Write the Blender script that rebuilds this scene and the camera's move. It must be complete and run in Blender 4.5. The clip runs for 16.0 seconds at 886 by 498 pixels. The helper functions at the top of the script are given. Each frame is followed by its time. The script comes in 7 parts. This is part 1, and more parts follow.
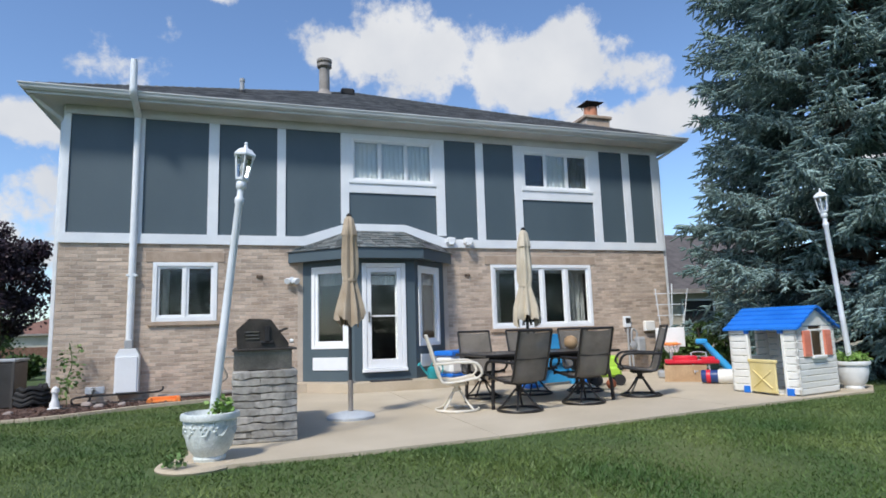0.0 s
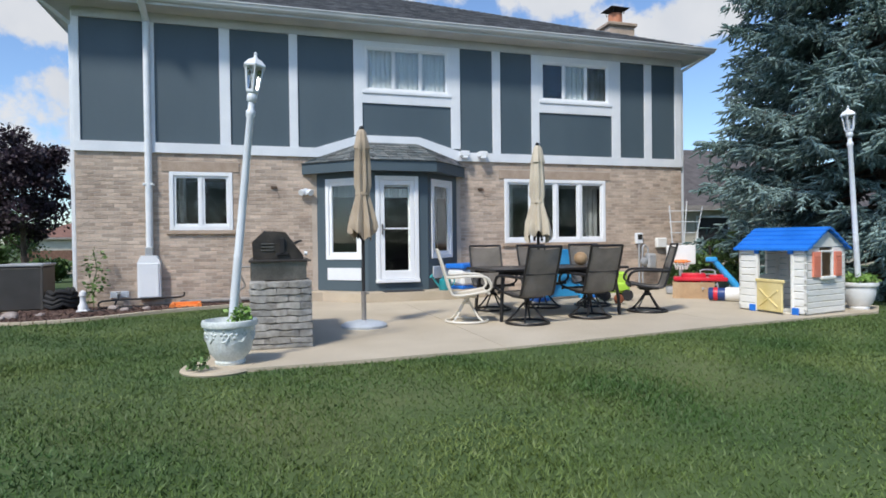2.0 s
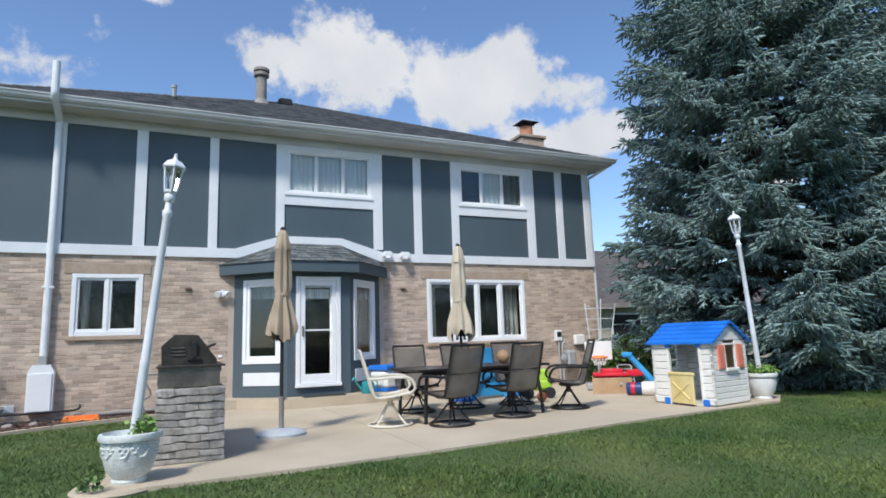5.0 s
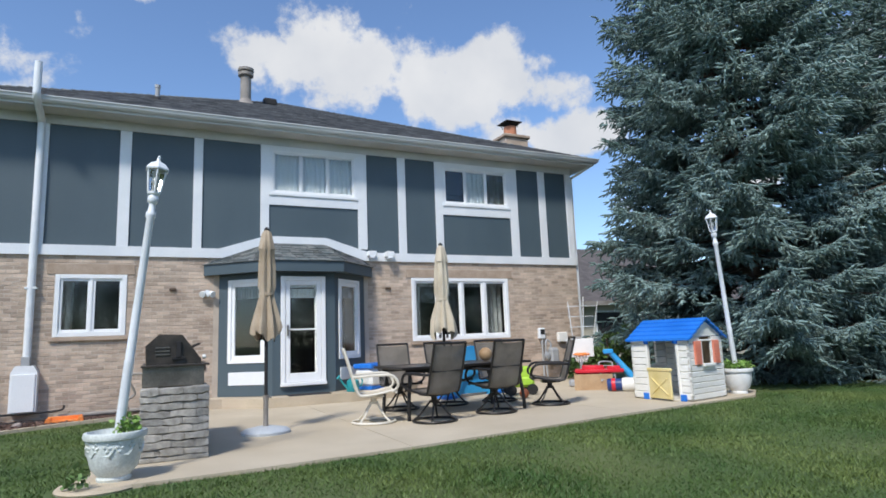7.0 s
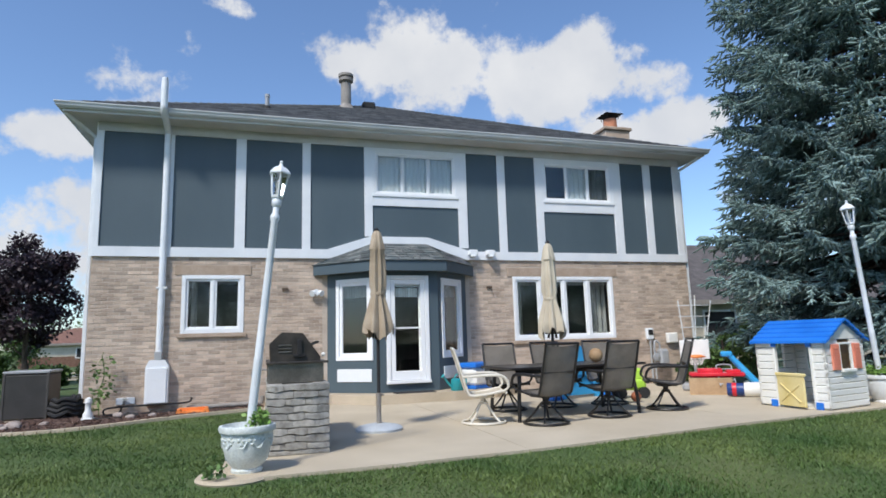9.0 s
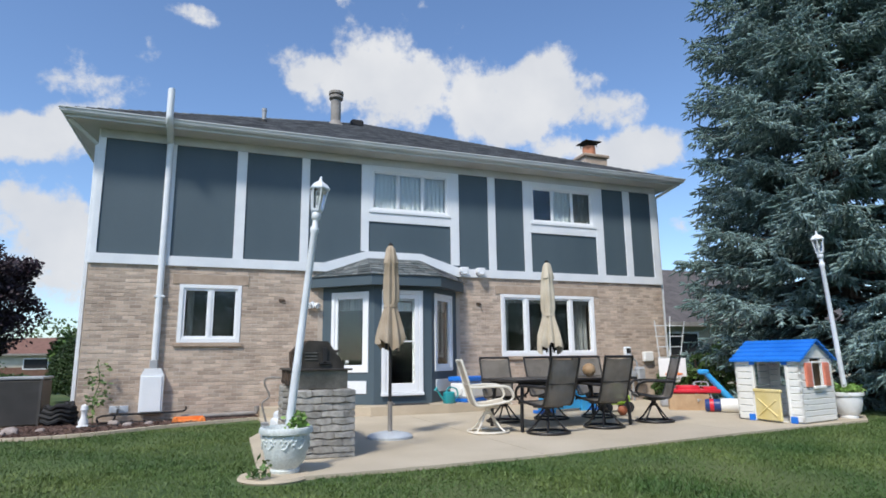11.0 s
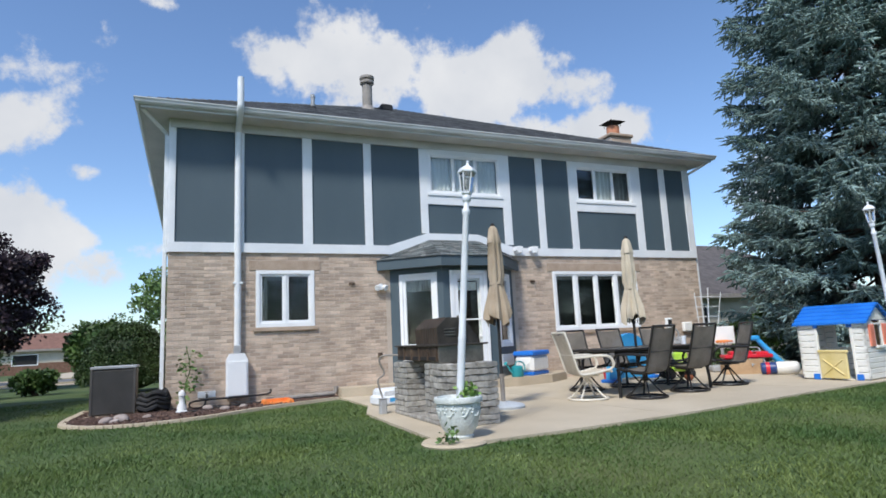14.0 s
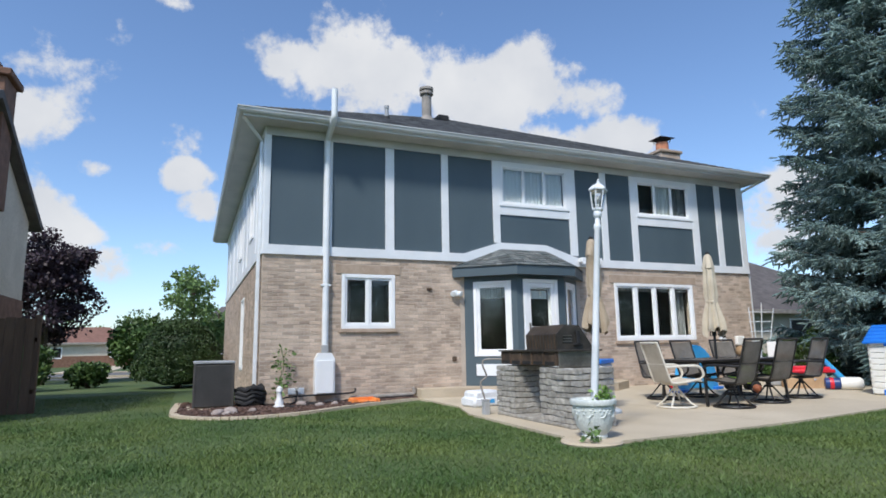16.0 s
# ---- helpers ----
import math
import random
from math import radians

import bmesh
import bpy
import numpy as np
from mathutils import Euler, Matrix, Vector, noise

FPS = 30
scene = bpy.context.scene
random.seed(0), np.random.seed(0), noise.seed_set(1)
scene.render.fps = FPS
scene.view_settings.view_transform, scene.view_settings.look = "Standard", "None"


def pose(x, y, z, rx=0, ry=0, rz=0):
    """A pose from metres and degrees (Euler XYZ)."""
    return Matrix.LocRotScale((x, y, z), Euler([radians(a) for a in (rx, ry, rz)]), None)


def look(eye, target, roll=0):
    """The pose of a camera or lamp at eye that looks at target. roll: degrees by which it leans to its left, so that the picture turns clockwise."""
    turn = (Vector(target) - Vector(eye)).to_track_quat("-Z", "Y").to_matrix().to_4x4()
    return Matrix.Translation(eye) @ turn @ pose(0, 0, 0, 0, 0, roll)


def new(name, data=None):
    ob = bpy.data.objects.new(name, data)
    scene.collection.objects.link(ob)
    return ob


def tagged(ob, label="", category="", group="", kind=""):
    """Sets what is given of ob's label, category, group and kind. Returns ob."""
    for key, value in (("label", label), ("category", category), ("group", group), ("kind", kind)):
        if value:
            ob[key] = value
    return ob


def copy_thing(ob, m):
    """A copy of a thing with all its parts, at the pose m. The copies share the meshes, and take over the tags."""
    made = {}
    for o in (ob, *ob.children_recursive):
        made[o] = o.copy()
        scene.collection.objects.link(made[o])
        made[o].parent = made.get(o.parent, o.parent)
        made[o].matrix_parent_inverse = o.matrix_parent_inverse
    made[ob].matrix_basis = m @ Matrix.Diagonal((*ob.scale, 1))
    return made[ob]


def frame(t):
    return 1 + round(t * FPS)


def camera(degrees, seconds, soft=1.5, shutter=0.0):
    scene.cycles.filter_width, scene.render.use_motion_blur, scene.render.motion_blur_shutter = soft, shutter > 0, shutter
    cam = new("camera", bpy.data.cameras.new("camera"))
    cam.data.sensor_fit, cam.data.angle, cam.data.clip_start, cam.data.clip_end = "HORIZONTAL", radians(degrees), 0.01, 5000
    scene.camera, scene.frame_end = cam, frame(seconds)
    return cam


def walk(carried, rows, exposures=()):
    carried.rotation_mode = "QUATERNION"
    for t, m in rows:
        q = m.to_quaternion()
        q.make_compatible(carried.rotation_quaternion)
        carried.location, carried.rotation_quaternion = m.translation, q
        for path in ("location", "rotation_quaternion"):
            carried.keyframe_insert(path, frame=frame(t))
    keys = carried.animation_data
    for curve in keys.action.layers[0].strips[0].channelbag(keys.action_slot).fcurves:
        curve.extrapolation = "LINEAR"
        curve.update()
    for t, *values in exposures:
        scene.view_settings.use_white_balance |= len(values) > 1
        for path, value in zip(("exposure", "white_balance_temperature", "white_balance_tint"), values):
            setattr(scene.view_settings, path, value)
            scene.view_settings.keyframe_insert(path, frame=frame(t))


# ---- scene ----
cam = camera(73.5, 16.0, soft=1.7)
PATH = [
    (0, (3.215, -11.923, 1.064), (3.834, -10.04, 1.336), -1.8),
    (0.5, (3.253, -11.962, 1.09), (3.859, -10.075, 1.358), -2.0),
    (1, (3.237, -11.978, 1.114), (3.808, -10.069, 1.291), -1.6),
    (1.5, (3.222, -11.849, 1.07), (3.78, -9.929, 1.11), -1.0),
    (2, (3.235, -11.983, 1.116), (3.806, -10.067, 1.09), -0.7),
    (2.5, (3.236, -11.973, 1.121), (3.812, -10.058, 1.139), -0.7),
    (3, (3.223, -11.974, 1.112), (3.808, -10.063, 1.183), -1.1),
    (3.5, (3.203, -11.935, 1.084), (3.824, -10.041, 1.246), -2.0),
    (4, (3.226, -11.918, 1.083), (3.917, -10.06, 1.349), -1.8),
    (4.5, (3.231, -11.961, 1.096), (4.005, -10.142, 1.402), -1.5),
    (7, (3.241, -12.17, 1.085), (4.09, -10.384, 1.385), -2.3),
    (7.5, (3.212, -12.072, 1.168), (3.952, -10.236, 1.455), -1.8),
    (8, (3.183, -11.992, 1.141), (3.831, -10.123, 1.43), -1.6),
    (8.5, (3.131, -11.964, 1.127), (3.692, -10.067, 1.422), -1.8),
    (11, (2.241, -12.126, 1.031), (2.937, -10.287, 1.394), -0.7),
    (11.5, (1.917, -12.119, 1.043), (2.646, -10.295, 1.419), -0.8),
    (12, (1.611, -12.075, 1.003), (2.384, -10.272, 1.393), -1.5),
    (12.5, (1.335, -12.007, 1.081), (2.155, -10.216, 1.431), -1.7),
    (13, (0.993, -11.948, 1.04), (1.822, -10.159, 1.375), -1.6),
    (13.5, (0.654, -11.974, 1.03), (1.487, -10.179, 1.321), -2.3),
    (14, (0.377, -11.771, 0.982), (1.16, -9.955, 1.285), -2.8),
    (14.5, (-0.116, -11.806, 1.025), (0.752, -10.026, 1.302), -1.8),
    (15, (-0.502, -11.824, 1.059), (0.306, -10.017, 1.342), -2.7),
    (15.5, (-0.799, -11.648, 0.952), (-0.06, -9.818, 1.274), -3.1),
    (16, (-1.161, -11.636, 1.002), (-0.396, -9.817, 1.326), -1.0),
]
walk(cam, [(t, look(eye, target, roll)) for t, eye, target, roll in PATH])

# ---------------- light ----------------
SUN_TO = Vector((-0.62, -0.60, 1.05)).normalized()      # towards the sun
sun = new("sun", bpy.data.lights.new("sun", "SUN"))
sun.data.energy, sun.data.angle, sun.data.color = 3.4, radians(8.0), (1.0, 0.955, 0.88)
sun.matrix_world = look((0, 0, 30), Vector((0, 0, 30)) - SUN_TO)
scene.view_settings.exposure = 0.13

world = bpy.data.worlds.new("world")
scene.world = world
world.use_nodes = True


def sky_nodes():
    """Clear summer sky with heaps of white cloud."""
    nt = world.node_tree
    nt.nodes.clear()
    N, L = nt.nodes.new, nt.links.new
    out, bg = N("ShaderNodeOutputWorld"), N("ShaderNodeBackground")
    sky = N("ShaderNodeTexSky")
    sky.sky_type, sky.sun_disc = "NISHITA", False
    sky.sun_elevation = math.asin(SUN_TO.z)
    sky.sun_rotation = math.atan2(SUN_TO.x, SUN_TO.y)
    sky.air_density, sky.dust_density, sky.ozone_density = 1.0, 0.5, 2.2
    co = N("ShaderNodeTexCoord")
    # ragged edge for the clouds
    warp = N("ShaderNodeTexNoise")
    warp.inputs["Scale"].default_value, warp.inputs["Detail"].default_value = 8.0, 10.0
    warp.inputs["Roughness"].default_value = 0.62
    L(co.outputs["Generated"], warp.inputs["Vector"])
    total = None
    # heading to the right of +y, height, half width, half height (degrees), strength
    for head, up, w, h, s in CLOUDS:
        a, e = radians(head), radians(up)
        d = Vector((math.sin(a) * math.cos(e), math.cos(a) * math.cos(e), math.sin(e)))
        right = Vector((math.cos(a), -math.sin(a), 0))
        above = right.cross(d)
        dots = []
        for axis, half in ((right, w), (above, h)):
            dot = N("ShaderNodeVectorMath")
            dot.operation = "DOT_PRODUCT"
            L(co.outputs["Generated"], dot.inputs[0])
            dot.inputs[1].default_value = axis / math.sin(radians(half))
            sq = N("ShaderNodeMath")
            sq.operation = "MULTIPLY"
            L(dot.outputs["Value"], sq.inputs[0])
            L(dot.outputs["Value"], sq.inputs[1])
            dots.append(sq)
        add = N("ShaderNodeMath")
        L(dots[0].outputs[0], add.inputs[0])
        L(dots[1].outputs[0], add.inputs[1])
        front = N("ShaderNodeVectorMath")
        front.operation = "DOT_PRODUCT"
        L(co.outputs["Generated"], front.inputs[0])
        front.inputs[1].default_value = d
        fall = N("ShaderNodeMapRange")
        L(add.outputs[0], fall.inputs["Value"])
        fall.inputs["From Min"].default_value, fall.inputs["From Max"].default_value = 0.0, 2.2
        fall.inputs["To Min"].default_value, fall.inputs["To Max"].default_value = s, 0.0
        ahead = N("ShaderNodeMath")
        ahead.operation = "GREATER_THAN"
        L(front.outputs["Value"], ahead.inputs[0])
        ahead.inputs[1].default_value = 0.0
        both = N("ShaderNodeMath")
        both.operation = "MULTIPLY"
        L(fall.outputs[0], both.inputs[0])
        L(ahead.outputs[0], both.inputs[1])
        if total is None:
            total = both
        else:
            mx = N("ShaderNodeMath")
            mx.operation = "MAXIMUM"
            L(total.outputs[0], mx.inputs[0])
            L(both.outputs[0], mx.inputs[1])
            total = mx
    wisps = N("ShaderNodeTexNoise")
    wisps.inputs["Scale"].default_value, wisps.inputs["Detail"].default_value = 2.3, 6.0
    L(co.outputs["Generated"], wisps.inputs["Vector"])
    scatter = N("ShaderNodeMapRange")
    L(wisps.outputs["Fac"], scatter.inputs["Value"])
    scatter.inputs["From Min"].default_value, scatter.inputs["From Max"].default_value = 0.5, 0.85
    scatter.inputs["To Max"].default_value = 0.28
    mx = N("ShaderNodeMath")
    mx.operation = "MAXIMUM"
    L(total.outputs[0], mx.inputs[0])
    L(scatter.outputs[0], mx.inputs[1])
    dense = N("ShaderNodeMath")
    dense.operation = "MULTIPLY_ADD"
    L(warp.outputs["Fac"], dense.inputs[0])
    dense.inputs[1].default_value = 3.3
    L(mx.outputs[0], dense.inputs[2])
    cover = N("ShaderNodeMapRange")
    cover.interpolation_type = "SMOOTHSTEP"
    L(dense.outputs[0], cover.inputs["Value"])
    cover.inputs["From Min"].default_value, cover.inputs["From Max"].default_value = 1.98, 2.42
    cover.inputs["To Max"].default_value = 0.96
    # soft grey folds inside the cloud
    folds = N("ShaderNodeTexNoise")
    folds.inputs["Scale"].default_value, folds.inputs["Detail"].default_value = 9.0, 5.0
    L(co.outputs["Generated"], folds.inputs["Vector"])
    tone = N("ShaderNodeMix")
    tone.data_type = "RGBA"
    L(folds.outputs["Fac"], tone.inputs["Factor"])
    tone.inputs[6].default_value, tone.inputs[7].default_value = (*[CLOUD * c for c in (0.72, 0.77, 0.86)], 1), (*[CLOUD * c for c in (1.16, 1.16, 1.16)], 1)
    hue = N("ShaderNodeMix")
    hue.data_type, hue.blend_type = "RGBA", "MULTIPLY"
    hue.inputs["Factor"].default_value = 1.0
    L(sky.outputs[0], hue.inputs[6])
    hue.inputs[7].default_value = SKY_TINT
    mix = N("ShaderNodeMix")
    mix.data_type = "RGBA"
    L(cover.outputs[0], mix.inputs["Factor"])
    L(hue.outputs[2], mix.inputs[6])
    L(tone.outputs[2], mix.inputs[7])
    L(mix.outputs[2], bg.inputs["Color"])
    bg.inputs["Strength"].default_value = SKY_STRENGTH
    L(bg.outputs[0], out.inputs["Surface"])


SKY_STRENGTH, CLOUD, SKY_TINT = 0.152, 4.7, (0.91, 1.01, 1.14, 1)
CLOUDS = [
    (8.3, 26.2, 4.6, 2.4, 0.9), (13.4, 27.6, 3.9, 3.2, 0.92), (18.4, 25.2, 5.0, 3.2, 0.9), (23.6, 24.4, 5.0, 3.4, 0.9), (27.9, 23.7, 4.4, 3.1, 0.9), (32.5, 24.8, 4.4, 3.0, 0.9), (37.6, 22.5, 3.8, 2.0, 0.88),
    (36.2, 18.8, 6.2, 2.1, 0.9), (39.4, 19.6, 3.8, 1.6, 0.88), (-16.0, 17.6, 3.6, 1.6, 0.88), (-15.0, 8.8, 6.0, 3.8, 1.0), (-3.7, 29.8, 2.0, 0.8, 0.66), (-7.3, 26.4, 0.9, 1.1, 0.6), (44.6, 12.0, 3.0, 1.3, 0.74),
    (-11.9, 18.9, 2.6, 1.8, 0.74), (-8.4, 15.3, 1.7, 0.9, 0.72), (-1.0, 15.3, 2.3, 1.3, 0.76), (0.6, 13.0, 1.8, 1.4, 0.76), (-7.4, 7.2, 2.6, 1.5, 0.74), (-2.9, 8.9, 1.8, 0.8, 0.7),
    (52.2, 11.5, 3.2, 2.8, 0.78), (53.6, 8.5, 3.0, 1.6, 0.76), (62.9, 21.0, 3.2, 2.2, 0.78),
]
# the same kind of cloud all round
CLOUDS += [(head, 14 + 0.04 * ((head * 37) % 260), 11, 4.5, 0.7) for head in range(78, 335, 45)]
sky_nodes()


# ---------------- materials ----------------
def surf(name, c1, c2, scale=6.0, rough=0.6, bump=0.15, fine=60.0, metal=0.0, random_by="", spread=0.25, stretch=(1, 1, 1), coat=0.0, dirt=None, low=0.35, high=0.65, grainy=0.16):
    """Two tones by a broad noise, a fine grain, and relief; dirt: a third tone in scattered stains."""
    m = bpy.data.materials.new(name)
    m.use_nodes = True
    nt = m.node_tree
    N, L = nt.nodes.new, nt.links.new
    b = nt.nodes["Principled BSDF"]
    b.inputs["Roughness"].default_value, b.inputs["Metallic"].default_value = rough, metal
    b.inputs["Coat Weight"].default_value = coat
    geo = N("ShaderNodeNewGeometry")
    mp = N("ShaderNodeMapping")
    mp.inputs["Scale"].default_value = stretch
    L(geo.outputs["Position"], mp.inputs["Vector"])
    n1, n2 = N("ShaderNodeTexNoise"), N("ShaderNodeTexNoise")
    for n, s, d in ((n1, scale, 5.0), (n2, fine, 3.0)):
        n.inputs["Scale"].default_value, n.inputs["Detail"].default_value = s, d
        L(mp.outputs[0], n.inputs["Vector"])
    mr = N("ShaderNodeMapRange")
    L(n1.outputs["Fac"], mr.inputs["Value"])
    mr.inputs["From Min"].default_value, mr.inputs["From Max"].default_value = low, high
    mix = N("ShaderNodeMix")
    mix.data_type = "RGBA"
    mix.inputs[6].default_value, mix.inputs[7].default_value = (*c1, 1), (*c2, 1)
    L(mr.outputs[0], mix.inputs["Factor"])
    col = mix.outputs[2]
    grain = N("ShaderNodeMapRange")
    L(n2.outputs["Fac"], grain.inputs["Value"])
    grain.inputs["From Min"].default_value, grain.inputs["From Max"].default_value = 0.25, 0.75
    grain.inputs["To Min"].default_value, grain.inputs["To Max"].default_value = 1 - grainy, 1 + grainy
    if random_by:
        src = N("ShaderNodeObjectInfo").outputs["Random"] if random_by == "object" else geo.outputs["Random Per Island"]
        rr = N("ShaderNodeMapRange")
        L(src, rr.inputs["Value"])
        rr.inputs["To Min"].default_value, rr.inputs["To Max"].default_value = 1 - spread, 1 + spread
        mm = N("ShaderNodeMath")
        mm.operation = "MULTIPLY"
        L(grain.outputs[0], mm.inputs[0])
        L(rr.outputs[0], mm.inputs[1])
        val = mm.outputs[0]
    else:
        val = grain.outputs[0]
    sc = N("ShaderNodeVectorMath")
    sc.operation = "SCALE"
    L(col, sc.inputs[0])
    L(val, sc.inputs["Scale"])
    col = sc.outputs[0]
    if dirt:
        n3 = N("ShaderNodeTexNoise")
        n3.inputs["Scale"].default_value, n3.inputs["Detail"].default_value = scale * 0.37, 7.0
        L(mp.outputs[0], n3.inputs["Vector"])
        dm = N("ShaderNodeMapRange")
        L(n3.outputs["Fac"], dm.inputs["Value"])
        dm.inputs["From Min"].default_value, dm.inputs["From Max"].default_value = 0.52, 0.72
        dm.inputs["To Max"].default_value = 0.6
        mx = N("ShaderNodeMix")
        mx.data_type = "RGBA"
        L(dm.outputs[0], mx.inputs["Factor"])
        L(col, mx.inputs[6])
        mx.inputs[7].default_value = (*dirt, 1)
        col = mx.outputs[2]
    L(col, b.inputs["Base Color"])
    if bump:
        bp = N("ShaderNodeBump")
        bp.inputs["Strength"].default_value, bp.inputs["Distance"].default_value = bump, 0.01
        L(n2.outputs["Fac"], bp.inputs["Height"])
        L(bp.outputs[0], b.inputs["Normal"])
    return m


def glass_mat(name, tint=(0.9, 0.95, 0.95)):
    m = bpy.data.materials.new(name)
    m.use_nodes = True
    b = m.node_tree.nodes["Principled BSDF"]
    b.inputs["Base Color"].default_value = (*tint, 1)
    b.inputs["Roughness"].default_value, b.inputs["Transmission Weight"].default_value, b.inputs["IOR"].default_value = 0.02, 1.0, 1.5
    return m


M = {}
M["panel"] = surf("slate blue painted siding", (0.066, 0.096, 0.116), (0.078, 0.110, 0.130), 0.9, 0.55, 0.12, 90, stretch=(1, 1, 0.35), grainy=0.04)
M["trim"] = surf("white painted trim", (0.72, 0.75, 0.78), (0.80, 0.82, 0.84), 1.6, 0.45, 0.05, 40, grainy=0.04)
M["frame"] = surf("white vinyl", (0.80, 0.82, 0.84), (0.86, 0.87, 0.88), 2.0, 0.35, 0.02, 50, grainy=0.04)
M["gutter"] = surf("off-white aluminium gutter", (0.50, 0.52, 0.53), (0.60, 0.61, 0.61), 1.2, 0.4, 0.03, 40, grainy=0.04)
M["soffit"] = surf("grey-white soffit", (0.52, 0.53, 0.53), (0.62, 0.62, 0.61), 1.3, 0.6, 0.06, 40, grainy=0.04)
M["mortar"] = surf("pale mortar", (0.46, 0.385, 0.315), (0.54, 0.465, 0.385), 3, 0.9, 0.5, 120)
M["brick"] = surf("tan brick", (0.41, 0.315, 0.245), (0.55, 0.44, 0.35), 2.2, 0.88, 0.6, 70, random_by="object", spread=0.24)
M["brick_far"] = surf("tan brick run", (0.41, 0.315, 0.245), (0.55, 0.44, 0.35), 2.2, 0.88, 0.6, 70, random_by="island", spread=0.24)
M["stone_sill"] = surf("tan stone sill", (0.36, 0.27, 0.20), (0.45, 0.35, 0.27), 4, 0.85, 0.4, 80)
M["shingle"] = surf("grey asphalt shingle", (0.055, 0.060, 0.070), (0.12, 0.125, 0.135), 3.5, 0.92, 0.7, 120, random_by="island", spread=0.38)
M["shingle_one"] = surf("grey-green asphalt shingle", (0.085, 0.105, 0.11), (0.17, 0.18, 0.175), 5, 0.92, 0.7, 120, random_by="object", spread=0.42)
M["concrete"] = surf("buff patio concrete", (0.47, 0.40, 0.295), (0.55, 0.475, 0.36), 0.9, 0.85, 0.3, 110, dirt=(0.41, 0.345, 0.26))
M["step"] = surf("buff step concrete", (0.46, 0.385, 0.28), (0.54, 0.455, 0.34), 2.0, 0.85, 0.35, 90, dirt=(0.40, 0.32, 0.25))
M["block"] = surf("grey concrete block", (0.29, 0.275, 0.245), (0.46, 0.44, 0.40), 14, 0.92, 1.0, 110, random_by="object", spread=0.16)
M["soil"] = surf("lawn soil", (0.042, 0.078, 0.019), (0.075, 0.115, 0.032), 0.9, 0.95, 0.9, 25, dirt=(0.15, 0.155, 0.06))
M["mulch"] = surf("dark mulch", (0.06, 0.035, 0.028), (0.15, 0.09, 0.07), 9, 0.95, 1.0, 40, dirt=(0.25, 0.17, 0.13))
M["asphalt"] = surf("asphalt", (0.10, 0.10, 0.10), (0.16, 0.16, 0.155), 1, 0.9, 0.4, 40)
M["white_plastic"] = surf("white plastic", (0.78, 0.77, 0.73), (0.84, 0.83, 0.79), 3, 0.4, 0.05, 40, grainy=0.04)
M["cream_plastic"] = surf("cream play plastic", (0.78, 0.77, 0.71), (0.84, 0.83, 0.78), 3, 0.45, 0.08, 30, dirt=(0.72, 0.69, 0.62), grainy=0.04)
M["blue_plastic"] = surf("blue plastic", (0.012, 0.15, 0.58), (0.020, 0.19, 0.68), 2.5, 0.38, 0.05, 30, grainy=0.04)
M["sky_plastic"] = surf("sky blue plastic", (0.03, 0.31, 0.66), (0.06, 0.40, 0.76), 2.5, 0.4, 0.05, 30, grainy=0.04)
M["yellow_plastic"] = surf("faded yellow plastic", (0.70, 0.56, 0.22), (0.78, 0.65, 0.32), 3, 0.45, 0.06, 30, grainy=0.04)
M["coral_plastic"] = surf("coral plastic", (0.78, 0.23, 0.14), (0.84, 0.30, 0.20), 3, 0.45, 0.06, 30, grainy=0.04)
M["red_plastic"] = surf("red plastic", (0.60, 0.012, 0.03), (0.72, 0.03, 0.05), 3, 0.4, 0.06, 30, grainy=0.04)
M["green_plastic"] = surf("lime plastic", (0.35, 0.60, 0.04), (0.45, 0.70, 0.08), 3, 0.4, 0.06, 30, grainy=0.04)
M["teal_plastic"] = surf("turquoise plastic", (0.02, 0.27, 0.30), (0.04, 0.36, 0.38), 3, 0.35, 0.05, 30, grainy=0.04)
M["orange_plastic"] = surf("orange plastic", (0.75, 0.20, 0.04), (0.85, 0.28, 0.07), 3, 0.5, 0.08, 30, grainy=0.04)
M["navy_plastic"] = surf("navy plastic", (0.015, 0.04, 0.16), (0.02, 0.06, 0.22), 3, 0.4, 0.05, 30, grainy=0.04)
M["grey_plastic"] = surf("grey plastic", (0.30, 0.31, 0.32), (0.40, 0.41, 0.42), 3, 0.45, 0.05, 30, grainy=0.04)
M["dark_metal"] = surf("dark bronze powder coat", (0.011, 0.010, 0.010), (0.020, 0.018, 0.017), 6, 0.42, 0.12, 90)
M["sling"] = surf("grey-brown woven sling", (0.16, 0.145, 0.122), (0.225, 0.20, 0.17), 5, 0.8, 0.5, 260)
M["sling"].node_tree.nodes["Principled BSDF"].inputs["Alpha"].default_value = 0.82   # open weave
M["cream_metal"] = surf("cream painted metal", (0.66, 0.62, 0.53), (0.74, 0.70, 0.61), 5, 0.4, 0.08, 60, grainy=0.04)
M["cream_sling"] = surf("faded cream sling", (0.52, 0.46, 0.36), (0.62, 0.56, 0.46), 5, 0.8, 0.5, 200)
M["table_top"] = surf("dark slatted table top", (0.035, 0.03, 0.028), (0.06, 0.052, 0.047), 5, 0.28, 0.1, 80)
M["canvas_a"] = surf("tan canvas", (0.36, 0.285, 0.20), (0.47, 0.385, 0.285), 3, 0.85, 0.4, 140)
M["canvas_b"] = surf("pale beige canvas", (0.50, 0.43, 0.32), (0.60, 0.53, 0.41), 3, 0.85, 0.4, 140)
M["steel"] = surf("weathered steel", (0.17, 0.155, 0.135), (0.26, 0.235, 0.205), 6, 0.35, 0.15, 60, metal=0.8)
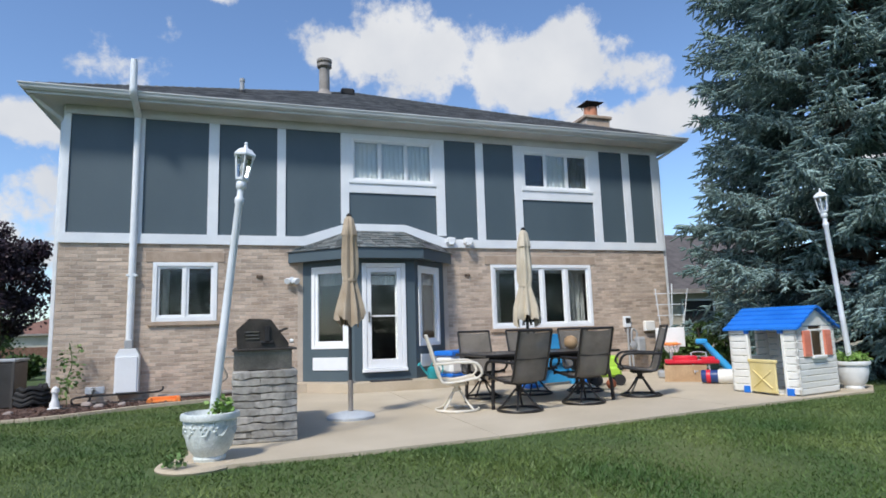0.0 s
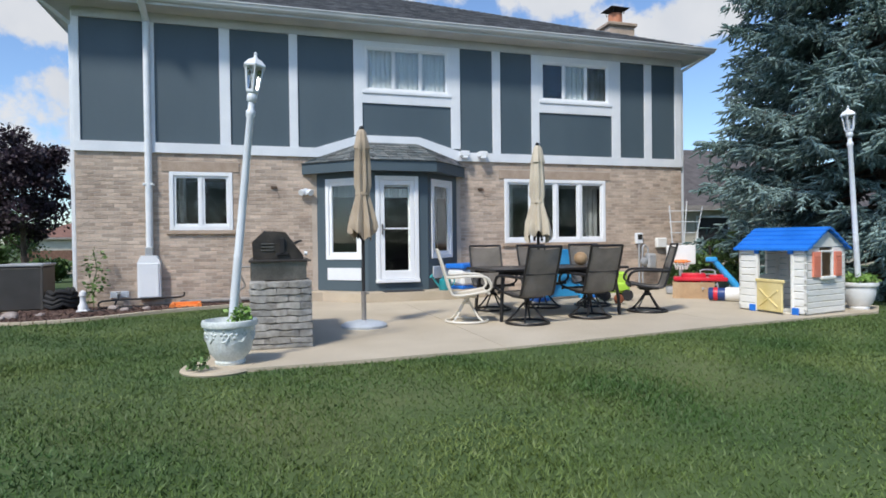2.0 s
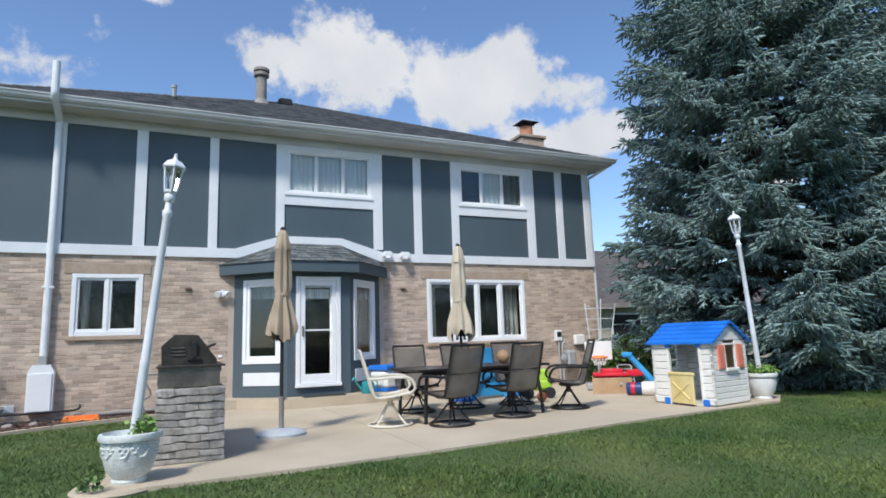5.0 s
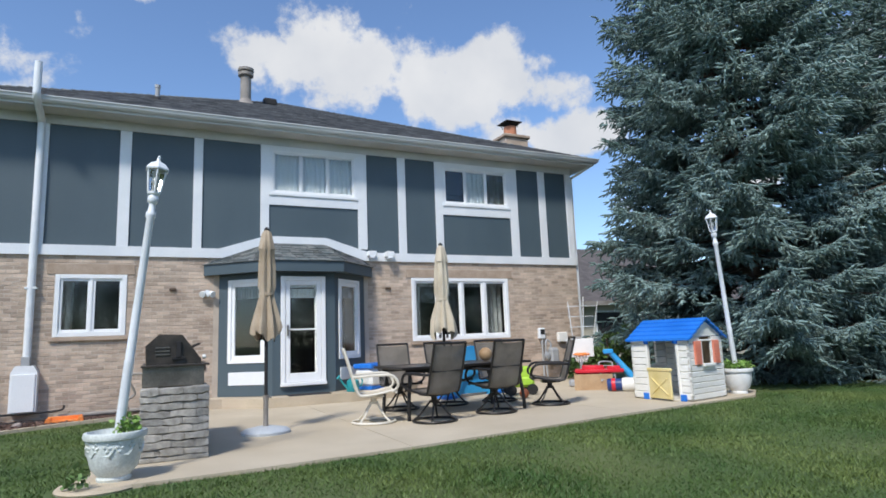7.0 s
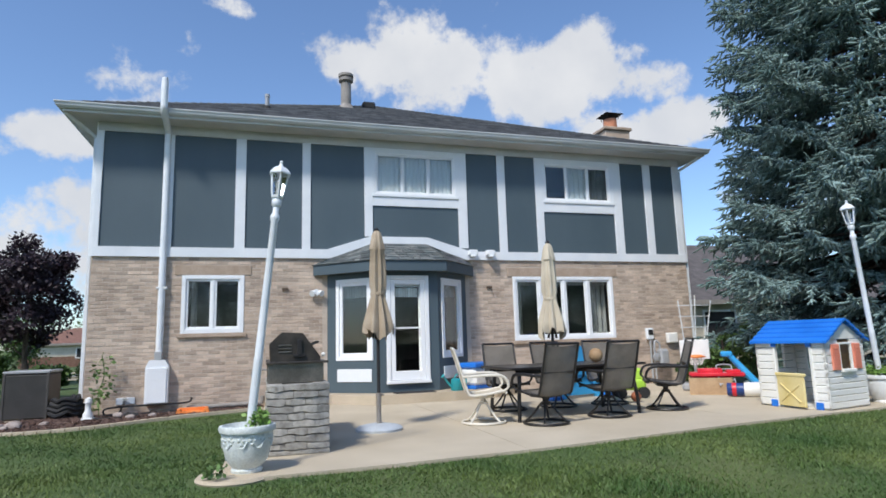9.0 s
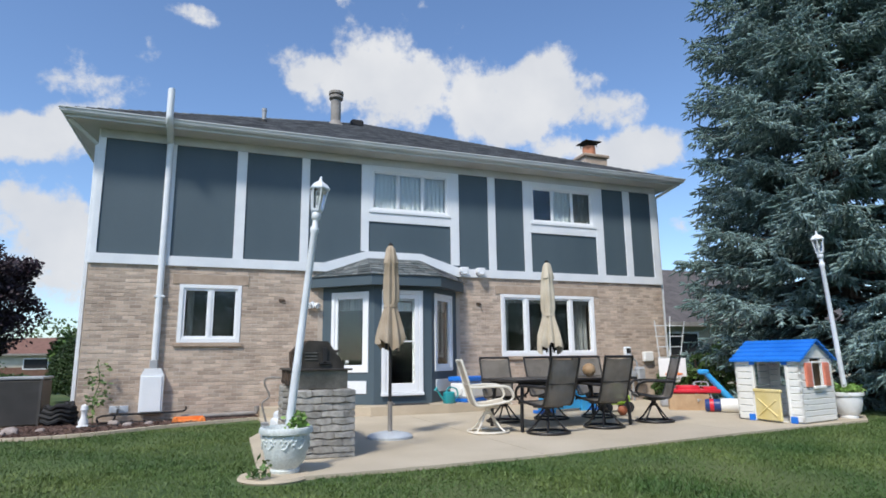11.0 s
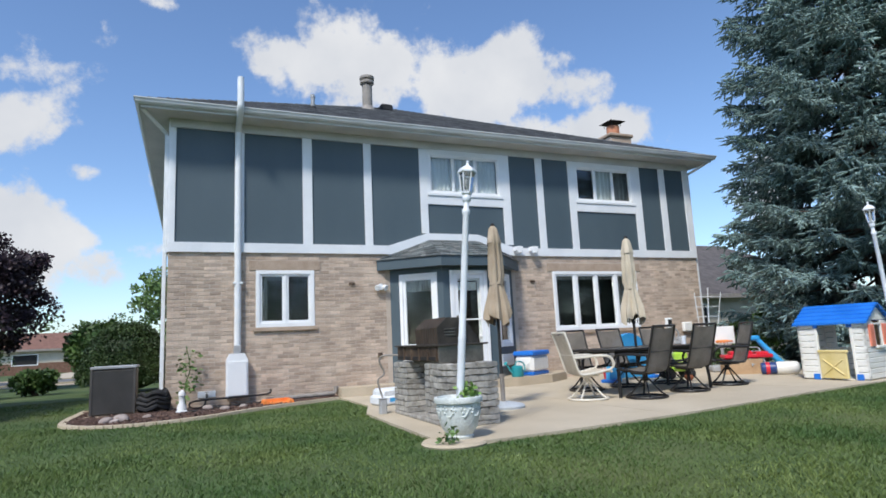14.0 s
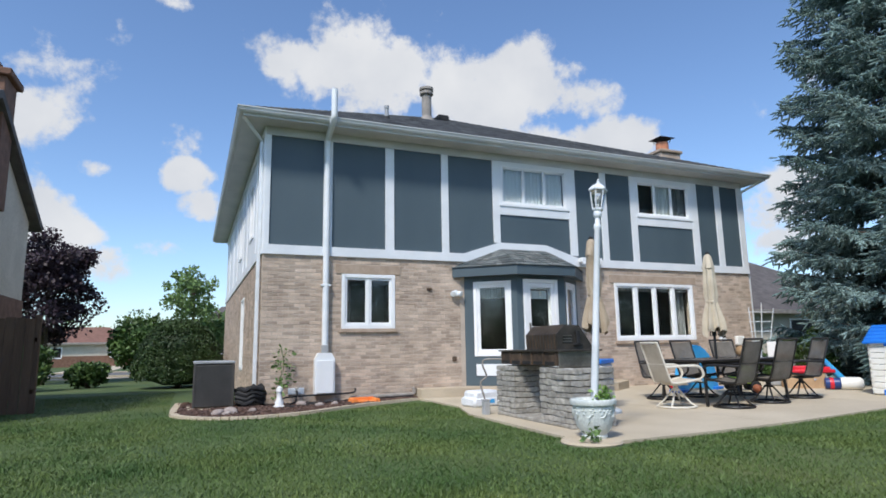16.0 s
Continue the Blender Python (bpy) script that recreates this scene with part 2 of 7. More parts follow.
M["grill_black"] = surf("sooty dark enamel", (0.030, 0.026, 0.022), (0.065, 0.055, 0.045), 6, 0.4, 0.25, 60, metal=0.2)
M["grill_rust"] = surf("rusty brown steel", (0.055, 0.038, 0.028), (0.14, 0.095, 0.065), 7, 0.65, 0.4, 60, metal=0.3)
M["white_metal"] = surf("white painted metal", (0.70, 0.74, 0.77), (0.80, 0.82, 0.84), 5, 0.4, 0.06, 60, grainy=0.04)
M["pot_glaze"] = surf("pale grey-green pot", (0.58, 0.63, 0.61), (0.70, 0.735, 0.71), 7, 0.6, 0.4, 50, dirt=(0.40, 0.44, 0.42))
M["pot_white"] = surf("white resin pot", (0.72, 0.73, 0.72), (0.80, 0.80, 0.79), 7, 0.5, 0.2, 50, grainy=0.04)
M["base_grey"] = surf("pale blue-grey resin", (0.44, 0.48, 0.52), (0.52, 0.56, 0.60), 6, 0.5, 0.2, 60)
M["vent"] = surf("tan-grey flue", (0.23, 0.21, 0.19), (0.32, 0.29, 0.26), 5, 0.7, 0.2, 50)
M["terracotta"] = surf("terracotta flue", (0.50, 0.20, 0.11), (0.58, 0.26, 0.15), 6, 0.8, 0.3, 60)
M["black"] = surf("black metal", (0.012, 0.012, 0.013), (0.022, 0.022, 0.023), 6, 0.75, 0.1, 60)
M["rubber"] = surf("black rubber mat", (0.02, 0.02, 0.022), (0.035, 0.035, 0.038), 8, 0.9, 0.5, 90)
M["ac"] = surf("grey-brown enamel", (0.062, 0.056, 0.050), (0.08, 0.072, 0.065), 4, 0.5, 0.1, 60, grainy=0.04)
M["bark"] = surf("bark", (0.07, 0.05, 0.038), (0.14, 0.105, 0.08), 8, 0.95, 1.0, 30, stretch=(1, 1, 0.25))
M["wood"] = surf("brown fence wood", (0.10, 0.055, 0.032), (0.15, 0.085, 0.05), 3, 0.8, 0.4, 50, stretch=(1, 1, 0.1), random_by="object", spread=0.15)
M["beige_wall"] = surf("beige siding", (0.52, 0.475, 0.39), (0.60, 0.55, 0.46), 1.5, 0.8, 0.2, 30)
M["brown_brick"] = surf("dark brown brick", (0.14, 0.075, 0.05), (0.21, 0.115, 0.08), 5, 0.9, 0.5, 40)
M["brown_roof"] = surf("grey-brown roof", (0.085, 0.075, 0.072), (0.13, 0.115, 0.11), 3, 0.9, 0.6, 30)
M["red_roof"] = surf("red-brown roof", (0.17, 0.085, 0.06), (0.24, 0.125, 0.09), 3, 0.9, 0.5, 20)
M["card"] = surf("brown cardboard", (0.42, 0.27, 0.15), (0.50, 0.34, 0.20), 4, 0.85, 0.2, 60)
M["paper"] = surf("white printed bag", (0.72, 0.75, 0.78), (0.80, 0.82, 0.85), 4, 0.5, 0.2, 40)
M["curtain"] = surf("off-white curtain", (0.76, 0.78, 0.77), (0.82, 0.84, 0.83), 3, 0.9, 0.2, 60, grainy=0.04)
M["drape"] = surf("grey drape", (0.20, 0.21, 0.21), (0.28, 0.29, 0.29), 3, 0.9, 0.2, 60)
# near-black albedo: the dimness of unlit rooms is put into the colour
M["room"] = surf("near-black room wall, dimness in the colour", (0.030, 0.030, 0.030), (0.045, 0.043, 0.042), 2, 0.9, 0.1, 40)
M["glass"] = glass_mat("window glass")
M["lamp_glass"] = glass_mat("lamp glass", (0.85, 0.88, 0.88))
M["ball"] = surf("tan leather ball", (0.32, 0.20, 0.10), (0.42, 0.28, 0.15), 6, 0.6, 0.3, 60)
M["rust_ball"] = surf("orange-brown rubber ball", (0.30, 0.09, 0.04), (0.38, 0.13, 0.06), 6, 0.6, 0.3, 60)
M["rock"] = surf("grey-pink rock", (0.26, 0.21, 0.19), (0.42, 0.36, 0.33), 9, 0.9, 0.6, 40)


def leaf_mat(name, c1, c2, spread=0.3, scale=1.2, rough=0.6):
    m = surf(name, c1, c2, scale, rough, 0.0, 12, random_by="island", spread=spread)
    m.node_tree.nodes["Principled BSDF"].inputs["Subsurface Weight"].default_value = 0.0
    return m


M["spruce"] = leaf_mat("blue spruce needles", (0.074, 0.130, 0.119), (0.255, 0.355, 0.338), 0.36, 1.8, 0.8)
M["grass"] = leaf_mat("grass blades", (0.048, 0.106, 0.020), (0.132, 0.180, 0.043), 0.24, 0.75, 0.6)
M["leaf"] = leaf_mat("green leaves", (0.045, 0.095, 0.022), (0.085, 0.15, 0.035), 0.35, 1.2)
M["leaf_lime"] = leaf_mat("light green leaves", (0.10, 0.18, 0.05), (0.17, 0.26, 0.08), 0.3, 1.2)
M["leaf_pot"] = leaf_mat("bright pot leaves", (0.14, 0.27, 0.05), (0.24, 0.38, 0.09), 0.3, 8)
M["leaf_purple"] = leaf_mat("purple-black leaves", (0.018, 0.010, 0.016), (0.045, 0.022, 0.032), 0.4, 1.2)
M["leaf_hedge"] = leaf_mat("dark hedge leaves", (0.022, 0.050, 0.014), (0.050, 0.092, 0.024), 0.35, 1.2)


# ---------------- building helpers ----------------
class Geo:
    """Collects faces of one mesh."""

    def __init__(self):
        self.v, self.f = [], []

    def put(self, verts, faces, m=None):
        n = len(self.v)
        self.v += [tuple(m @ Vector(p)) if m else tuple(p) for p in verts]
        self.f += [tuple(n + i for i in q) for q in faces]
        return self

    def box(self, lo, hi, m=None):
        (a, b, c), (d, e, f) = lo, hi
        v = [(a, b, c), (d, b, c), (d, e, c), (a, e, c), (a, b, f), (d, b, f), (d, e, f), (a, e, f)]
        return self.put(v, [(0, 3, 2, 1), (4, 5, 6, 7), (0, 1, 5, 4), (1, 2, 6, 5), (2, 3, 7, 6), (3, 0, 4, 7)], m)

    def rbox(self, lo, hi, b=0.01, m=None):
        """A box with chamfered edges."""
        c = [(p + q) / 2 for p, q in zip(lo, hi)]
        h = [(q - p) / 2 for p, q in zip(lo, hi)]
        b = min(b, *[0.45 * k for k in h])
        v, at = [], {}
        for i in (-1, 1):
            for j in (-1, 1):
                for k in (-1, 1):
                    s = (i, j, k)
                    for ax in range(3):
                        at[s, ax] = len(v)
                        v.append([c[n] + s[n] * (h[n] - (0 if n == ax else b)) for n in range(3)])
        f = []
        for ax in range(3):
            o1, o2 = (ax + 1) % 3, (ax + 2) % 3
            for s in (-1, 1):
                loop = []
                for p, q in ((-1, -1), (1, -1), (1, 1), (-1, 1)):
                    key = [0, 0, 0]
                    key[ax], key[o1], key[o2] = s, p, q
                    loop.append(at[tuple(key), ax])
                f.append(loop if s > 0 else loop[::-1])
            for p in (-1, 1):
                for q in (-1, 1):
                    k0, k1 = [0, 0, 0], [0, 0, 0]
                    k0[o1], k0[o2], k0[ax] = p, q, -1
                    k1[o1], k1[o2], k1[ax] = p, q, 1
                    k0, k1 = tuple(k0), tuple(k1)
                    loop = [at[k0, o1], at[k1, o1], at[k1, o2], at[k0, o2]]
                    f.append(loop if p * q < 0 else loop[::-1])
        for s in {k for k, _ in at}:
            loop = [at[s, 0], at[s, 1], at[s, 2]]
            f.append(loop if s[0] * s[1] * s[2] > 0 else loop[::-1])
        return self.put(v, f, m)

    def tube(self, pts, r, seg=8, m=None, cap=True):
        """A round bar along pts; r: one radius or one for each point."""
        pts = [Vector(p) for p in pts]
        rs = r if isinstance(r, (list, tuple)) else [r] * len(pts)
        v, f, side = [], [], None
        closed = (pts[0] - pts[-1]).length < 1e-6
        if closed:
            pts, rs = pts[:-1], rs[: len(pts) - 1]
        n = len(pts)
        for i, p in enumerate(pts):
            a, b = (pts[i - 1], pts[(i + 1) % n]) if closed else (pts[max(i - 1, 0)], pts[min(i + 1, n - 1)])
            d = (b - a).normalized()
            if side is None:
                side = d.orthogonal().normalized()
            side = (side - d * side.dot(d)).normalized()
            up = d.cross(side)
            for k in range(seg):
                w = 2 * math.pi * k / seg
                v.append(p + rs[i] * (math.cos(w) * side + math.sin(w) * up))
        for i in range(n if closed else n - 1):
            for k in range(seg):
                a, b = i * seg + k, i * seg + (k + 1) % seg
                c, d = ((i + 1) % n) * seg + (k + 1) % seg, ((i + 1) % n) * seg + k
                f.append((a, b, c, d))
        if cap and not closed:
            f += [tuple(range(seg))[::-1], tuple((n - 1) * seg + k for k in range(seg))]
        return self.put(v, f, m)

    def lathe(self, prof, seg=24, m=None, wave=0.0, folds=0, twist=0.0):
        """Turned about z; prof: (radius, height) rows."""
        v, f = [], []
        for i, (r, z) in enumerate(prof):
            for k in range(seg):
                w = 2 * math.pi * k / seg
                q = r * (1 + wave * math.cos(folds * w + twist * i))
                v.append((q * math.cos(w), q * math.sin(w), z))
        for i in range(len(prof) - 1):
            for k in range(seg):
                f.append((i * seg + k, i * seg + (k + 1) % seg, (i + 1) * seg + (k + 1) % seg, (i + 1) * seg + k))
        f += [tuple(range(seg))[::-1], tuple((len(prof) - 1) * seg + k for k in range(seg))]
        return self.put(v, f, m)

    def prism(self, poly, lo, hi, axis="y", m=None):
        """A flat outline given depth: poly in the two other axes."""
        def at(a, b, d):
            return (a, d, b) if axis == "y" else (a, b, d) if axis == "z" else (d, a, b)
        n = len(poly)
        v = [at(a, b, lo) for a, b in poly] + [at(a, b, hi) for a, b in poly]
        f = [tuple(range(n)), tuple(range(2 * n - 1, n - 1, -1))]
        f += [(i, n + i, n + (i + 1) % n, (i + 1) % n) for i in range(n)]
        return self.put(v, f, m)


def part(name, g, material, parent=None, label="", smooth=False, fix=True):
    """One mesh object out of g, under a thing or a part."""
    me = bpy.data.meshes.new(name)
    me.from_pydata(g.v, [], g.f)
    if fix and len(g.f) < 30000:
        bm = bmesh.new()
        bm.from_mesh(me)
        bmesh.ops.recalc_face_normals(bm, faces=bm.faces)
        bm.to_mesh(me)
        bm.free()
    if smooth:
        me.shade_smooth()
        me.set_sharp_from_angle(angle=radians(42))
    me.materials.append(M[material])
    ob = new(name, me)
    if parent:
        ob.parent = parent
    if label:
        ob["label"] = label
    return ob


def thing(name, label, category, m=None, group="", kind=""):
    ob = new(name)
    ob.empty_display_size = 0.1
    if m:
        ob.matrix_world = m
    return tagged(ob, label, category, group, kind)


def big_mesh(name, verts, faces, material):
    """A mesh from arrays, for what is too many to count."""
    me = bpy.data.meshes.new(name)
    k = faces.shape[1]
    me.vertices.add(len(verts))
    me.vertices.foreach_set("co", verts.astype(np.float32).ravel())
    me.loops.add(faces.size)
    me.loops.foreach_set("vertex_index", faces.astype(np.int32).ravel())
    me.polygons.add(len(faces))
    me.polygons.foreach_set("loop_start", np.arange(0, faces.size, k, dtype=np.int32))
    me.polygons.foreach_set("loop_total", np.full(len(faces), k, dtype=np.int32))
    me.update(calc_edges=True)
    me.materials.append(M[material])
    return new(name, me)


def holed(g, x0, x1, z0, z1, y0, y1, holes, along="x"):
    """A wall of boxes round its openings (a0, a1, z0, z1)."""
    xs = sorted({x0, x1, *[h[0] for h in holes], *[h[1] for h in holes]})
    zs = sorted({z0, z1, *[z for h in holes for z in h[2:] if z0 < z < z1]})
    for a, b in zip(xs, xs[1:]):
        for c, d in zip(zs, zs[1:]):
            if not any(h[0] - 1e-6 <= a and b <= h[1] + 1e-6 and h[2] - 1e-6 <= c and d <= h[3] + 1e-6 for h in holes):
                g.box(*(((a, y0, c), (b, y1, d)) if along == "x" else ((y0, a, c), (y1, b, d))))
    return g


def bez(pts, n=6):
    """A smooth line through pts."""
    out = []
    P = [Vector(p) for p in pts]
    for i in range(len(P) - 1):
        p0, p1, p2, p3 = P[max(i - 1, 0)], P[i], P[i + 1], P[min(i + 2, len(P) - 1)]
        for k in range(n):
            t = k / n
            out.append(0.5 * ((2 * p1) + (p2 - p0) * t + (2 * p0 - 5 * p1 + 4 * p2 - p3) * t * t + (3 * p1 - p0 - 3 * p2 + p3) * t ** 3))
    out.append(P[-1])
    return out


# ---------------- ground ----------------
def ramp01(t):
    t = min(1.0, max(0.0, t))
    return t * t * (3 - 2 * t)


def ground_z(x, y):
    z = -0.035 - 0.24 * ramp01((-6.2 - y) / 6.5)
    z -= 0.25 * ramp01((y - 2) / 12)
    return z


def make_ground():
    def steps(near, far):
        return sorted({*np.arange(-near, near + 0.1, 0.5).tolist(), *[s * d for s in (-1, 1) for d in (near * 1.4, near * 2, near * 4, near * 10, far)]})
    xs, ys = [x + 4 for x in steps(16, 1500)], [y - 4 for y in steps(14, 1500)]
    g = Geo()
    v = [(x, y, ground_z(x, y) + (0.015 * noise.noise((x * 0.7, y * 0.7, 0)) if abs(x) < 25 and abs(y) < 25 else 0)) for y in ys for x in xs]
    n = len(xs)
    g.put(v, [(j * n + i, j * n + i + 1, (j + 1) * n + i + 1, (j + 1) * n + i) for j in range(len(ys) - 1) for i in range(n - 1)])
    ob = part("ground", g, "soil", fix=False, smooth=True)
    tagged(ob, "green lawn ground that slopes gently from the patio", "ground", kind="structure")


make_ground()

PATIO = [(3.02, 0.0), (3.05, -2.2), (2.72, -3.3), (2.66, -6.42), (4.2, -6.36), (5.7, -6.24), (7.2, -6.02), (8.9, -5.74), (11.9, -5.42), (12.6, -4.9), (12.7, 0.0)]


def edge_y(x):
    """The patio's front edge."""
    e = [p for p in PATIO[3:10]]
    if x < e[0][0]:
        return e[0][1]
    for (a, b), (c, d) in zip(e, e[1:]):
        if x <= c:
            return b + (d - b) * (x - a) / (c - a)
    return e[-1][1]


# the patio: three poured slabs with sawn joints between them
def make_patio():
    root = thing("patio", "buff poured concrete patio slab with hairline joints", "patio", kind="structure")
    J1, J2 = 5.62, 9.1
    g1 = [(3.02, 0.0), (3.05, -2.2), (2.72, -3.3), (2.66, -6.42), (4.2, -6.36), (J1 - 0.005, edge_y(J1)), (J1 - 0.005, 0)]
    g2 = [(J1 + 0.005, 0), (J1 + 0.005, edge_y(J1)), (7.2, -6.02), (8.9, -5.74), (J2 - 0.005, edge_y(J2)), (J2 - 0.005, 0)]
    g3 = [(J2 + 0.005, 0), (J2 + 0.005, edge_y(J2)), (11.9, -5.42), (12.6, -4.9), (12.7, 0.0)]
    for poly in (g1, g2, g3):
        part("slab", Geo().prism(poly[::-1], -0.3, 0.0, "z"), "concrete", root)


make_patio()

STEP_Z = 0.17
step_poly = [(3.05, -0.012), (3.05, -0.42), (4.25, -0.50), (4.95, -1.12), (6.45, -1.16), (7.35, -1.02), (8.05, -0.52), (8.25, -0.012)]
step = part("step", Geo().prism(step_poly[::-1], 0.002, STEP_Z, "z"), "step")
tagged(step, "low buff concrete step following the bay", "step", kind="structure")


# ---------------- the house ----------------
W, BAND0, BAND1, TOP = 12.77, 2.81, 2.993, 5.19
DEEP = 13.6
WIN_A = (1.53, 2.64, 1.377, 2.47)
WIN_B = (8.21, 10.70, 1.06, 2.455)
WIN_1 = (5.20, 6.96, 4.19, 5.09)
WIN_2 = (9.10, 10.81, 4.20, 5.07)
BAY_HOLE = (4.35, 6.95, 0.20, 2.42)
SIDE_WIN = [(2.2, 3.1, 3.5, 4.8), (5.6, 6.5, 3.5, 4.8), (4.0, 4.9, 0.5, 2.3)]

wall_back = part("wall_back", holed(Geo(), 0, W, -0.4, BAND0, 0.0012, 0.25, [WIN_A, WIN_B, BAY_HOLE]), "mortar")
tagged(wall_back, "tan brick ground-floor wall with pale mortar", "wall", kind="structure")
wall_up = part("wall_back_upper", holed(Geo(), 0, W, BAND0, 5.42, 0.004, 0.25, [WIN_1, WIN_2]), "panel")
tagged(wall_up, "slate blue painted upper wall panels", "wall", kind="structure")
wall_left = part("wall_left", holed(Geo(), 0.25, DEEP, -0.6, BAND0, 0.0012, 0.25, SIDE_WIN, "y"), "mortar")
tagged(wall_left, "tan brick side wall", "wall", kind="structure")
wall_left_up = part("wall_left_upper", holed(Geo(), 0.25, DEEP, BAND0, 5.42, 0.006, 0.25, SIDE_WIN, "y"), "trim")
tagged(wall_left_up, "pale sided upper side wall", "wall", kind="structure")
wall_right = part("wall_right", Geo().box((W - 0.25, 0.25, -0.6), (W, DEEP, 5.42)), "mortar")
tagged(wall_right, "plain side wall", "wall", kind="structure")
wall_far = part("wall_front", Geo().box((0.25, DEEP - 0.25, -0.6), (W - 0.25, DEEP, 5.42)), "mortar")
tagged(wall_far, "plain street-side wall", "wall", kind="structure")
# rooms behind the panes, their interior shade painted in as near-black
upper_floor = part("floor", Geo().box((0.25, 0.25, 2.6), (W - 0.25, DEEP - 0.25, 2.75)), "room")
tagged(upper_floor, "upper floor inside the house, painted near-black for dimness", "floor", kind="structure")
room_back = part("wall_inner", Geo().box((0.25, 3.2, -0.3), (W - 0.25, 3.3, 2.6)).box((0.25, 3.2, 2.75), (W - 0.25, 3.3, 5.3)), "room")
tagged(room_back, "inner wall painted near-black for dimness", "wall", kind="structure")
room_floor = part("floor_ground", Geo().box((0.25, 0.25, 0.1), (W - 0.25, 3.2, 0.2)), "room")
tagged(room_floor, "ground floor inside the house, painted near-black for dimness", "floor", kind="structure")
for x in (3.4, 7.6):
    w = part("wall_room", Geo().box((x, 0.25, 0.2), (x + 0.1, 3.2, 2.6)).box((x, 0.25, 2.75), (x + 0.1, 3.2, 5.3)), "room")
    tagged(w, "dividing wall painted near-black for dimness", "wall", kind="structure")
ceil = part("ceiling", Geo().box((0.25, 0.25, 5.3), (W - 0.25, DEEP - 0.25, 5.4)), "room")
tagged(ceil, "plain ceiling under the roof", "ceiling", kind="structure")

# white boards over the slate panels
BATTENS = [(0.0, 0.10), (1.14, 1.318), (2.436, 2.628), (3.71, 3.876), (4.97, 5.14), (7.013, 7.218), (7.949, 8.134), (8.871, 9.056), (10.884, 11.105), (11.746, 11.943), (12.585, 12.77)]


def band_top(x):
    """Top of the white band, which arches over the bay."""
    if x < 4.2 or x > 7.25:
        return BAND1
    if x < 5.08:
        return BAND1 + 0.285 * (x - 4.2) / 0.88
    if x > 6.31:
        return BAND1 + 0.285 * (7.25 - x) / 0.94
    return BAND1 + 0.285


for n, (a, b) in enumerate(BATTENS):
    low = max(band_top(a), band_top(b)) + 0.001
    o = part("batten", Geo().rbox((a, -0.028, low), (b, 0.004, TOP), 0.004), "trim")
    tagged(o, "white painted vertical trim board", "trim board", "upper wall boards", "structure")
for (a, b), (w0, w1, z0, z1) in (((5.14, 7.013), WIN_1), ((9.056, 10.884), WIN_2)):
    g = Geo()
    g.rbox((a, -0.026, 3.935), (b, 0.004, z0 - 0.06), 0.004).rbox((a, -0.05, z0 - 0.06), (b, 0.004, z0), 0.006)
    g.rbox((a, -0.026, z1), (b, 0.004, TOP), 0.004).rbox((a, -0.026, z0), (w0, 0.004, z1), 0.004).rbox((w1, -0.026, z0), (b, 0.004, z1), 0.004)
    tagged(part("window_trim", g, "trim"), "white painted boards round an upper window", "trim", kind="structure")
frieze = part("frieze", Geo().rbox((0.0, -0.034, TOP), (W, 0.004, 5.36), 0.004), "gutter")
tagged(frieze, "off-white board under the eave", "trim", kind="structure")
band_poly = [(0, BAND0), (4.30, BAND0), (5.12, 3.12), (6.27, 3.12), (7.14, BAND0), (W, BAND0), (W, BAND1), (7.25, BAND1), (6.31, BAND1 + 0.285), (5.08, BAND1 + 0.285), (4.2, BAND1), (0, BAND1)]
gb = Geo()
for a, b, c, d in ((0, 1, 10, 11), (1, 2, 9, 10), (2, 3, 8, 9), (3, 4, 7, 8), (4, 5, 6, 7)):
    gb.prism([band_poly[k] for k in (a, b, c, d)], -0.045, 0.010)
band = part("band", gb, "trim")
tagged(band, "white painted band board arching over the bay roof", "trim", kind="structure")
side_band = part("band_side", Geo().box((-0.03, 0.0, BAND0), (0.012, DEEP, BAND1)).box((-0.03, 0.0, BAND1), (0.004, 0.12, 5.36)).box((-0.03, 0.12, TOP), (0.004, DEEP, 5.36)), "trim")
tagged(side_band, "white painted trim on the side wall", "trim", kind="structure")
for y in (1.4, 3.7, 4.9, 7.2, 9.0, 11.2):
    o = part("batten_side", Geo().box((-0.025, y, BAND1), (0.004, y + 0.16, TOP)), "trim")
    tagged(o, "white painted vertical trim board", "trim board", "side wall boards", "structure")


# ---------------- eaves and roof ----------------
EX0, EX1, EY0, EZ = -0.53, 13.24, -0.54, 5.50
EY1 = DEEP + 0.54
PITCH = 0.475


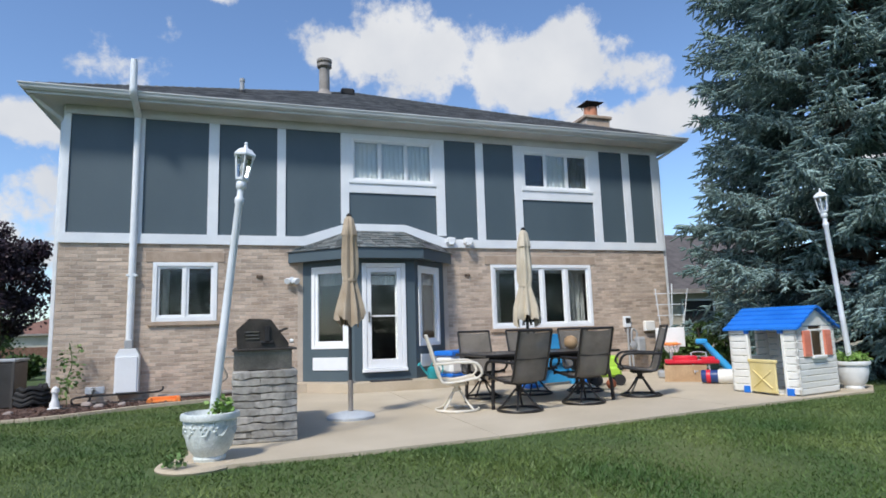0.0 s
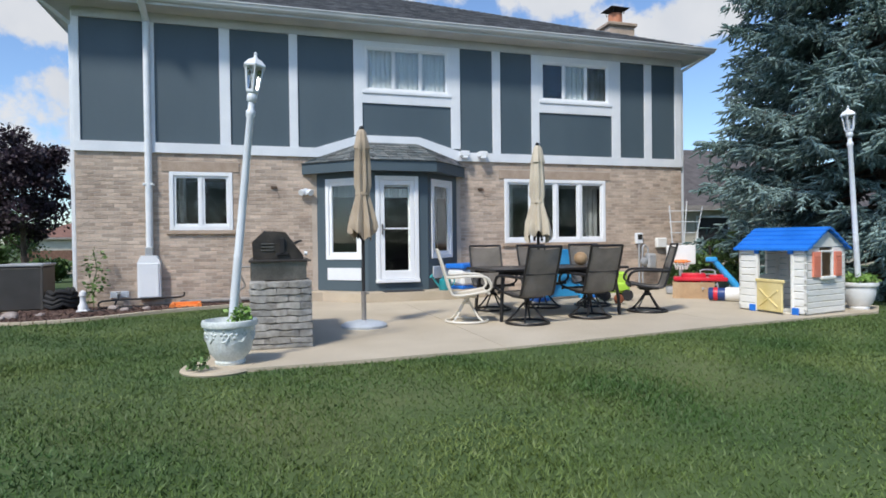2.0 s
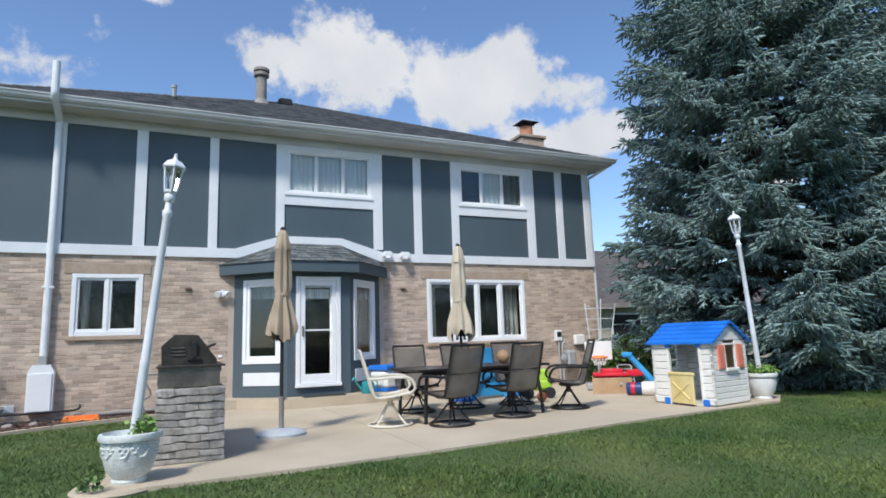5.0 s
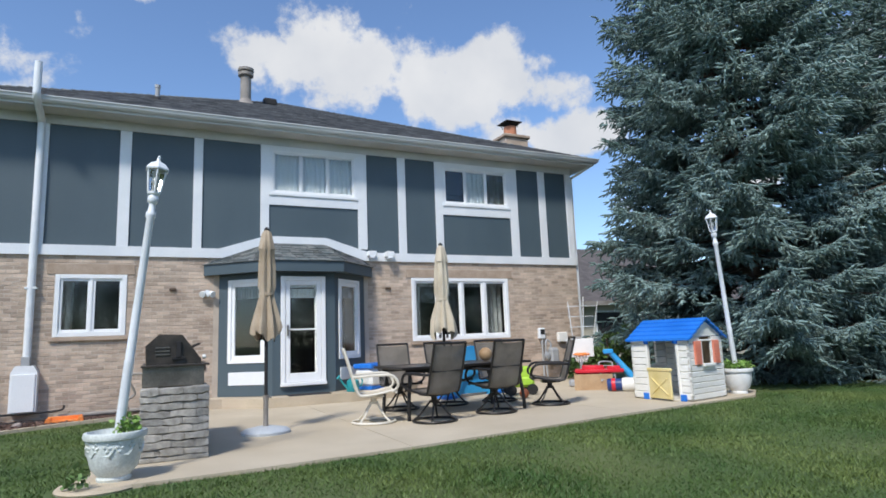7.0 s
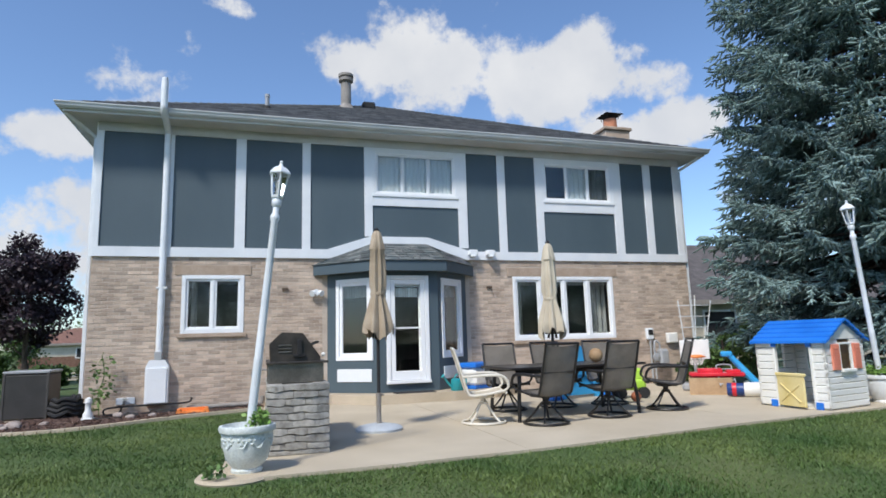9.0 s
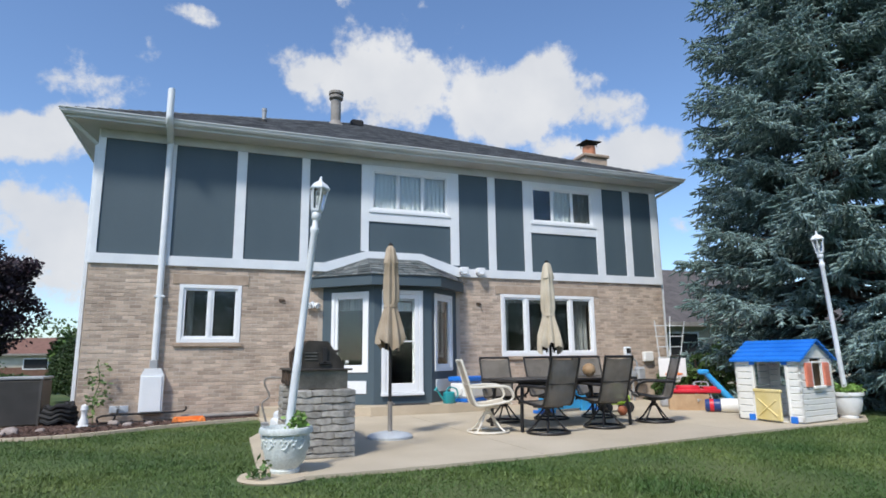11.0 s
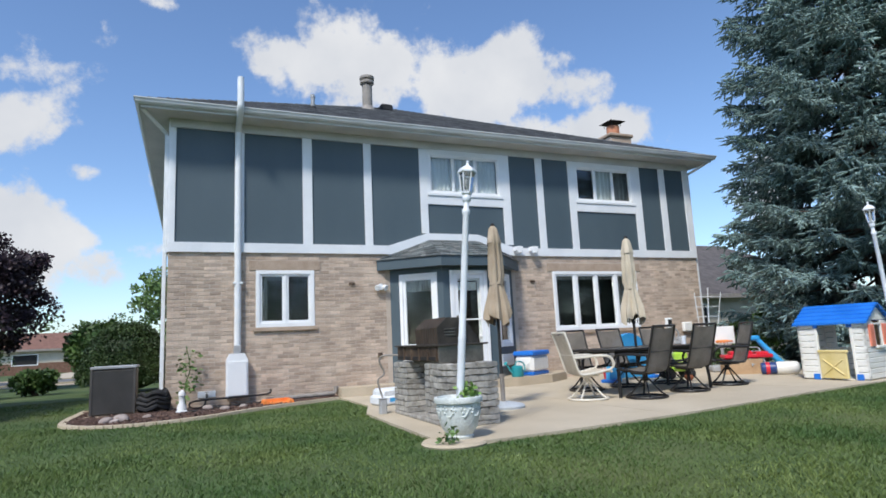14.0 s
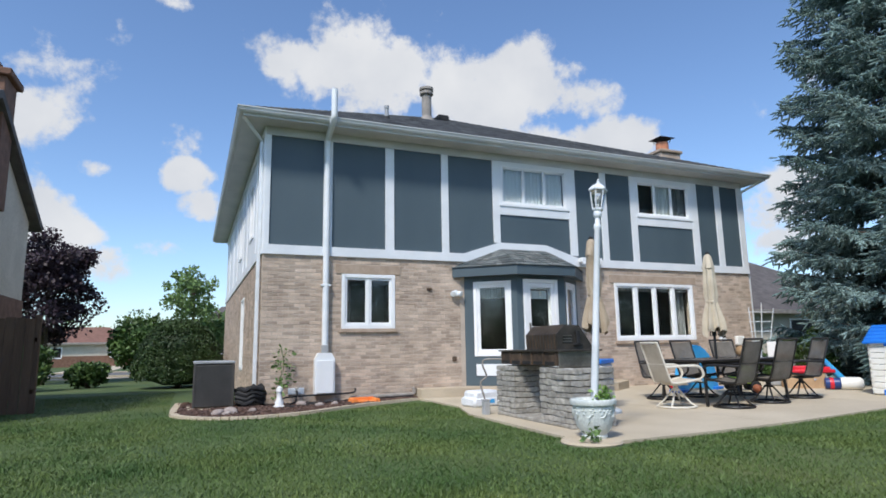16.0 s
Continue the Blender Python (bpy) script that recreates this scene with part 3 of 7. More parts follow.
def make_eaves():
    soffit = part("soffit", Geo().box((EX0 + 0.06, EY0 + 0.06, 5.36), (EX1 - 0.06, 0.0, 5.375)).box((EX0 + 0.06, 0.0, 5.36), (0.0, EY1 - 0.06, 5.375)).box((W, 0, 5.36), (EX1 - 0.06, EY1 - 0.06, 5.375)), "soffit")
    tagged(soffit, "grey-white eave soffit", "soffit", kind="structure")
    fascia = part("fascia", Geo().box((EX0 + 0.05, EY0 + 0.05, 5.345), (EX1 - 0.05, EY0 + 0.07, 5.50)).box((EX0 + 0.05, EY0 + 0.07, 5.345), (EX0 + 0.07, EY1, 5.50)).box((EX1 - 0.07, EY0 + 0.07, 5.345), (EX1 - 0.05, EY1, 5.50)), "gutter")
    tagged(fascia, "off-white eave fascia board", "trim", kind="structure")
    prof = [(0.05, -0.11), (0.0, -0.11), (-0.035, -0.075), (-0.045, -0.03), (-0.06, -0.02), (-0.06, 0.0), (-0.045, 0.0), (-0.04, -0.015), (0.05, -0.1)]
    g = Geo()
    for (p, q, out) in (((EX0 - 0.0, EY0), (EX1, EY0), (0, -1)), ((EX0, EY1), (EX0, EY0), (-1, 0)), ((EX1, EY0), (EX1, EY1), (1, 0))):
        v = []
        along = Vector((q[0] - p[0], q[1] - p[1], 0)).normalized()
        for end, s in ((p, -1), (q, 1)):
            for d, z in prof:
                mitre = -d * s
                v.append((end[0] - out[0] * d + along.x * mitre, end[1] - out[1] * d + along.y * mitre, EZ + z))
        n = len(prof)
        g.put(v, [(i, i + 1, n + i + 1, n + i) for i in range(n - 1)])
    tagged(part("gutter", g, "gutter", fix=False), "off-white moulded aluminium gutter along the eave", "gutter", kind="structure")


make_eaves()


def make_roof():
    cx0, cx1 = EX0, EX1
    half = (EX1 - EX0) / 2
    s = min(half, (EY1 - EY0) / 2)
    z0 = EZ - 0.01
    zt = z0 + PITCH * s
    xm = (EX0 + EX1) / 2
    ya, yb = EY0 + s, EY1 - s
    v = [(EX0, EY0, z0), (EX1, EY0, z0), (EX1, EY1, z0), (EX0, EY1, z0), (xm, ya, zt), (xm, yb, zt)]
    g = Geo().put(v, [(0, 1, 4), (1, 2, 5, 4), (2, 3, 5), (3, 0, 4, 5), (0, 3, 2, 1)])
    roof = part("roof", g, "shingle")
    tagged(roof, "grey asphalt shingle hip roof", "roof", kind="structure")
    # courses of tabs on the slope over the garden, and on the two hips beside it
    rng = random.Random(4)
    t = Geo()
    k = PITCH
    course = 0.135
    n = int(s * math.hypot(1, k) / course)
    for i in range(n):
        u0, u1 = i * course / math.hypot(1, k), (i + 1.25) * course / math.hypot(1, k)
        xa, xb = EX0 + u0, EX1 - u0
        x = xa - rng.random() * 0.2
        while x < xb:
            w = rng.choice((0.16, 0.22, 0.30))
            a, b = max(x, xa), min(x + w - 0.006, xb)
            x += w
            if b - a < 0.03:
                continue
            h = 0.012 + rng.random() * 0.008
            p = [(a, EY0 + u0 - 0.012, z0 + k * u0), (b, EY0 + u0 - 0.012, z0 + k * u0), (b, EY0 + u1, z0 + k * u1), (a, EY0 + u1, z0 + k * u1)]
            top = [(q[0], q[1], q[2] + (h if m < 2 else 0.002)) for m, q in enumerate(p)]
            t.put([p[0], p[1], *top], [(0, 1, 3, 2), (2, 3, 4, 5), (0, 2, 5), (1, 4, 3)])
    o = part("shingle_run", t, "shingle", roof, fix=False)
    tagged(o, kind="stuff")
    # ridge caps down the two garden-side hips
    for sgn, x0 in ((1, EX0), (-1, EX1)):
        for i in range(46):
            u = s * i / 46
            p = Vector((x0 + sgn * u, EY0 + u, z0 + k * u + 0.014))
            d = Vector((sgn, 1, k)).normalized()
            side = Vector((1, -sgn, 0)).normalized()
            q = p + d * 0.24
            c = Geo().put([p - side * 0.12 - Vector((0, 0, 0.03)), p + Vector((0, 0, 0.02)), p + side * 0.12 - Vector((0, 0, 0.03)),
                           q - side * 0.12 - Vector((0, 0, 0.045)), q + Vector((0, 0, 0.004)), q + side * 0.12 - Vector((0, 0, 0.045))],
                          [(0, 1, 4, 3), (1, 2, 5, 4), (0, 2, 1)])
            part("ridge_cap", c, "shingle_one", roof, fix=False)
    return roof


make_roof()


def make_flues():
    def on_roof(y):
        return EZ - 0.01 + PITCH * (y - EY0)
    y = 4.6
    z = on_roof(y)
    v = thing("roof_vent_pipe", "tan-grey round flue pipe with a cap on the roof", "flue", pose(5.2, y, z))
    part("pipe", Geo().lathe([(0.15, -0.15), (0.15, 0.72), (0.13, 0.74)], 20), "vent", v, smooth=True)
    part("cap", Geo().lathe([(0.17, 0.77), (0.21, 0.79), (0.21, 0.87), (0.18, 0.89)], 20).lathe([(0.19, 0.91), (0.22, 0.93), (0.22, 1.0), (0.15, 1.03)], 20).lathe([(0.12, 0.6), (0.12, 0.93)], 12), "vent", v, smooth=True)
    part("flashing", Geo().lathe([(0.30, -0.16), (0.17, 0.06), (0.16, 0.08)], 20), "vent", v, smooth=True)
    y = 1.7
    v = thing("plumbing_vent", "small grey plumbing vent pipe on the roof", "vent", pose(3.0, y, on_roof(y)))
    part("pipe", Geo().lathe([(0.05, -0.1), (0.05, 0.26), (0.06, 0.27), (0.06, 0.34)], 14), "grey_plastic", v, smooth=True)
    part("boot", Geo().lathe([(0.13, -0.08), (0.065, 0.06)], 14), "black", v, smooth=True)
    y = 5.2
    v = thing("roof_vent_box", "low dark roof vent", "vent", pose(5.95, y, on_roof(y)))
    part("hood", Geo().rbox((-0.2, -0.2, -0.1), (0.2, 0.2, 0.14), 0.05), "black", v)
    # brick chimney beyond the hip
    c = thing("chimney", "tan brick chimney with a clay flue and a black cap", "chimney", pose(12.88, 2.9, 5.72))
    part("stack", Geo().rbox((-0.4, -0.35, -0.6), (0.4, 0.35, 1.35), 0.01), "brick", c)
    part("crown", Geo().rbox((-0.46, -0.41, 1.35), (0.46, 0.41, 1.45), 0.02), "stone_sill", c)
    part("flue", Geo().lathe([(0.2, 1.45), (0.2, 1.80)], 16), "terracotta", c, "red clay flue", smooth=True)
    cap = Geo()
    for a, b in ((-1, -1), (1, -1), (1, 1), (-1, 1)):
        cap.tube([(a * 0.17, b * 0.17, 1.78), (a * 0.19, b * 0.19, 1.92)], 0.012, 6)
    cap.put([(-0.3, -0.3, 1.92), (0.3, -0.3, 1.92), (0.3, 0.3, 1.92), (-0.3, 0.3, 1.92), (0, 0, 2.02)], [(0, 1, 2, 3), (0, 4, 1), (1, 4, 2), (2, 4, 3), (3, 4, 0)])
    part("cap", cap, "black", c, "black metal rain cap")


make_flues()


# ---------------- windows ----------------
def window(name, label, box4, lites, y=0.0, m=None, fw=0.055, sill="", depth=0.09, front=-0.02):
    """A white window in an opening; lites: inner edges of the panes as fractions of the width."""
    x0, x1, z0, z1 = box4
    root = thing(name, label, "window", m, kind="structure")
    fr = Geo()
    fr.rbox((x0, y + front, z0), (x0 + fw, y + depth, z1), 0.006).rbox((x1 - fw, y + front, z0), (x1, y + depth, z1), 0.006)
    fr.rbox((x0 + fw, y + front, z1 - fw), (x1 - fw, y + depth, z1), 0.006).rbox((x0 + fw, y + front, z0), (x1 - fw, y + depth, z0 + fw * 1.1), 0.006)
    part("frame", fr, "frame", root)
    inner0, inner1 = x0 + fw, x1 - fw
    for (_, a), (b, _) in zip(lites, lites[1:]):
        a, b = inner0 + a * (inner1 - inner0), inner0 + b * (inner1 - inner0)
        part("mullion", Geo().rbox((a, y + front + 0.008, z0 + fw * 1.1), (b, y + depth, z1 - fw), 0.005), "frame", root)
    for a, b in lites:
        a, b = inner0 + a * (inner1 - inner0), inner0 + b * (inner1 - inner0)
        s = 0.028 if fw < 0.06 else 0.042 if len(lites) > 1 else 0.062
        sash = Geo()
        zb, zt = z0 + fw * 1.1, z1 - fw
        sash.rbox((a, y + 0.005, zb), (a + s, y + 0.05, zt), 0.005).rbox((b - s, y + 0.005, zb), (b, y + 0.05, zt), 0.005)
        sash.rbox((a + s, y + 0.005, zt - s), (b - s, y + 0.05, zt), 0.005).rbox((a + s, y + 0.005, zb), (b - s, y + 0.05, zb + s), 0.005)
        so = part("sash", sash, "frame", root)
        p = part("pane", Geo().box((a + s, y + 0.028, zb + s), (b - s, y + 0.032, zt - s)), "glass", so)
        p.visible_shadow = False
    if sill:
        part("sill", Geo().rbox((x0 - 0.05, y - 0.05, z0 - 0.075), (x1 + 0.05, y + 0.06, z0 - 0.004), 0.008), sill, root)
    return root


window("window_1", "white two-light casement window with a stone sill", WIN_A, [(0.0, 0.48), (0.52, 1.0)], sill="stone_sill", fw=0.075)
window("window_2", "wide white four-light window in the brick wall", WIN_B, [(0, 0.235), (0.26, 0.49), (0.51, 0.74), (0.765, 1.0)], sill="stone_sill", fw=0.075)
window("window_3", "white three-light upper window with pale blinds", WIN_1, [(0, 0.325), (0.338, 0.662), (0.675, 1.0)], fw=0.036)
window("window_4", "white three-light upper window", WIN_2, [(0, 0.325), (0.338, 0.662), (0.675, 1.0)], fw=0.036)
for n, (a, b, c, d) in enumerate(SIDE_WIN):
    window(f"window_{5 + n}", "white side wall window", (-b, -a, c, d), [(0, 1)], m=pose(0, 0, 0, 0, 0, -90), fw=0.07)

# brick soldier course and head over window_2, and over window_1
for (x0, x1, z0, z1) in (WIN_A, WIN_B):
    o = part("lintel", Geo().rbox((x0 - 0.12, -0.018, z1 + 0.004), (x1 + 0.12, 0.012, z1 + 0.19), 0.004), "stone_sill")
    tagged(o, "tan brick lintel over a window", "lintel", kind="structure")


def folded(x0, x1, z0, z1, y, amp=0.03, wl=0.12):
    g = Geo()
    n = max(4, int((x1 - x0) / wl * 6))
    v = []
    for i in range(n + 1):
        x = x0 + (x1 - x0) * i / n
        yy = y + amp * math.sin(i * 2 * math.pi / 6) + 0.01 * math.sin(i * 1.3)
        v += [(x, yy, z0), (x, yy, z1), (x, yy + 0.004, z1), (x, yy + 0.004, z0)]
    f = []
    for i in range(n):
        for k in range(4):
            f.append((4 * i + k, 4 * i + (k + 1) % 4, 4 * i + 4 + (k + 1) % 4, 4 * i + 4 + k))
    return g.put(v, f)


for nm, lab, a, b, c, d, y, mt in (
    # flat blind close to the panes; its white also stands in for reflected sky
    ("blind", "pale closed blind behind the glass, also standing in for sky reflection", 5.25, 6.91, 4.21, 5.07, 0.10, "curtain"),
    ("curtain", "pale curtain behind the glass", 9.68, 10.22, 4.22, 5.05, 0.10, "curtain"),
    ("curtain", "grey curtain behind the glass", 10.28, 10.77, 4.22, 5.04, 0.12, "drape"),
    ("curtain", "grey curtain behind the glass", 8.25, 8.55, 0.95, 2.5, 0.33, "drape"),
    ("curtain", "grey curtain behind the glass", 10.2, 10.68, 0.95, 2.5, 0.33, "drape"),
    ("blind", "short rolled grey blind behind the glass", 8.26, 10.66, 2.27, 2.40, 0.14, "drape"),
    ("curtain", "grey half curtain behind the glass", 1.58, 1.78, 1.3, 2.5, 0.33, "drape"),
):
    tagged(part(nm, folded(a, b, c, d, y, 0.003 if nm == "blind" else 0.03), mt), lab, "curtain")


# ---------------- the bay ----------------
BAY = [(4.20, 0.012), (5.10, -0.72), (6.29, -0.72), (7.13, 0.012)]
BZ0, BZ1 = STEP_Z + 0.004, 2.47
DOOR = (5.25, 6.10, 0.36, 2.39)


def make_bay():
    def side(p, q):
        d = Vector((q[0] - p[0], q[1] - p[1], 0))
        return pose(p[0], p[1], 0, 0, 0, math.degrees(math.atan2(d.y, d.x))), d.length
    m, n = side(BAY[1], BAY[2])
    dx0, dx1 = DOOR[0] - BAY[1][0], DOOR[1] - BAY[1][0]
    g = Geo()
    holed(g, 0, n, BZ0, BZ1, 0.0, 0.1, [(dx0, dx1, DOOR[2], DOOR[3])])
    front = part("wall_bay_front", Geo().put(g.v, g.f, m), "panel")
    tagged(front, "slate blue bay wall round the door", "wall", kind="structure")
    for k, nm in ((0, "left"), (2, "right")):
        m2, n2 = side(BAY[k], BAY[k + 1])
        x0, x1 = (0.22, n2 - 0.12) if k == 0 else (0.12, n2 - 0.22)
        hole = (x0, x1, 0.78, 2.36)
        g = holed(Geo(), 0, n2, BZ0, BZ1, 0.0, 0.1, [hole])
        o = part(f"wall_bay_{nm}", Geo().put(g.v, g.f, m2), "panel")
        tagged(o, "slate blue angled bay wall", "wall", kind="structure")
        window(f"window_{8 + k // 2}", "tall white window in the angled bay wall", hole, [(0, 1)], m=m2, fw=0.075)
        pl = part("panel", Geo().rbox((x0 + 0.03, -0.02, 0.38), (x1 - 0.03, 0.0, 0.62), 0.006), "trim")
        pl.matrix_world = m2
        tagged(pl, "white panel under the bay window", "panel", kind="structure")
        c = part("curtain", folded(x0 + 0.02, x1 - 0.02, 2.0, 2.36, 0.16, 0.015, 0.06), "drape")
        c.matrix_world = m2
        tagged(c, "short grey curtain behind the bay window", "curtain")
    # roof: fascia, soffit and three shingled slopes under the arched band
    out = [(3.93, -0.02), (4.98, -0.98), (6.41, -0.98), (7.30, -0.02)]
    fz0, fz1 = 2.46, 2.66
    g = Geo()
    for p, q in zip(out, out[1:]):
        d = Vector((q[0] - p[0], q[1] - p[1], 0)).normalized()
        nrm = Vector((-d.y, d.x, 0)) * 0.03
        g.put([(*p, fz0), (*q, fz0), (q[0] + nrm.x, q[1] + nrm.y, fz0), (p[0] + nrm.x, p[1] + nrm.y, fz0), (*p, fz1), (*q, fz1), (q[0] + nrm.x, q[1] + nrm.y, fz1), (p[0] + nrm.x, p[1] + nrm.y, fz1)],
              [(0, 3, 2, 1), (4, 5, 6, 7), (0, 1, 5, 4), (1, 2, 6, 5), (2, 3, 7, 6), (3, 0, 4, 7)])
    fascia = part("bay_fascia", g, "panel")
    tagged(fascia, "slate blue fascia board of the bay roof", "trim", kind="structure")
    so = part("bay_soffit", Geo().prism([(4.0, -0.02), (5.0, -0.93), (6.39, -0.93), (7.22, -0.02)], 2.475, 2.485, "z"), "panel")
    tagged(so, "slate blue bay soffit", "soffit", kind="structure")
    lo = [Vector((*p, fz1)) for p in out]
    hi = [Vector((4.25, -0.046, 2.80)), Vector((5.12, -0.046, 3.13)), Vector((6.27, -0.046, 3.13)), Vector((7.12, -0.046, 2.80))]
    ov = [Vector(((p.x - 5.67) * 1.02 + 5.67, p.y * 1.03, p.z)) for p in lo]
    g = Geo()
    for i in range(3):
        g.put([ov[i], ov[i + 1], hi[i + 1], hi[i]], [(0, 1, 2, 3)])
    g.put([*ov], [(0, 3, 2, 1)])
    g.put([ov[0], hi[0], hi[1], hi[2], hi[3], ov[3]], [(0, 1, 2, 3, 4, 5)])
    roof = part("bay_roof", g, "shingle")
    tagged(roof, "small grey shingle roof over the bay", "roof", kind="structure")
    rng = random.Random(9)
    rows = 7
    for i in range(3):
        a, b, c, d = ov[i], ov[i + 1], hi[i + 1], hi[i]
        nrm = (b - a).cross(d - a).normalized()
        if nrm.z < 0:
            nrm = -nrm
        for r in range(rows):
            t0, t1 = r / rows, min(1.0, (r + 1.15) / rows)
            l0, r0, l1, r1 = a.lerp(d, t0), b.lerp(c, t0), a.lerp(d, t1), b.lerp(c, t1)
            n = max(2, round((r0 - l0).length / 0.24))
            cuts = [0.0, *sorted((k + rng.uniform(-0.25, 0.25)) / n for k in range(1, n)), 1.0]
            for s0, s1 in zip(cuts, cuts[1:]):
                h = nrm * rng.uniform(0.008, 0.02)
                p0, p1, p2, p3 = l0.lerp(r0, s0 + 0.008), l0.lerp(r0, s1 - 0.008), l1.lerp(r1, s1 - 0.008), l1.lerp(r1, s0 + 0.008)
                part("shingle", Geo().put([p0, p1, p0 + h, p1 + h, p2 + h * 0.2, p3 + h * 0.2], [(0, 1, 3, 2), (2, 3, 4, 5), (0, 2, 5), (1, 4, 3)]), "shingle_one", roof, fix=False)


make_bay()


def make_door():
    x0, x1, z0, z1 = DOOR
    y = -0.72
    d = thing("door_1", "white storm door with a tall glass pane, closed", "door", kind="structure")
    g = Geo().rbox((x0, y - 0.035, z0), (x0 + 0.085, y + 0.1, z1), 0.008).rbox((x1 - 0.085, y - 0.035, z0), (x1, y + 0.1, z1), 0.008).rbox((x0 + 0.085, y - 0.035, z1 - 0.085), (x1 - 0.085, y + 0.1, z1), 0.008).rbox((x0 - 0.01, y - 0.07, z0 - 0.03), (x1 + 0.01, y + 0.1, z0 + 0.03), 0.008)
    part("door_frame", g, "frame", d)
    a, b, c, e = x0 + 0.09, x1 - 0.09, z0 + 0.035, z1 - 0.09
    s = 0.085
    leaf = Geo().rbox((a, y - 0.02, c), (a + s, y + 0.03, e), 0.006).rbox((b - s, y - 0.02, c), (b, y + 0.03, e), 0.006).rbox((a + s, y - 0.02, e - s), (b - s, y + 0.03, e), 0.006).rbox((a + s, y - 0.02, c), (b - s, y + 0.03, c + 0.17), 0.006)
    lf = part("door_leaf", leaf, "frame", d)
    part("rail", Geo().rbox((a + s, y - 0.012, 1.36), (b - s, y + 0.02, 1.39), 0.004), "frame", lf)
    for zz0, zz1 in ((c + 0.17, 1.36), (1.39, e - s)):
        p = part("pane", Geo().box((a + s, y + 0.002, zz0), (b - s, y + 0.006, zz1)), "glass", lf)
        p.visible_shadow = False
    part("handle", Geo().rbox((a + 0.02, y - 0.06, 1.26), (a + 0.05, y - 0.02, 1.46), 0.008).tube([(a + 0.035, y - 0.05, 1.36), (a + 0.035, y - 0.09, 1.36), (a + 0.11, y - 0.09, 1.36)], 0.009, 8), "steel", d, "metal lever handle")
    # inner door standing behind the glass, with a lace valance
    inner = Geo().rbox((a - 0.03, y + 0.06, c), (a + 0.10, y + 0.10, e), 0.006).rbox((b - 0.10, y + 0.06, c), (b + 0.03, y + 0.10, e), 0.006).rbox((a + 0.1, y + 0.06, e - 0.12), (b - 0.1, y + 0.10, e), 0.006).rbox((a + 0.1, y + 0.06, c), (b - 0.1, y + 0.10, c + 0.12), 0.006)
    part("inner_door", inner, "frame", d)
    v = part("valance", folded(a + 0.1, b - 0.1, 1.98, 2.16, y + 0.13, 0.012, 0.05), "curtain")
    tagged(v, "white lace valance behind the door glass", "curtain")
    mat = part("doormat", Geo().rbox((5.35, -1.06, STEP_Z), (6.12, -0.76, STEP_Z + 0.015), 0.006), "rubber")
    tagged(mat, "black rubber doormat on the step", "doormat")


make_door()


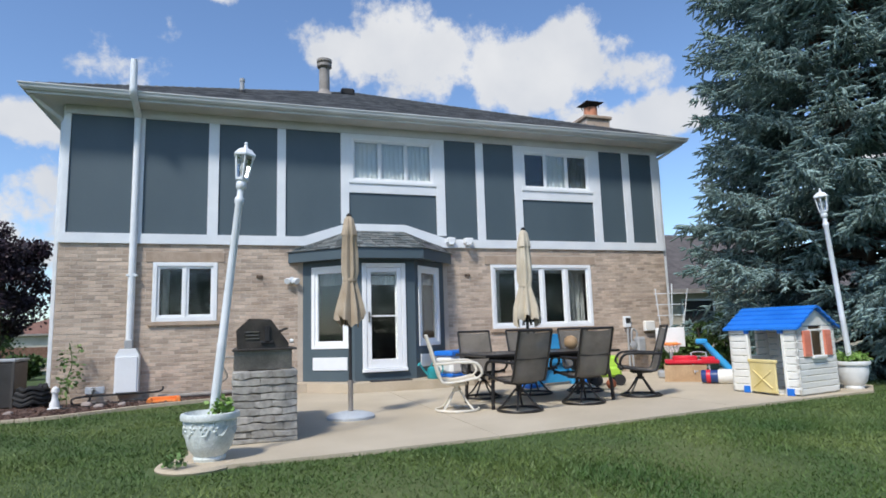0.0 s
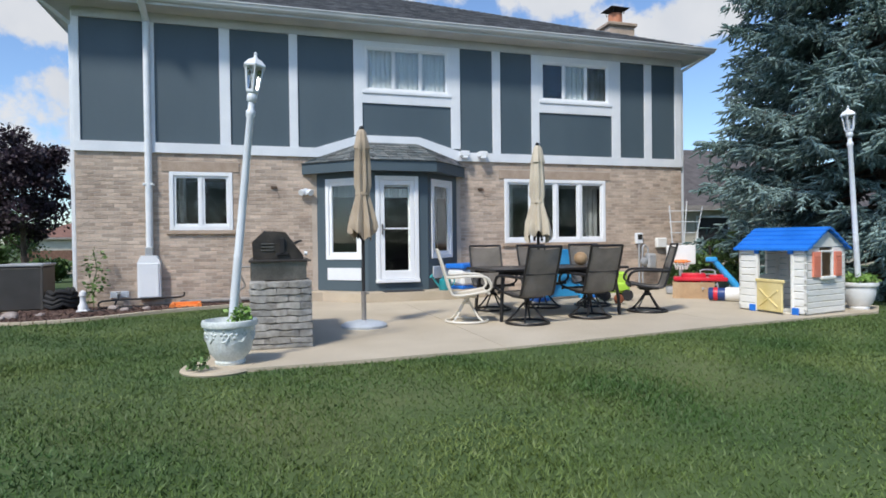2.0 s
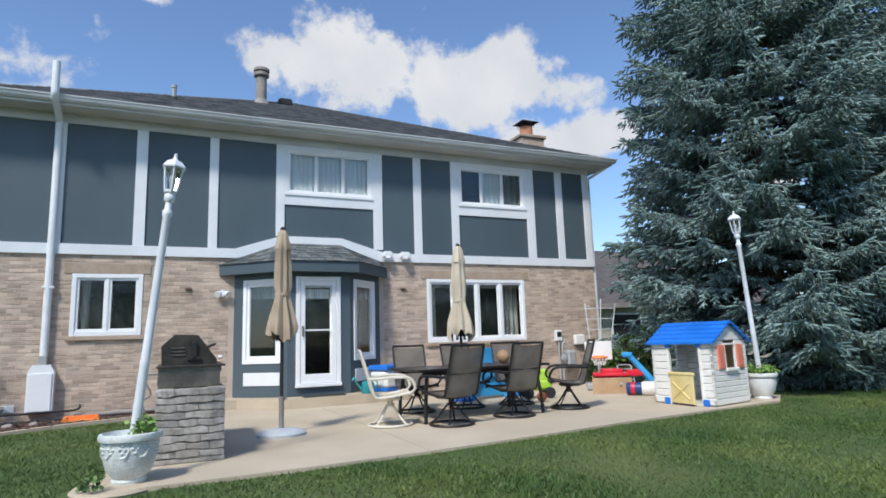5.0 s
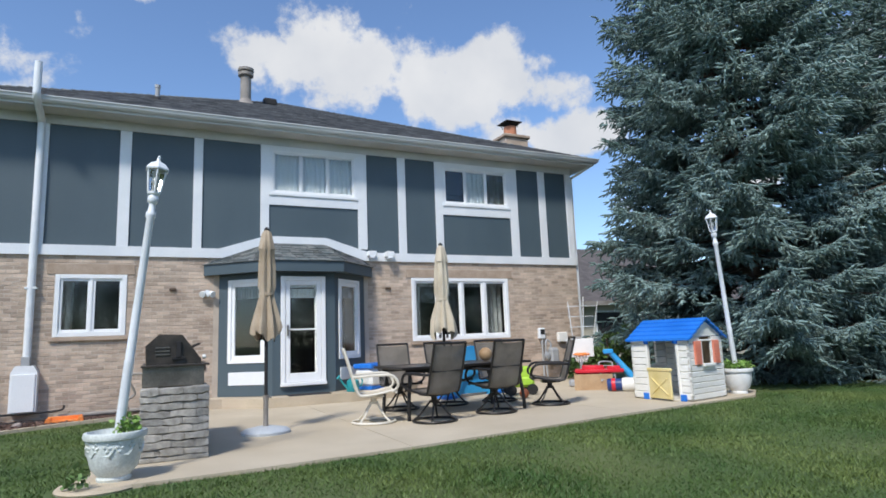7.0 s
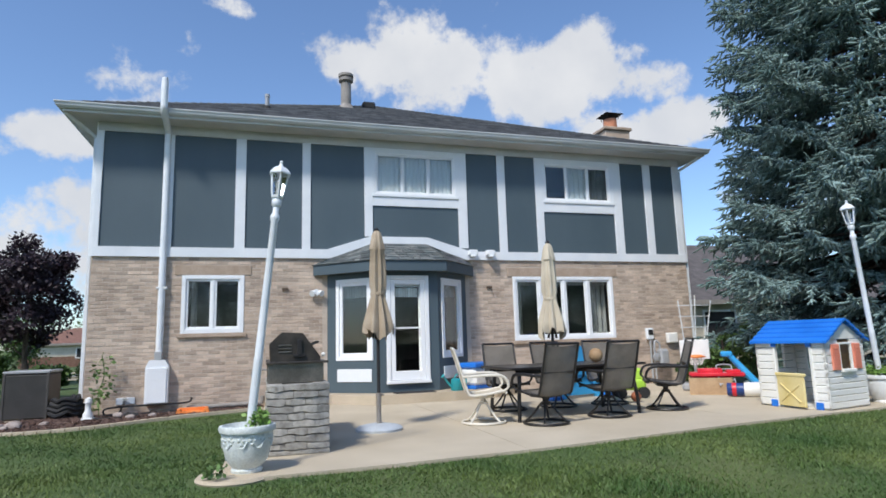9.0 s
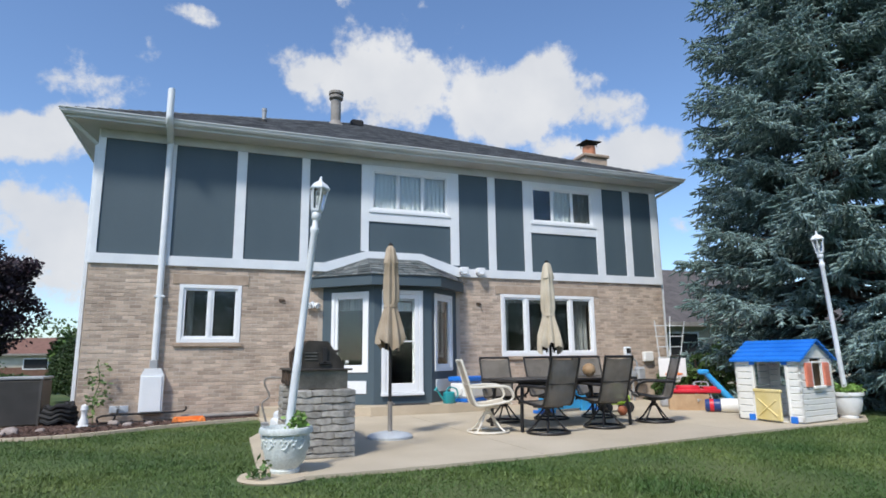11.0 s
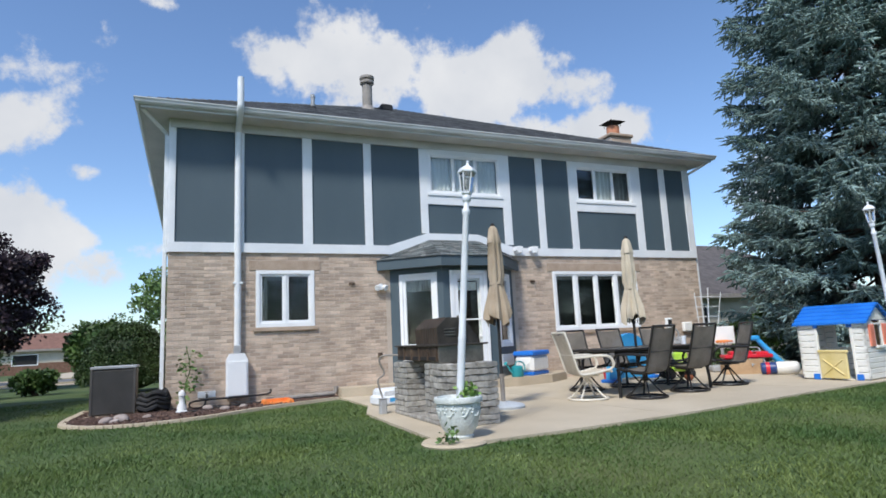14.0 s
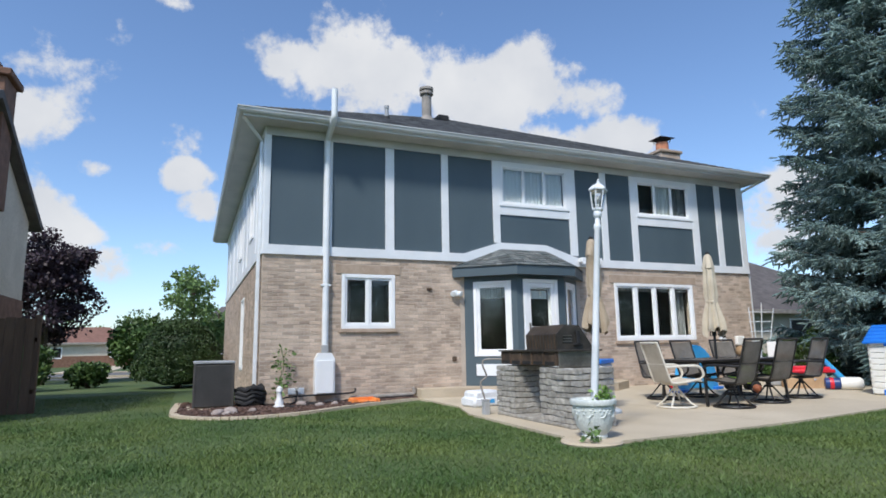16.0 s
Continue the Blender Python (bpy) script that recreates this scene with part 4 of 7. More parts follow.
# ---------------- fittings on the wall ----------------
def make_fittings():
    c = thing("electric_mast", "white conduit mast from the meter up past the eave", "conduit", pose(1.2, 0, 0))
    part("pipe", Geo().tube(bez([(0.0, -0.07, 0.95), (0.0, -0.07, 2.8), (0.0, -0.07, 5.0), (0.0, -0.12, 5.22), (0.0, -0.60, 5.42), (0.0, -0.66, 5.6), (0.0, -0.66, 6.0)], 6), 0.062, 14), "white_metal", c, smooth=True)
    for z in (2.2,):
        part("strap", Geo().rbox((-0.09, -0.125, z), (0.09, -0.0, z + 0.04), 0.006), "white_metal", c)
    part("weather_head", Geo().tube([(0, -0.66, 5.98), (0, -0.66, 6.05)], 0.058, 14), "white_metal", c, smooth=True)
    b = thing("meter_box", "white electric meter cabinet on the brick wall", "meter", pose(1.19, 0, 0.14))
    part("cabinet", Geo().prism([(-0.19, 0.0), (0.19, 0.0), (0.19, 0.66), (0.13, 0.78), (-0.13, 0.78), (-0.19, 0.66)], -0.16, 0.0), "frame", b)
    part("door", Geo().rbox((-0.165, -0.18, 0.03), (0.165, -0.16, 0.64), 0.012), "frame", b)
    part("display", Geo().rbox((-0.06, -0.14, 0.78), (0.07, -0.02, 0.93), 0.01), "grey_plastic", b, "grey meter glass")
    f = thing("floodlight", "white twin-head floodlight on the brick wall", "floodlight", pose(4.0, 0, 2.14))
    part("base", Geo().lathe([(0.055, 0), (0.055, 0.03)], 16, pose(0, 0, 0, 90, 0, 0)), "white_metal", f, smooth=True)
    for s in (-1, 1):
        part("head", Geo().lathe([(0.02, 0.0), (0.045, 0.03), (0.065, 0.1), (0.06, 0.11)], 16, pose(s * 0.04, -0.03, 0.0, 115, 0, s * 35)), "white_metal", f, smooth=True)
    part("sensor", Geo().rbox((-0.025, -0.1, -0.09), (0.025, -0.03, -0.04), 0.012), "white_metal", f)
    for x in (7.27, 7.67):
        k = thing("soffit_floodlight", "white square floodlight on the band", "floodlight", pose(x, -0.045, 2.90), group="floodlights on the band")
        part("housing", Geo().rbox((-0.09, -0.16, 0.0), (0.09, 0.0, 0.11), 0.012), "frame", k)
        part("lens", Geo().rbox((-0.06, -0.17, -0.05), (0.06, -0.05, 0.005), 0.012), "frame", k)
    for x, z in ((3.4, 2.2), (7.66, 2.22)):
        h = thing("wall_bracket", "small rusty bracket on the brick wall", "bracket", pose(x, 0, z), group="brackets on the brick")
        part("plate", Geo().rbox((-0.06, -0.03, -0.025), (0.06, 0.0, 0.025), 0.006), "grill_rust", h)
        part("hook", Geo().tube([(0, -0.03, 0), (0, -0.09, 0), (0, -0.10, -0.04)], 0.009, 8), "grill_rust", h)
    o = thing("outlet", "small brown outlet cover on the brick", "outlet", pose(3.95, 0, 0.74))
    part("plate", Geo().rbox((-0.05, -0.025, -0.05), (0.05, 0.0, 0.05), 0.008), "grill_rust", o)
    part("lid", Geo().rbox((-0.035, -0.035, -0.04), (0.035, -0.025, 0.04), 0.006), "grill_rust", o)
    d = thing("downspout", "white downspout at the house corner", "downspout", pose(-0.06, 0.14, 0))
    part("pipe", Geo().rbox((-0.04, -0.03, 0.05), (0.03, 0.05, 5.05), 0.01).tube([(-0.005, 0.01, 5.0), (-0.02, 0.0, 5.1), (-0.40, -0.5, 5.36)], 0.035, 10), "white_metal", d)
    part("shoe", Geo().tube([(0, 0, 0.12), (0.0, -0.06, 0.05), (0.0, -0.25, 0.0)], 0.04, 8), "white_metal", d)
    d = thing("downspout", "white downspout elbow under the far eave", "downspout", pose(12.83, 0.06, 0))
    part("pipe", Geo().rbox((-0.03, -0.03, 0.05), (0.04, 0.05, 5.05), 0.01).tube([(0.0, 0.0, 5.0), (0.02, -0.02, 5.12), (0.33, -0.45, 5.36)], 0.035, 10), "white_metal", d)
    # gas and power boxes at the far end of the wall
    b = thing("utility_box", "small grey meter with a dark display on the wall", "meter", pose(11.55, 0, 1.0))
    part("case", Geo().rbox((-0.09, -0.1, 0), (0.09, 0.0, 0.26), 0.02), "white_metal", b)
    part("display", Geo().rbox((-0.06, -0.108, 0.10), (0.06, -0.1, 0.22), 0.004), "black", b)
    part("pipe", Geo().tube([(0, -0.06, 0.0), (0, -0.06, -0.95)], 0.025, 8), "grey_plastic", b, smooth=True)
    b = thing("gas_meter", "grey gas meter with pipes beside the wall", "meter", pose(11.75, -0.2, 0.0))
    part("body", Geo().rbox((-0.12, -0.1, 0.42), (0.12, 0.1, 0.78), 0.05), "grey_plastic", b)
    part("pipe", Geo().tube(bez([(-0.07, 0, 0.76), (-0.07, 0, 0.9), (-0.2, 0.0, 0.9), (-0.2, 0.0, 0.0)], 5), 0.022, 8), "grey_plastic", b, smooth=True)
    part("regulator", Geo().lathe([(0.0, 0), (0.09, 0.01), (0.09, 0.05), (0.03, 0.08)], 16, pose(-0.2, -0.02, 0.6, 90, 0, 0)), "grey_plastic", b, smooth=True)
    b = thing("cable_box", "white cable box on the wall", "cable box", pose(12.15, 0, 0.9))
    part("case", Geo().rbox((-0.14, -0.1, 0), (0.14, 0.0, 0.24), 0.02), "white_plastic", b)
    part("lid", Geo().rbox((-0.12, -0.11, 0.02), (0.12, -0.1, 0.22), 0.01), "white_plastic", b)


make_fittings()


# ---------------- patio furniture ----------------
def swivel_chair(m, metal, cloth, label, group="", high=1.03, tilt=0.0):
    """A sling chair on a round swivel base; it faces local +y."""
    ch = thing("patio_chair", label, "chair", m, group)
    ring = [(0.29 * math.cos(a), 0.29 * math.sin(a), 0.02) for a in [2 * math.pi * k / 28 for k in range(28)]]
    part("base_ring", Geo().tube([*ring, ring[0]], 0.017, 8), metal, ch, smooth=True)
    for k in range(4):
        a = math.pi / 4 + k * math.pi / 2
        c, s = math.cos(a), math.sin(a)
        part("leg", Geo().tube(bez([(0.285 * c, 0.285 * s, 0.025), (0.2 * c, 0.2 * s, 0.09), (0.10 * c, 0.10 * s, 0.21), (0.05 * c, 0.05 * s, 0.27)], 4), 0.014, 6), metal, ch, smooth=True)
    part("swivel", Geo().lathe([(0.06, 0.25), (0.065, 0.28), (0.04, 0.29), (0.04, 0.33), (0.09, 0.335), (0.09, 0.35)], 16).rbox((-0.16, -0.15, 0.345), (0.16, 0.13, 0.37), 0.01), metal, ch, smooth=True)
    prof = bez([(0.29, 0.40), (0.24, 0.435), (0.05, 0.40), (-0.17, 0.385), (-0.23, 0.45), (-0.29, 0.65), (-0.36, 0.88), (-0.40, high)], 5)
    prof = [(p[0], p[1]) for p in [(q.x, q.y) for q in [Vector((a[0], a[1], 0)) for a in prof]]]
    for s in (-1, 1):
        rail = [(s * 0.265, y, z) for y, z in prof]
        part("side_rail", Geo().tube(rail, 0.017, 8), metal, ch, smooth=True)
        arm = bez([(s * 0.265, 0.23, 0.42), (s * 0.30, 0.31, 0.50), (s * 0.315, 0.24, 0.625), (s * 0.315, 0.05, 0.645), (s * 0.30, -0.15, 0.635), (s * 0.268, -0.285, 0.63)], 5)
        part("armrest", Geo().tube(arm, [0.015] * 5 + [0.02] * (len(arm) - 5), 8), metal, ch, smooth=True)
    for yy, zz, rr in ((prof[-1][0], prof[-1][1], 0.018), (-0.30, 0.67, 0.011), (0.27, 0.415, 0.015)):
        part("cross_bar", Geo().tube([(-0.265, yy, zz), (0.265, yy, zz)], rr, 8), metal, ch, smooth=True)

    def cloth_strip(rows):
        g, v = Geo(), []
        n = 7
        for y, z in rows:
            for i in range(n):
                x = -0.25 + 0.5 * i / (n - 1)
                sag = -0.018 * (1 - (2 * i / (n - 1) - 1) ** 2)
                v.append((x, y + sag * 0.5, z + sag))
        k = len(v)
        v += [(x, y + 0.004, z - 0.006) for x, y, z in v]
        f = []
        for j in range(len(rows) - 1):
            for i in range(n - 1):
                q = (j * n + i, j * n + i + 1, (j + 1) * n + i + 1, (j + 1) * n + i)
                f += [q, tuple(k + w for w in q[::-1])]
        for j in range(len(rows) - 1):
            for i in (0, n - 1):
                f.append((j * n + i, (j + 1) * n + i, k + (j + 1) * n + i, k + j * n + i))
        for i in range(n - 1):
            for j in (0, len(rows) - 1):
                f.append((j * n + i, j * n + i + 1, k + j * n + i + 1, k + j * n + i))
        return g.put(v, f)
    cut = next(i for i, p in enumerate(prof) if p[0] < -0.20)
    part("seat", cloth_strip(prof[1 : cut + 1]), cloth, ch, smooth=True)
    part("backrest", cloth_strip(prof[cut:-1]), cloth, ch, smooth=True)
    return ch


TABLE = (7.25, -3.92, 0.0)


def make_table():
    t = thing("patio_table", "long dark metal patio table with an umbrella hole", "table", pose(*TABLE, 0, 0, 3))
    L2, W2, Z = 1.08, 0.53, 0.72
    part("rim", Geo().rbox((-L2, -W2, Z - 0.035), (L2, -W2 + 0.06, Z), 0.012).rbox((-L2, W2 - 0.06, Z - 0.035), (L2, W2, Z), 0.012).rbox((-L2, -W2 + 0.06, Z - 0.035), (-L2 + 0.06, W2 - 0.06, Z), 0.012).rbox((L2 - 0.06, -W2 + 0.06, Z - 0.035), (L2, W2 - 0.06, Z), 0.012), "dark_metal", t)
    n = 18
    for i in range(n):
        a = -L2 + 0.065 + (2 * L2 - 0.13) * i / n
        b = a + (2 * L2 - 0.13) / n - 0.008
        part("slat", Geo().rbox((a, -W2 + 0.06, Z - 0.022), (b, W2 - 0.06, Z - 0.004), 0.004), "table_top", t)
    for sx in (-1, 1):
        for sy in (-1, 1):
            x, y = sx * (L2 - 0.12), sy * (W2 - 0.08)
            part("leg", Geo().tube(bez([(x, y, 0.0), (x * 0.99, y * 0.98, 0.25), (x * 0.96, y * 0.92, 0.5), (x * 0.94, y * 0.9, 0.69)], 4), 0.026, 10), "dark_metal", t, smooth=True)
    part("apron", Geo().rbox((-L2 + 0.1, -W2 + 0.1, Z - 0.09), (L2 - 0.1, -W2 + 0.12, Z - 0.036), 0.004).rbox((-L2 + 0.1, W2 - 0.12, Z - 0.09), (L2 - 0.1, W2 - 0.1, Z - 0.036), 0.004), "dark_metal", t)


make_table()
DARK = "dark metal swivel patio chair with a grey-brown sling"
G = "chairs round the table"
first = swivel_chair(pose(6.58, -4.68, 0, 0, 0, 13), "dark_metal", "sling", DARK, G)
for x, y, r in ((7.68, -4.42, 7), (8.84, -4.14, 62), (6.72, -3.05, 176), (7.62, -3.02, 183), (8.50, -3.12, 172)):
    copy_thing(first, pose(x, y, 0, 0, 0, r))
swivel_chair(pose(5.88, -4.22, 0, 0, 0, -104), "cream_metal", "cream_sling", "cream metal swivel patio chair with a faded sling", high=1.0)


def umbrella(m, cloth, label, top, low, base):
    """A closed umbrella: pole, gathered canopy tied at its waist, and base."""
    u = thing("patio_umbrella", label, "umbrella", m)
    part("pole", Geo().tube([(0, 0, 0.0 if base else 0.4), (0, 0, top - 0.04)], 0.022, 12), "black" if base else "dark_metal", u, smooth=True)
    span = top - low
    prof = [(0.165, low), (0.175, low + 0.06), (0.15, low + 0.16 * span), (0.09, low + 0.36 * span), (0.085, low + 0.40 * span), (0.105, low + 0.46 * span), (0.10, low + 0.65 * span), (0.085, low + 0.80 * span), (0.10, low + 0.815 * span), (0.06, low + 0.97 * span), (0.03, low + span)]
    g, seg = Geo(), 48
    v = []
    rng = random.Random(int(top * 100))
    ph = [rng.uniform(-0.3, 0.3) for _ in prof]
    for i, (r, z) in enumerate(prof):
        for k in range(seg):
            w = 2 * math.pi * k / seg
            amp = 0.22 if i < 3 else 0.12 if i < 8 else 0.08
            q = r * (1 + amp * math.cos(8 * w + ph[i]) + 0.10 * math.cos(3 * w + 2 * ph[i] + i * 0.4))
            zz = z + (0.035 * math.cos(8 * w + 0.4) + 0.07 * math.cos(2 * w) if i == 0 else 0.05 * math.cos(2 * w + 1) if i == 1 else 0)
            v.append((q * math.cos(w), q * math.sin(w), zz))
    f = [(i * seg + k, i * seg + (k + 1) % seg, (i + 1) * seg + (k + 1) % seg, (i + 1) * seg + k) for i in range(len(prof) - 1) for k in range(seg)]
    g.put(v, f)
    part("canopy", g, cloth, u, smooth=True)
    part("strap", Geo().lathe([(0.094, low + 0.37 * span), (0.098, low + 0.385 * span), (0.094, low + 0.40 * span)], 24), cloth, u, smooth=True)
    part("finial", Geo().lathe([(0.03, top), (0.035, top + 0.02), (0.012, top + 0.045)], 12), "black", u, smooth=True)
    for k in range(8):
        a = 2 * math.pi * k / 8
        part("rib", Geo().tube([(0.03 * math.cos(a), 0.03 * math.sin(a), low + 0.3), (0.07 * math.cos(a), 0.07 * math.sin(a), low - 0.06)], 0.007, 5), "dark_metal", u)
    if base:
        part("base", Geo().lathe([(0.30, 0.0), (0.305, 0.03), (0.27, 0.055), (0.12, 0.085), (0.05, 0.09)], 32), "base_grey", u, "round pale blue-grey base", smooth=True)
        part("sleeve", Geo().lathe([(0.032, 0.08), (0.032, 0.42), (0.038, 0.43), (0.038, 0.47)], 16).tube([(0.03, 0, 0.44), (0.075, 0, 0.44)], 0.012, 8), "vent", u, "tan metal pole sleeve", smooth=True)
    return u


umbrella(pose(4.46, -4.18, 0, 0, 0, 20), "canvas_a", "closed tan umbrella on a round resin base", 2.60, 1.22, True)
umbrella(pose(7.12, -3.92, 0, 0, 0, 70), "canvas_b", "closed pale beige umbrella standing through the table", 2.52, 1.16, False)


# ---------------- potted lamp posts ----------------
def leaves(g, centre, r, n, size, rng, flat=0.7):
    """Small pointed leaves scattered in a clump."""
    for _ in range(n):
        d = Vector((rng.gauss(0, 1), rng.gauss(0, 1), rng.gauss(0, flat)))
        p = Vector(centre) + d.normalized() * r * rng.random() ** 0.4 * Vector((1, 1, flat)).length / 1.6
        a = Vector((rng.gauss(0, 1), rng.gauss(0, 1), rng.gauss(0, 0.6))).normalized()
        b = a.cross(Vector((rng.gauss(0, 1), rng.gauss(0, 1), rng.gauss(0, 1)))).normalized()
        s = size * rng.uniform(0.6, 1.3)
        g.put([p, p + a * s * 0.5 + b * s * 0.32, p + a * s, p + a * s * 0.5 - b * s * 0.32], [(0, 1, 2, 3)])


def lamp_planter(m, lean, tall, pot_mat, pot_label, group, relief):
    """A lantern post that stands in a planter; lean: metres by which its top is off."""
    p = thing("planter_pot", pot_label, "planter", m)
    prof = [(0.18, 0.0), (0.19, 0.03), (0.175, 0.05), (0.25, 0.13), (0.29, 0.26), (0.30, 0.36), (0.295, 0.40), (0.335, 0.41), (0.345, 0.44), (0.335, 0.47), (0.30, 0.475), (0.285, 0.44), (0.27, 0.42)]
    prof = [(r * 0.73, z * 0.87) for r, z in prof]
    part("pot", Geo().lathe(prof, 36), pot_mat, p, smooth=True)
    if relief:
        g = Geo()
        for k in range(9):
            a = 2 * math.pi * k / 9
            pts = []
            for j in range(7):
                t = j / 6
                w = a + 0.55 * t
                r = 0.73 * (0.262 + 0.042 * t)
                pts.append((r * math.cos(w), r * math.sin(w), 0.155 + 0.145 * t + 0.03 * math.sin(6 * t)))
            g.tube(pts, [0.005, 0.009, 0.012, 0.010, 0.013, 0.009, 0.005], 6)
        for k in range(14):
            a = 2 * math.pi * k / 14
            for dw, dz in ((0.0, 0.0), (0.10, 0.03), (-0.09, 0.035), (0.02, 0.062)):
                w, z = a + dw, 0.265 + dz
                r = 0.73 * (0.292 + 0.02 * dz)
                g.lathe([(0.002, -0.014), (0.013, -0.007), (0.015, 0.0), (0.012, 0.009), (0.002, 0.014)], 7, pose(r * math.cos(w), r * math.sin(w), z, 30 * math.sin(k), 25 * math.cos(k), 0))
        part("relief", g, pot_mat, p, smooth=True)
    part("soil", Geo().lathe([(0.20, 0.345), (0.14, 0.37), (0.02, 0.38)], 20), "mulch", p, smooth=True)
    rng = random.Random(len(pot_label))
    g = Geo()
    if relief:
        leaves(g, (0.09, -0.04, 0.45), 0.11, 150, 0.06, rng)
    else:
        for k in range(9):
            a = 2 * math.pi * k / 9
            leaves(g, (0.15 * math.cos(a), 0.15 * math.sin(a), 0.46), 0.095, 60, 0.06, rng)
    foliage = part("plant", g, "leaf_pot", None, fix=False)
    foliage.matrix_world = m
    tagged(foliage, "bright green leafy plant in the pot", "plant")
    lp = thing("lamp_post", "white lantern post leaning in a planter", "lamp post", m @ pose(0, 0, 0.15), group)
    up = Vector((lean[0], lean[1], tall - 0.15))
    q = up.to_track_quat("Z", "Y").to_matrix().to_4x4()
    n = up.length
    post = Geo().lathe([(0.04, 0.0), (0.04, n * 0.30), (0.0424, n * 0.305), (0.0376, n * 0.315), (0.0336, n - 0.62), (0.044, n - 0.60), (0.044, n - 0.56), (0.0304, n - 0.545), (0.0288, n - 0.48), (0.0464, n - 0.46), (0.048, n - 0.41), (0.036, n - 0.395)], 18, q)
    part("post", post, "white_metal", lp, smooth=True)
    lan = part("lantern_base", Geo().lathe([(0.04, n - 0.40), (0.06, n - 0.385), (0.064, n - 0.365), (0.056, n - 0.36)], 6, q), "white_metal", lp)
    part("lantern_cap", Geo().lathe([(0.108, n - 0.15), (0.112, n - 0.135), (0.072, n - 0.085), (0.024, n - 0.06), (0.0144, n - 0.03), (0.0192, n - 0.015), (0.0048, n)], 6, q), "white_metal", lp, "white lantern cap with a finial")
    for k in range(6):
        a = 2 * math.pi * k / 6
        c, s = math.cos(a), math.sin(a)
        part("bar", Geo().tube([(0.059 * c, 0.059 * s, n - 0.365), (0.090 * c, 0.090 * s, n - 0.145)], 0.008, 5, q), "white_metal", lan)
    part("glass", Geo().lathe([(0.0528, n - 0.36), (0.0832, n - 0.15)], 6, q), "lamp_glass", lan)
    part("bulb", Geo().lathe([(0.0096, n - 0.36), (0.0112, n - 0.31), (0.024, n - 0.26), (0.016, n - 0.22), (0.0032, n - 0.21)], 10, q), "white_plastic", lan)
    return lp


lamp_planter(pose(2.90, -6.12, 0.0), (0.27, 0.02), 2.92, "pot_glaze", "pale grey-green pot with leaf relief on a round stone", "lantern posts in planters", True)
lamp_planter(pose(11.96, -5.08, 0.0), (-0.22, 0.0), 3.10, "pot_white", "white resin pot full of leaves beside the playhouse", "lantern posts in planters", False)
pad = part("stepping_stone", Geo().lathe([(0.31, -0.06), (0.33, -0.02), (0.31, 0.003), (0.1, 0.004)], 30, pose(2.80, -6.20, 0.0)), "step", smooth=True)
tagged(pad, "round buff stepping stone under the pot", "stone")


# ---------------- the stone barbecue ----------------
def rough_block(lo, hi, ax, rng):
    """A tumbled block with chipped, wavy edges."""
    g, seg, c = Geo(), 4, 0.007
    l = 0 if ax == "x" else 1
    w = 1 - l

    def wave(z, a):
        return 0.016 * noise.noise((a * 8, 5.3 * round(z / 0.0735), 2.0 * l))
    v = []
    for i in range(seg + 1):
        a = lo[l] + (hi[l] - lo[l]) * i / seg
        inset = 0.004 if i in (0, seg) else 0.0
        w0, w1 = lo[w] + inset, hi[w] - inset
        z0, z1 = lo[2] + inset + wave(lo[2], a) + 0.0015, hi[2] - inset + wave(hi[2], a) - 0.0015
        for p, q in ((w0 + c, z0), (w1 - c, z0), (w1, z0 + c), (w1, z1 - c), (w1 - c, z1), (w0 + c, z1), (w0, z1 - c), (w0, z0 + c)):
            p += rng.uniform(-0.007, 0.007)
            q += rng.uniform(-0.002, 0.002)
            v.append((a, p, q) if l == 0 else (p, a, q))
    f = [(i * 8 + k, i * 8 + (k + 1) % 8, (i + 1) * 8 + (k + 1) % 8, (i + 1) * 8 + k) for i in range(seg) for k in range(8)]
    f += [tuple(range(8))[::-1], tuple(seg * 8 + k for k in range(8))]
    if l == 1:
        f = [q[::-1] for q in f]
    return g.put(v, f)


def block_stack(root, x0, x1, y0, y1, courses, z0, h, rng):
    """Courses of weathered blocks round the four faces of a pier."""
    d = 0.16
    for c in range(courses):
        z = z0 + c * h
        flip = c % 2
        runs = []
        ex, ey = (0.0, d) if flip else (d, 0.0)
        runs.append(("x", x0 + 0 * ex, x1, y0))
        runs.append(("x", x0, x1, y1 - d))
        runs.append(("y", y0 + d, y1 - d, x0))
        runs.append(("y", y0 + d, y1 - d, x1 - d))
        for ax, a, b, o in runs:
            if b - a < 0.05:
                continue
            n = max(1, round((b - a) / 0.21))
            cuts = [a, *[a + (b - a) * (k + (0.35 if flip else -0.1) + rng.uniform(-0.12, 0.12)) / n for k in range(1, n)], b]
            for p, q in zip(cuts, cuts[1:]):
                j = [rng.uniform(-0.009, 0.009) for _ in range(3)]
                if ax == "x":
                    lo, hi = (p + 0.002, o + j[0], z + 0.0012), (q - 0.002, o + d + j[0], z + h - 0.0012)
                else:
                    lo, hi = (o + j[0], p + 0.002, z + 0.0012), (o + d + j[0], q - 0.002, z + h - 0.0012)
                part("block", rough_block(lo, hi, ax, rng), "block", root, fix=False)


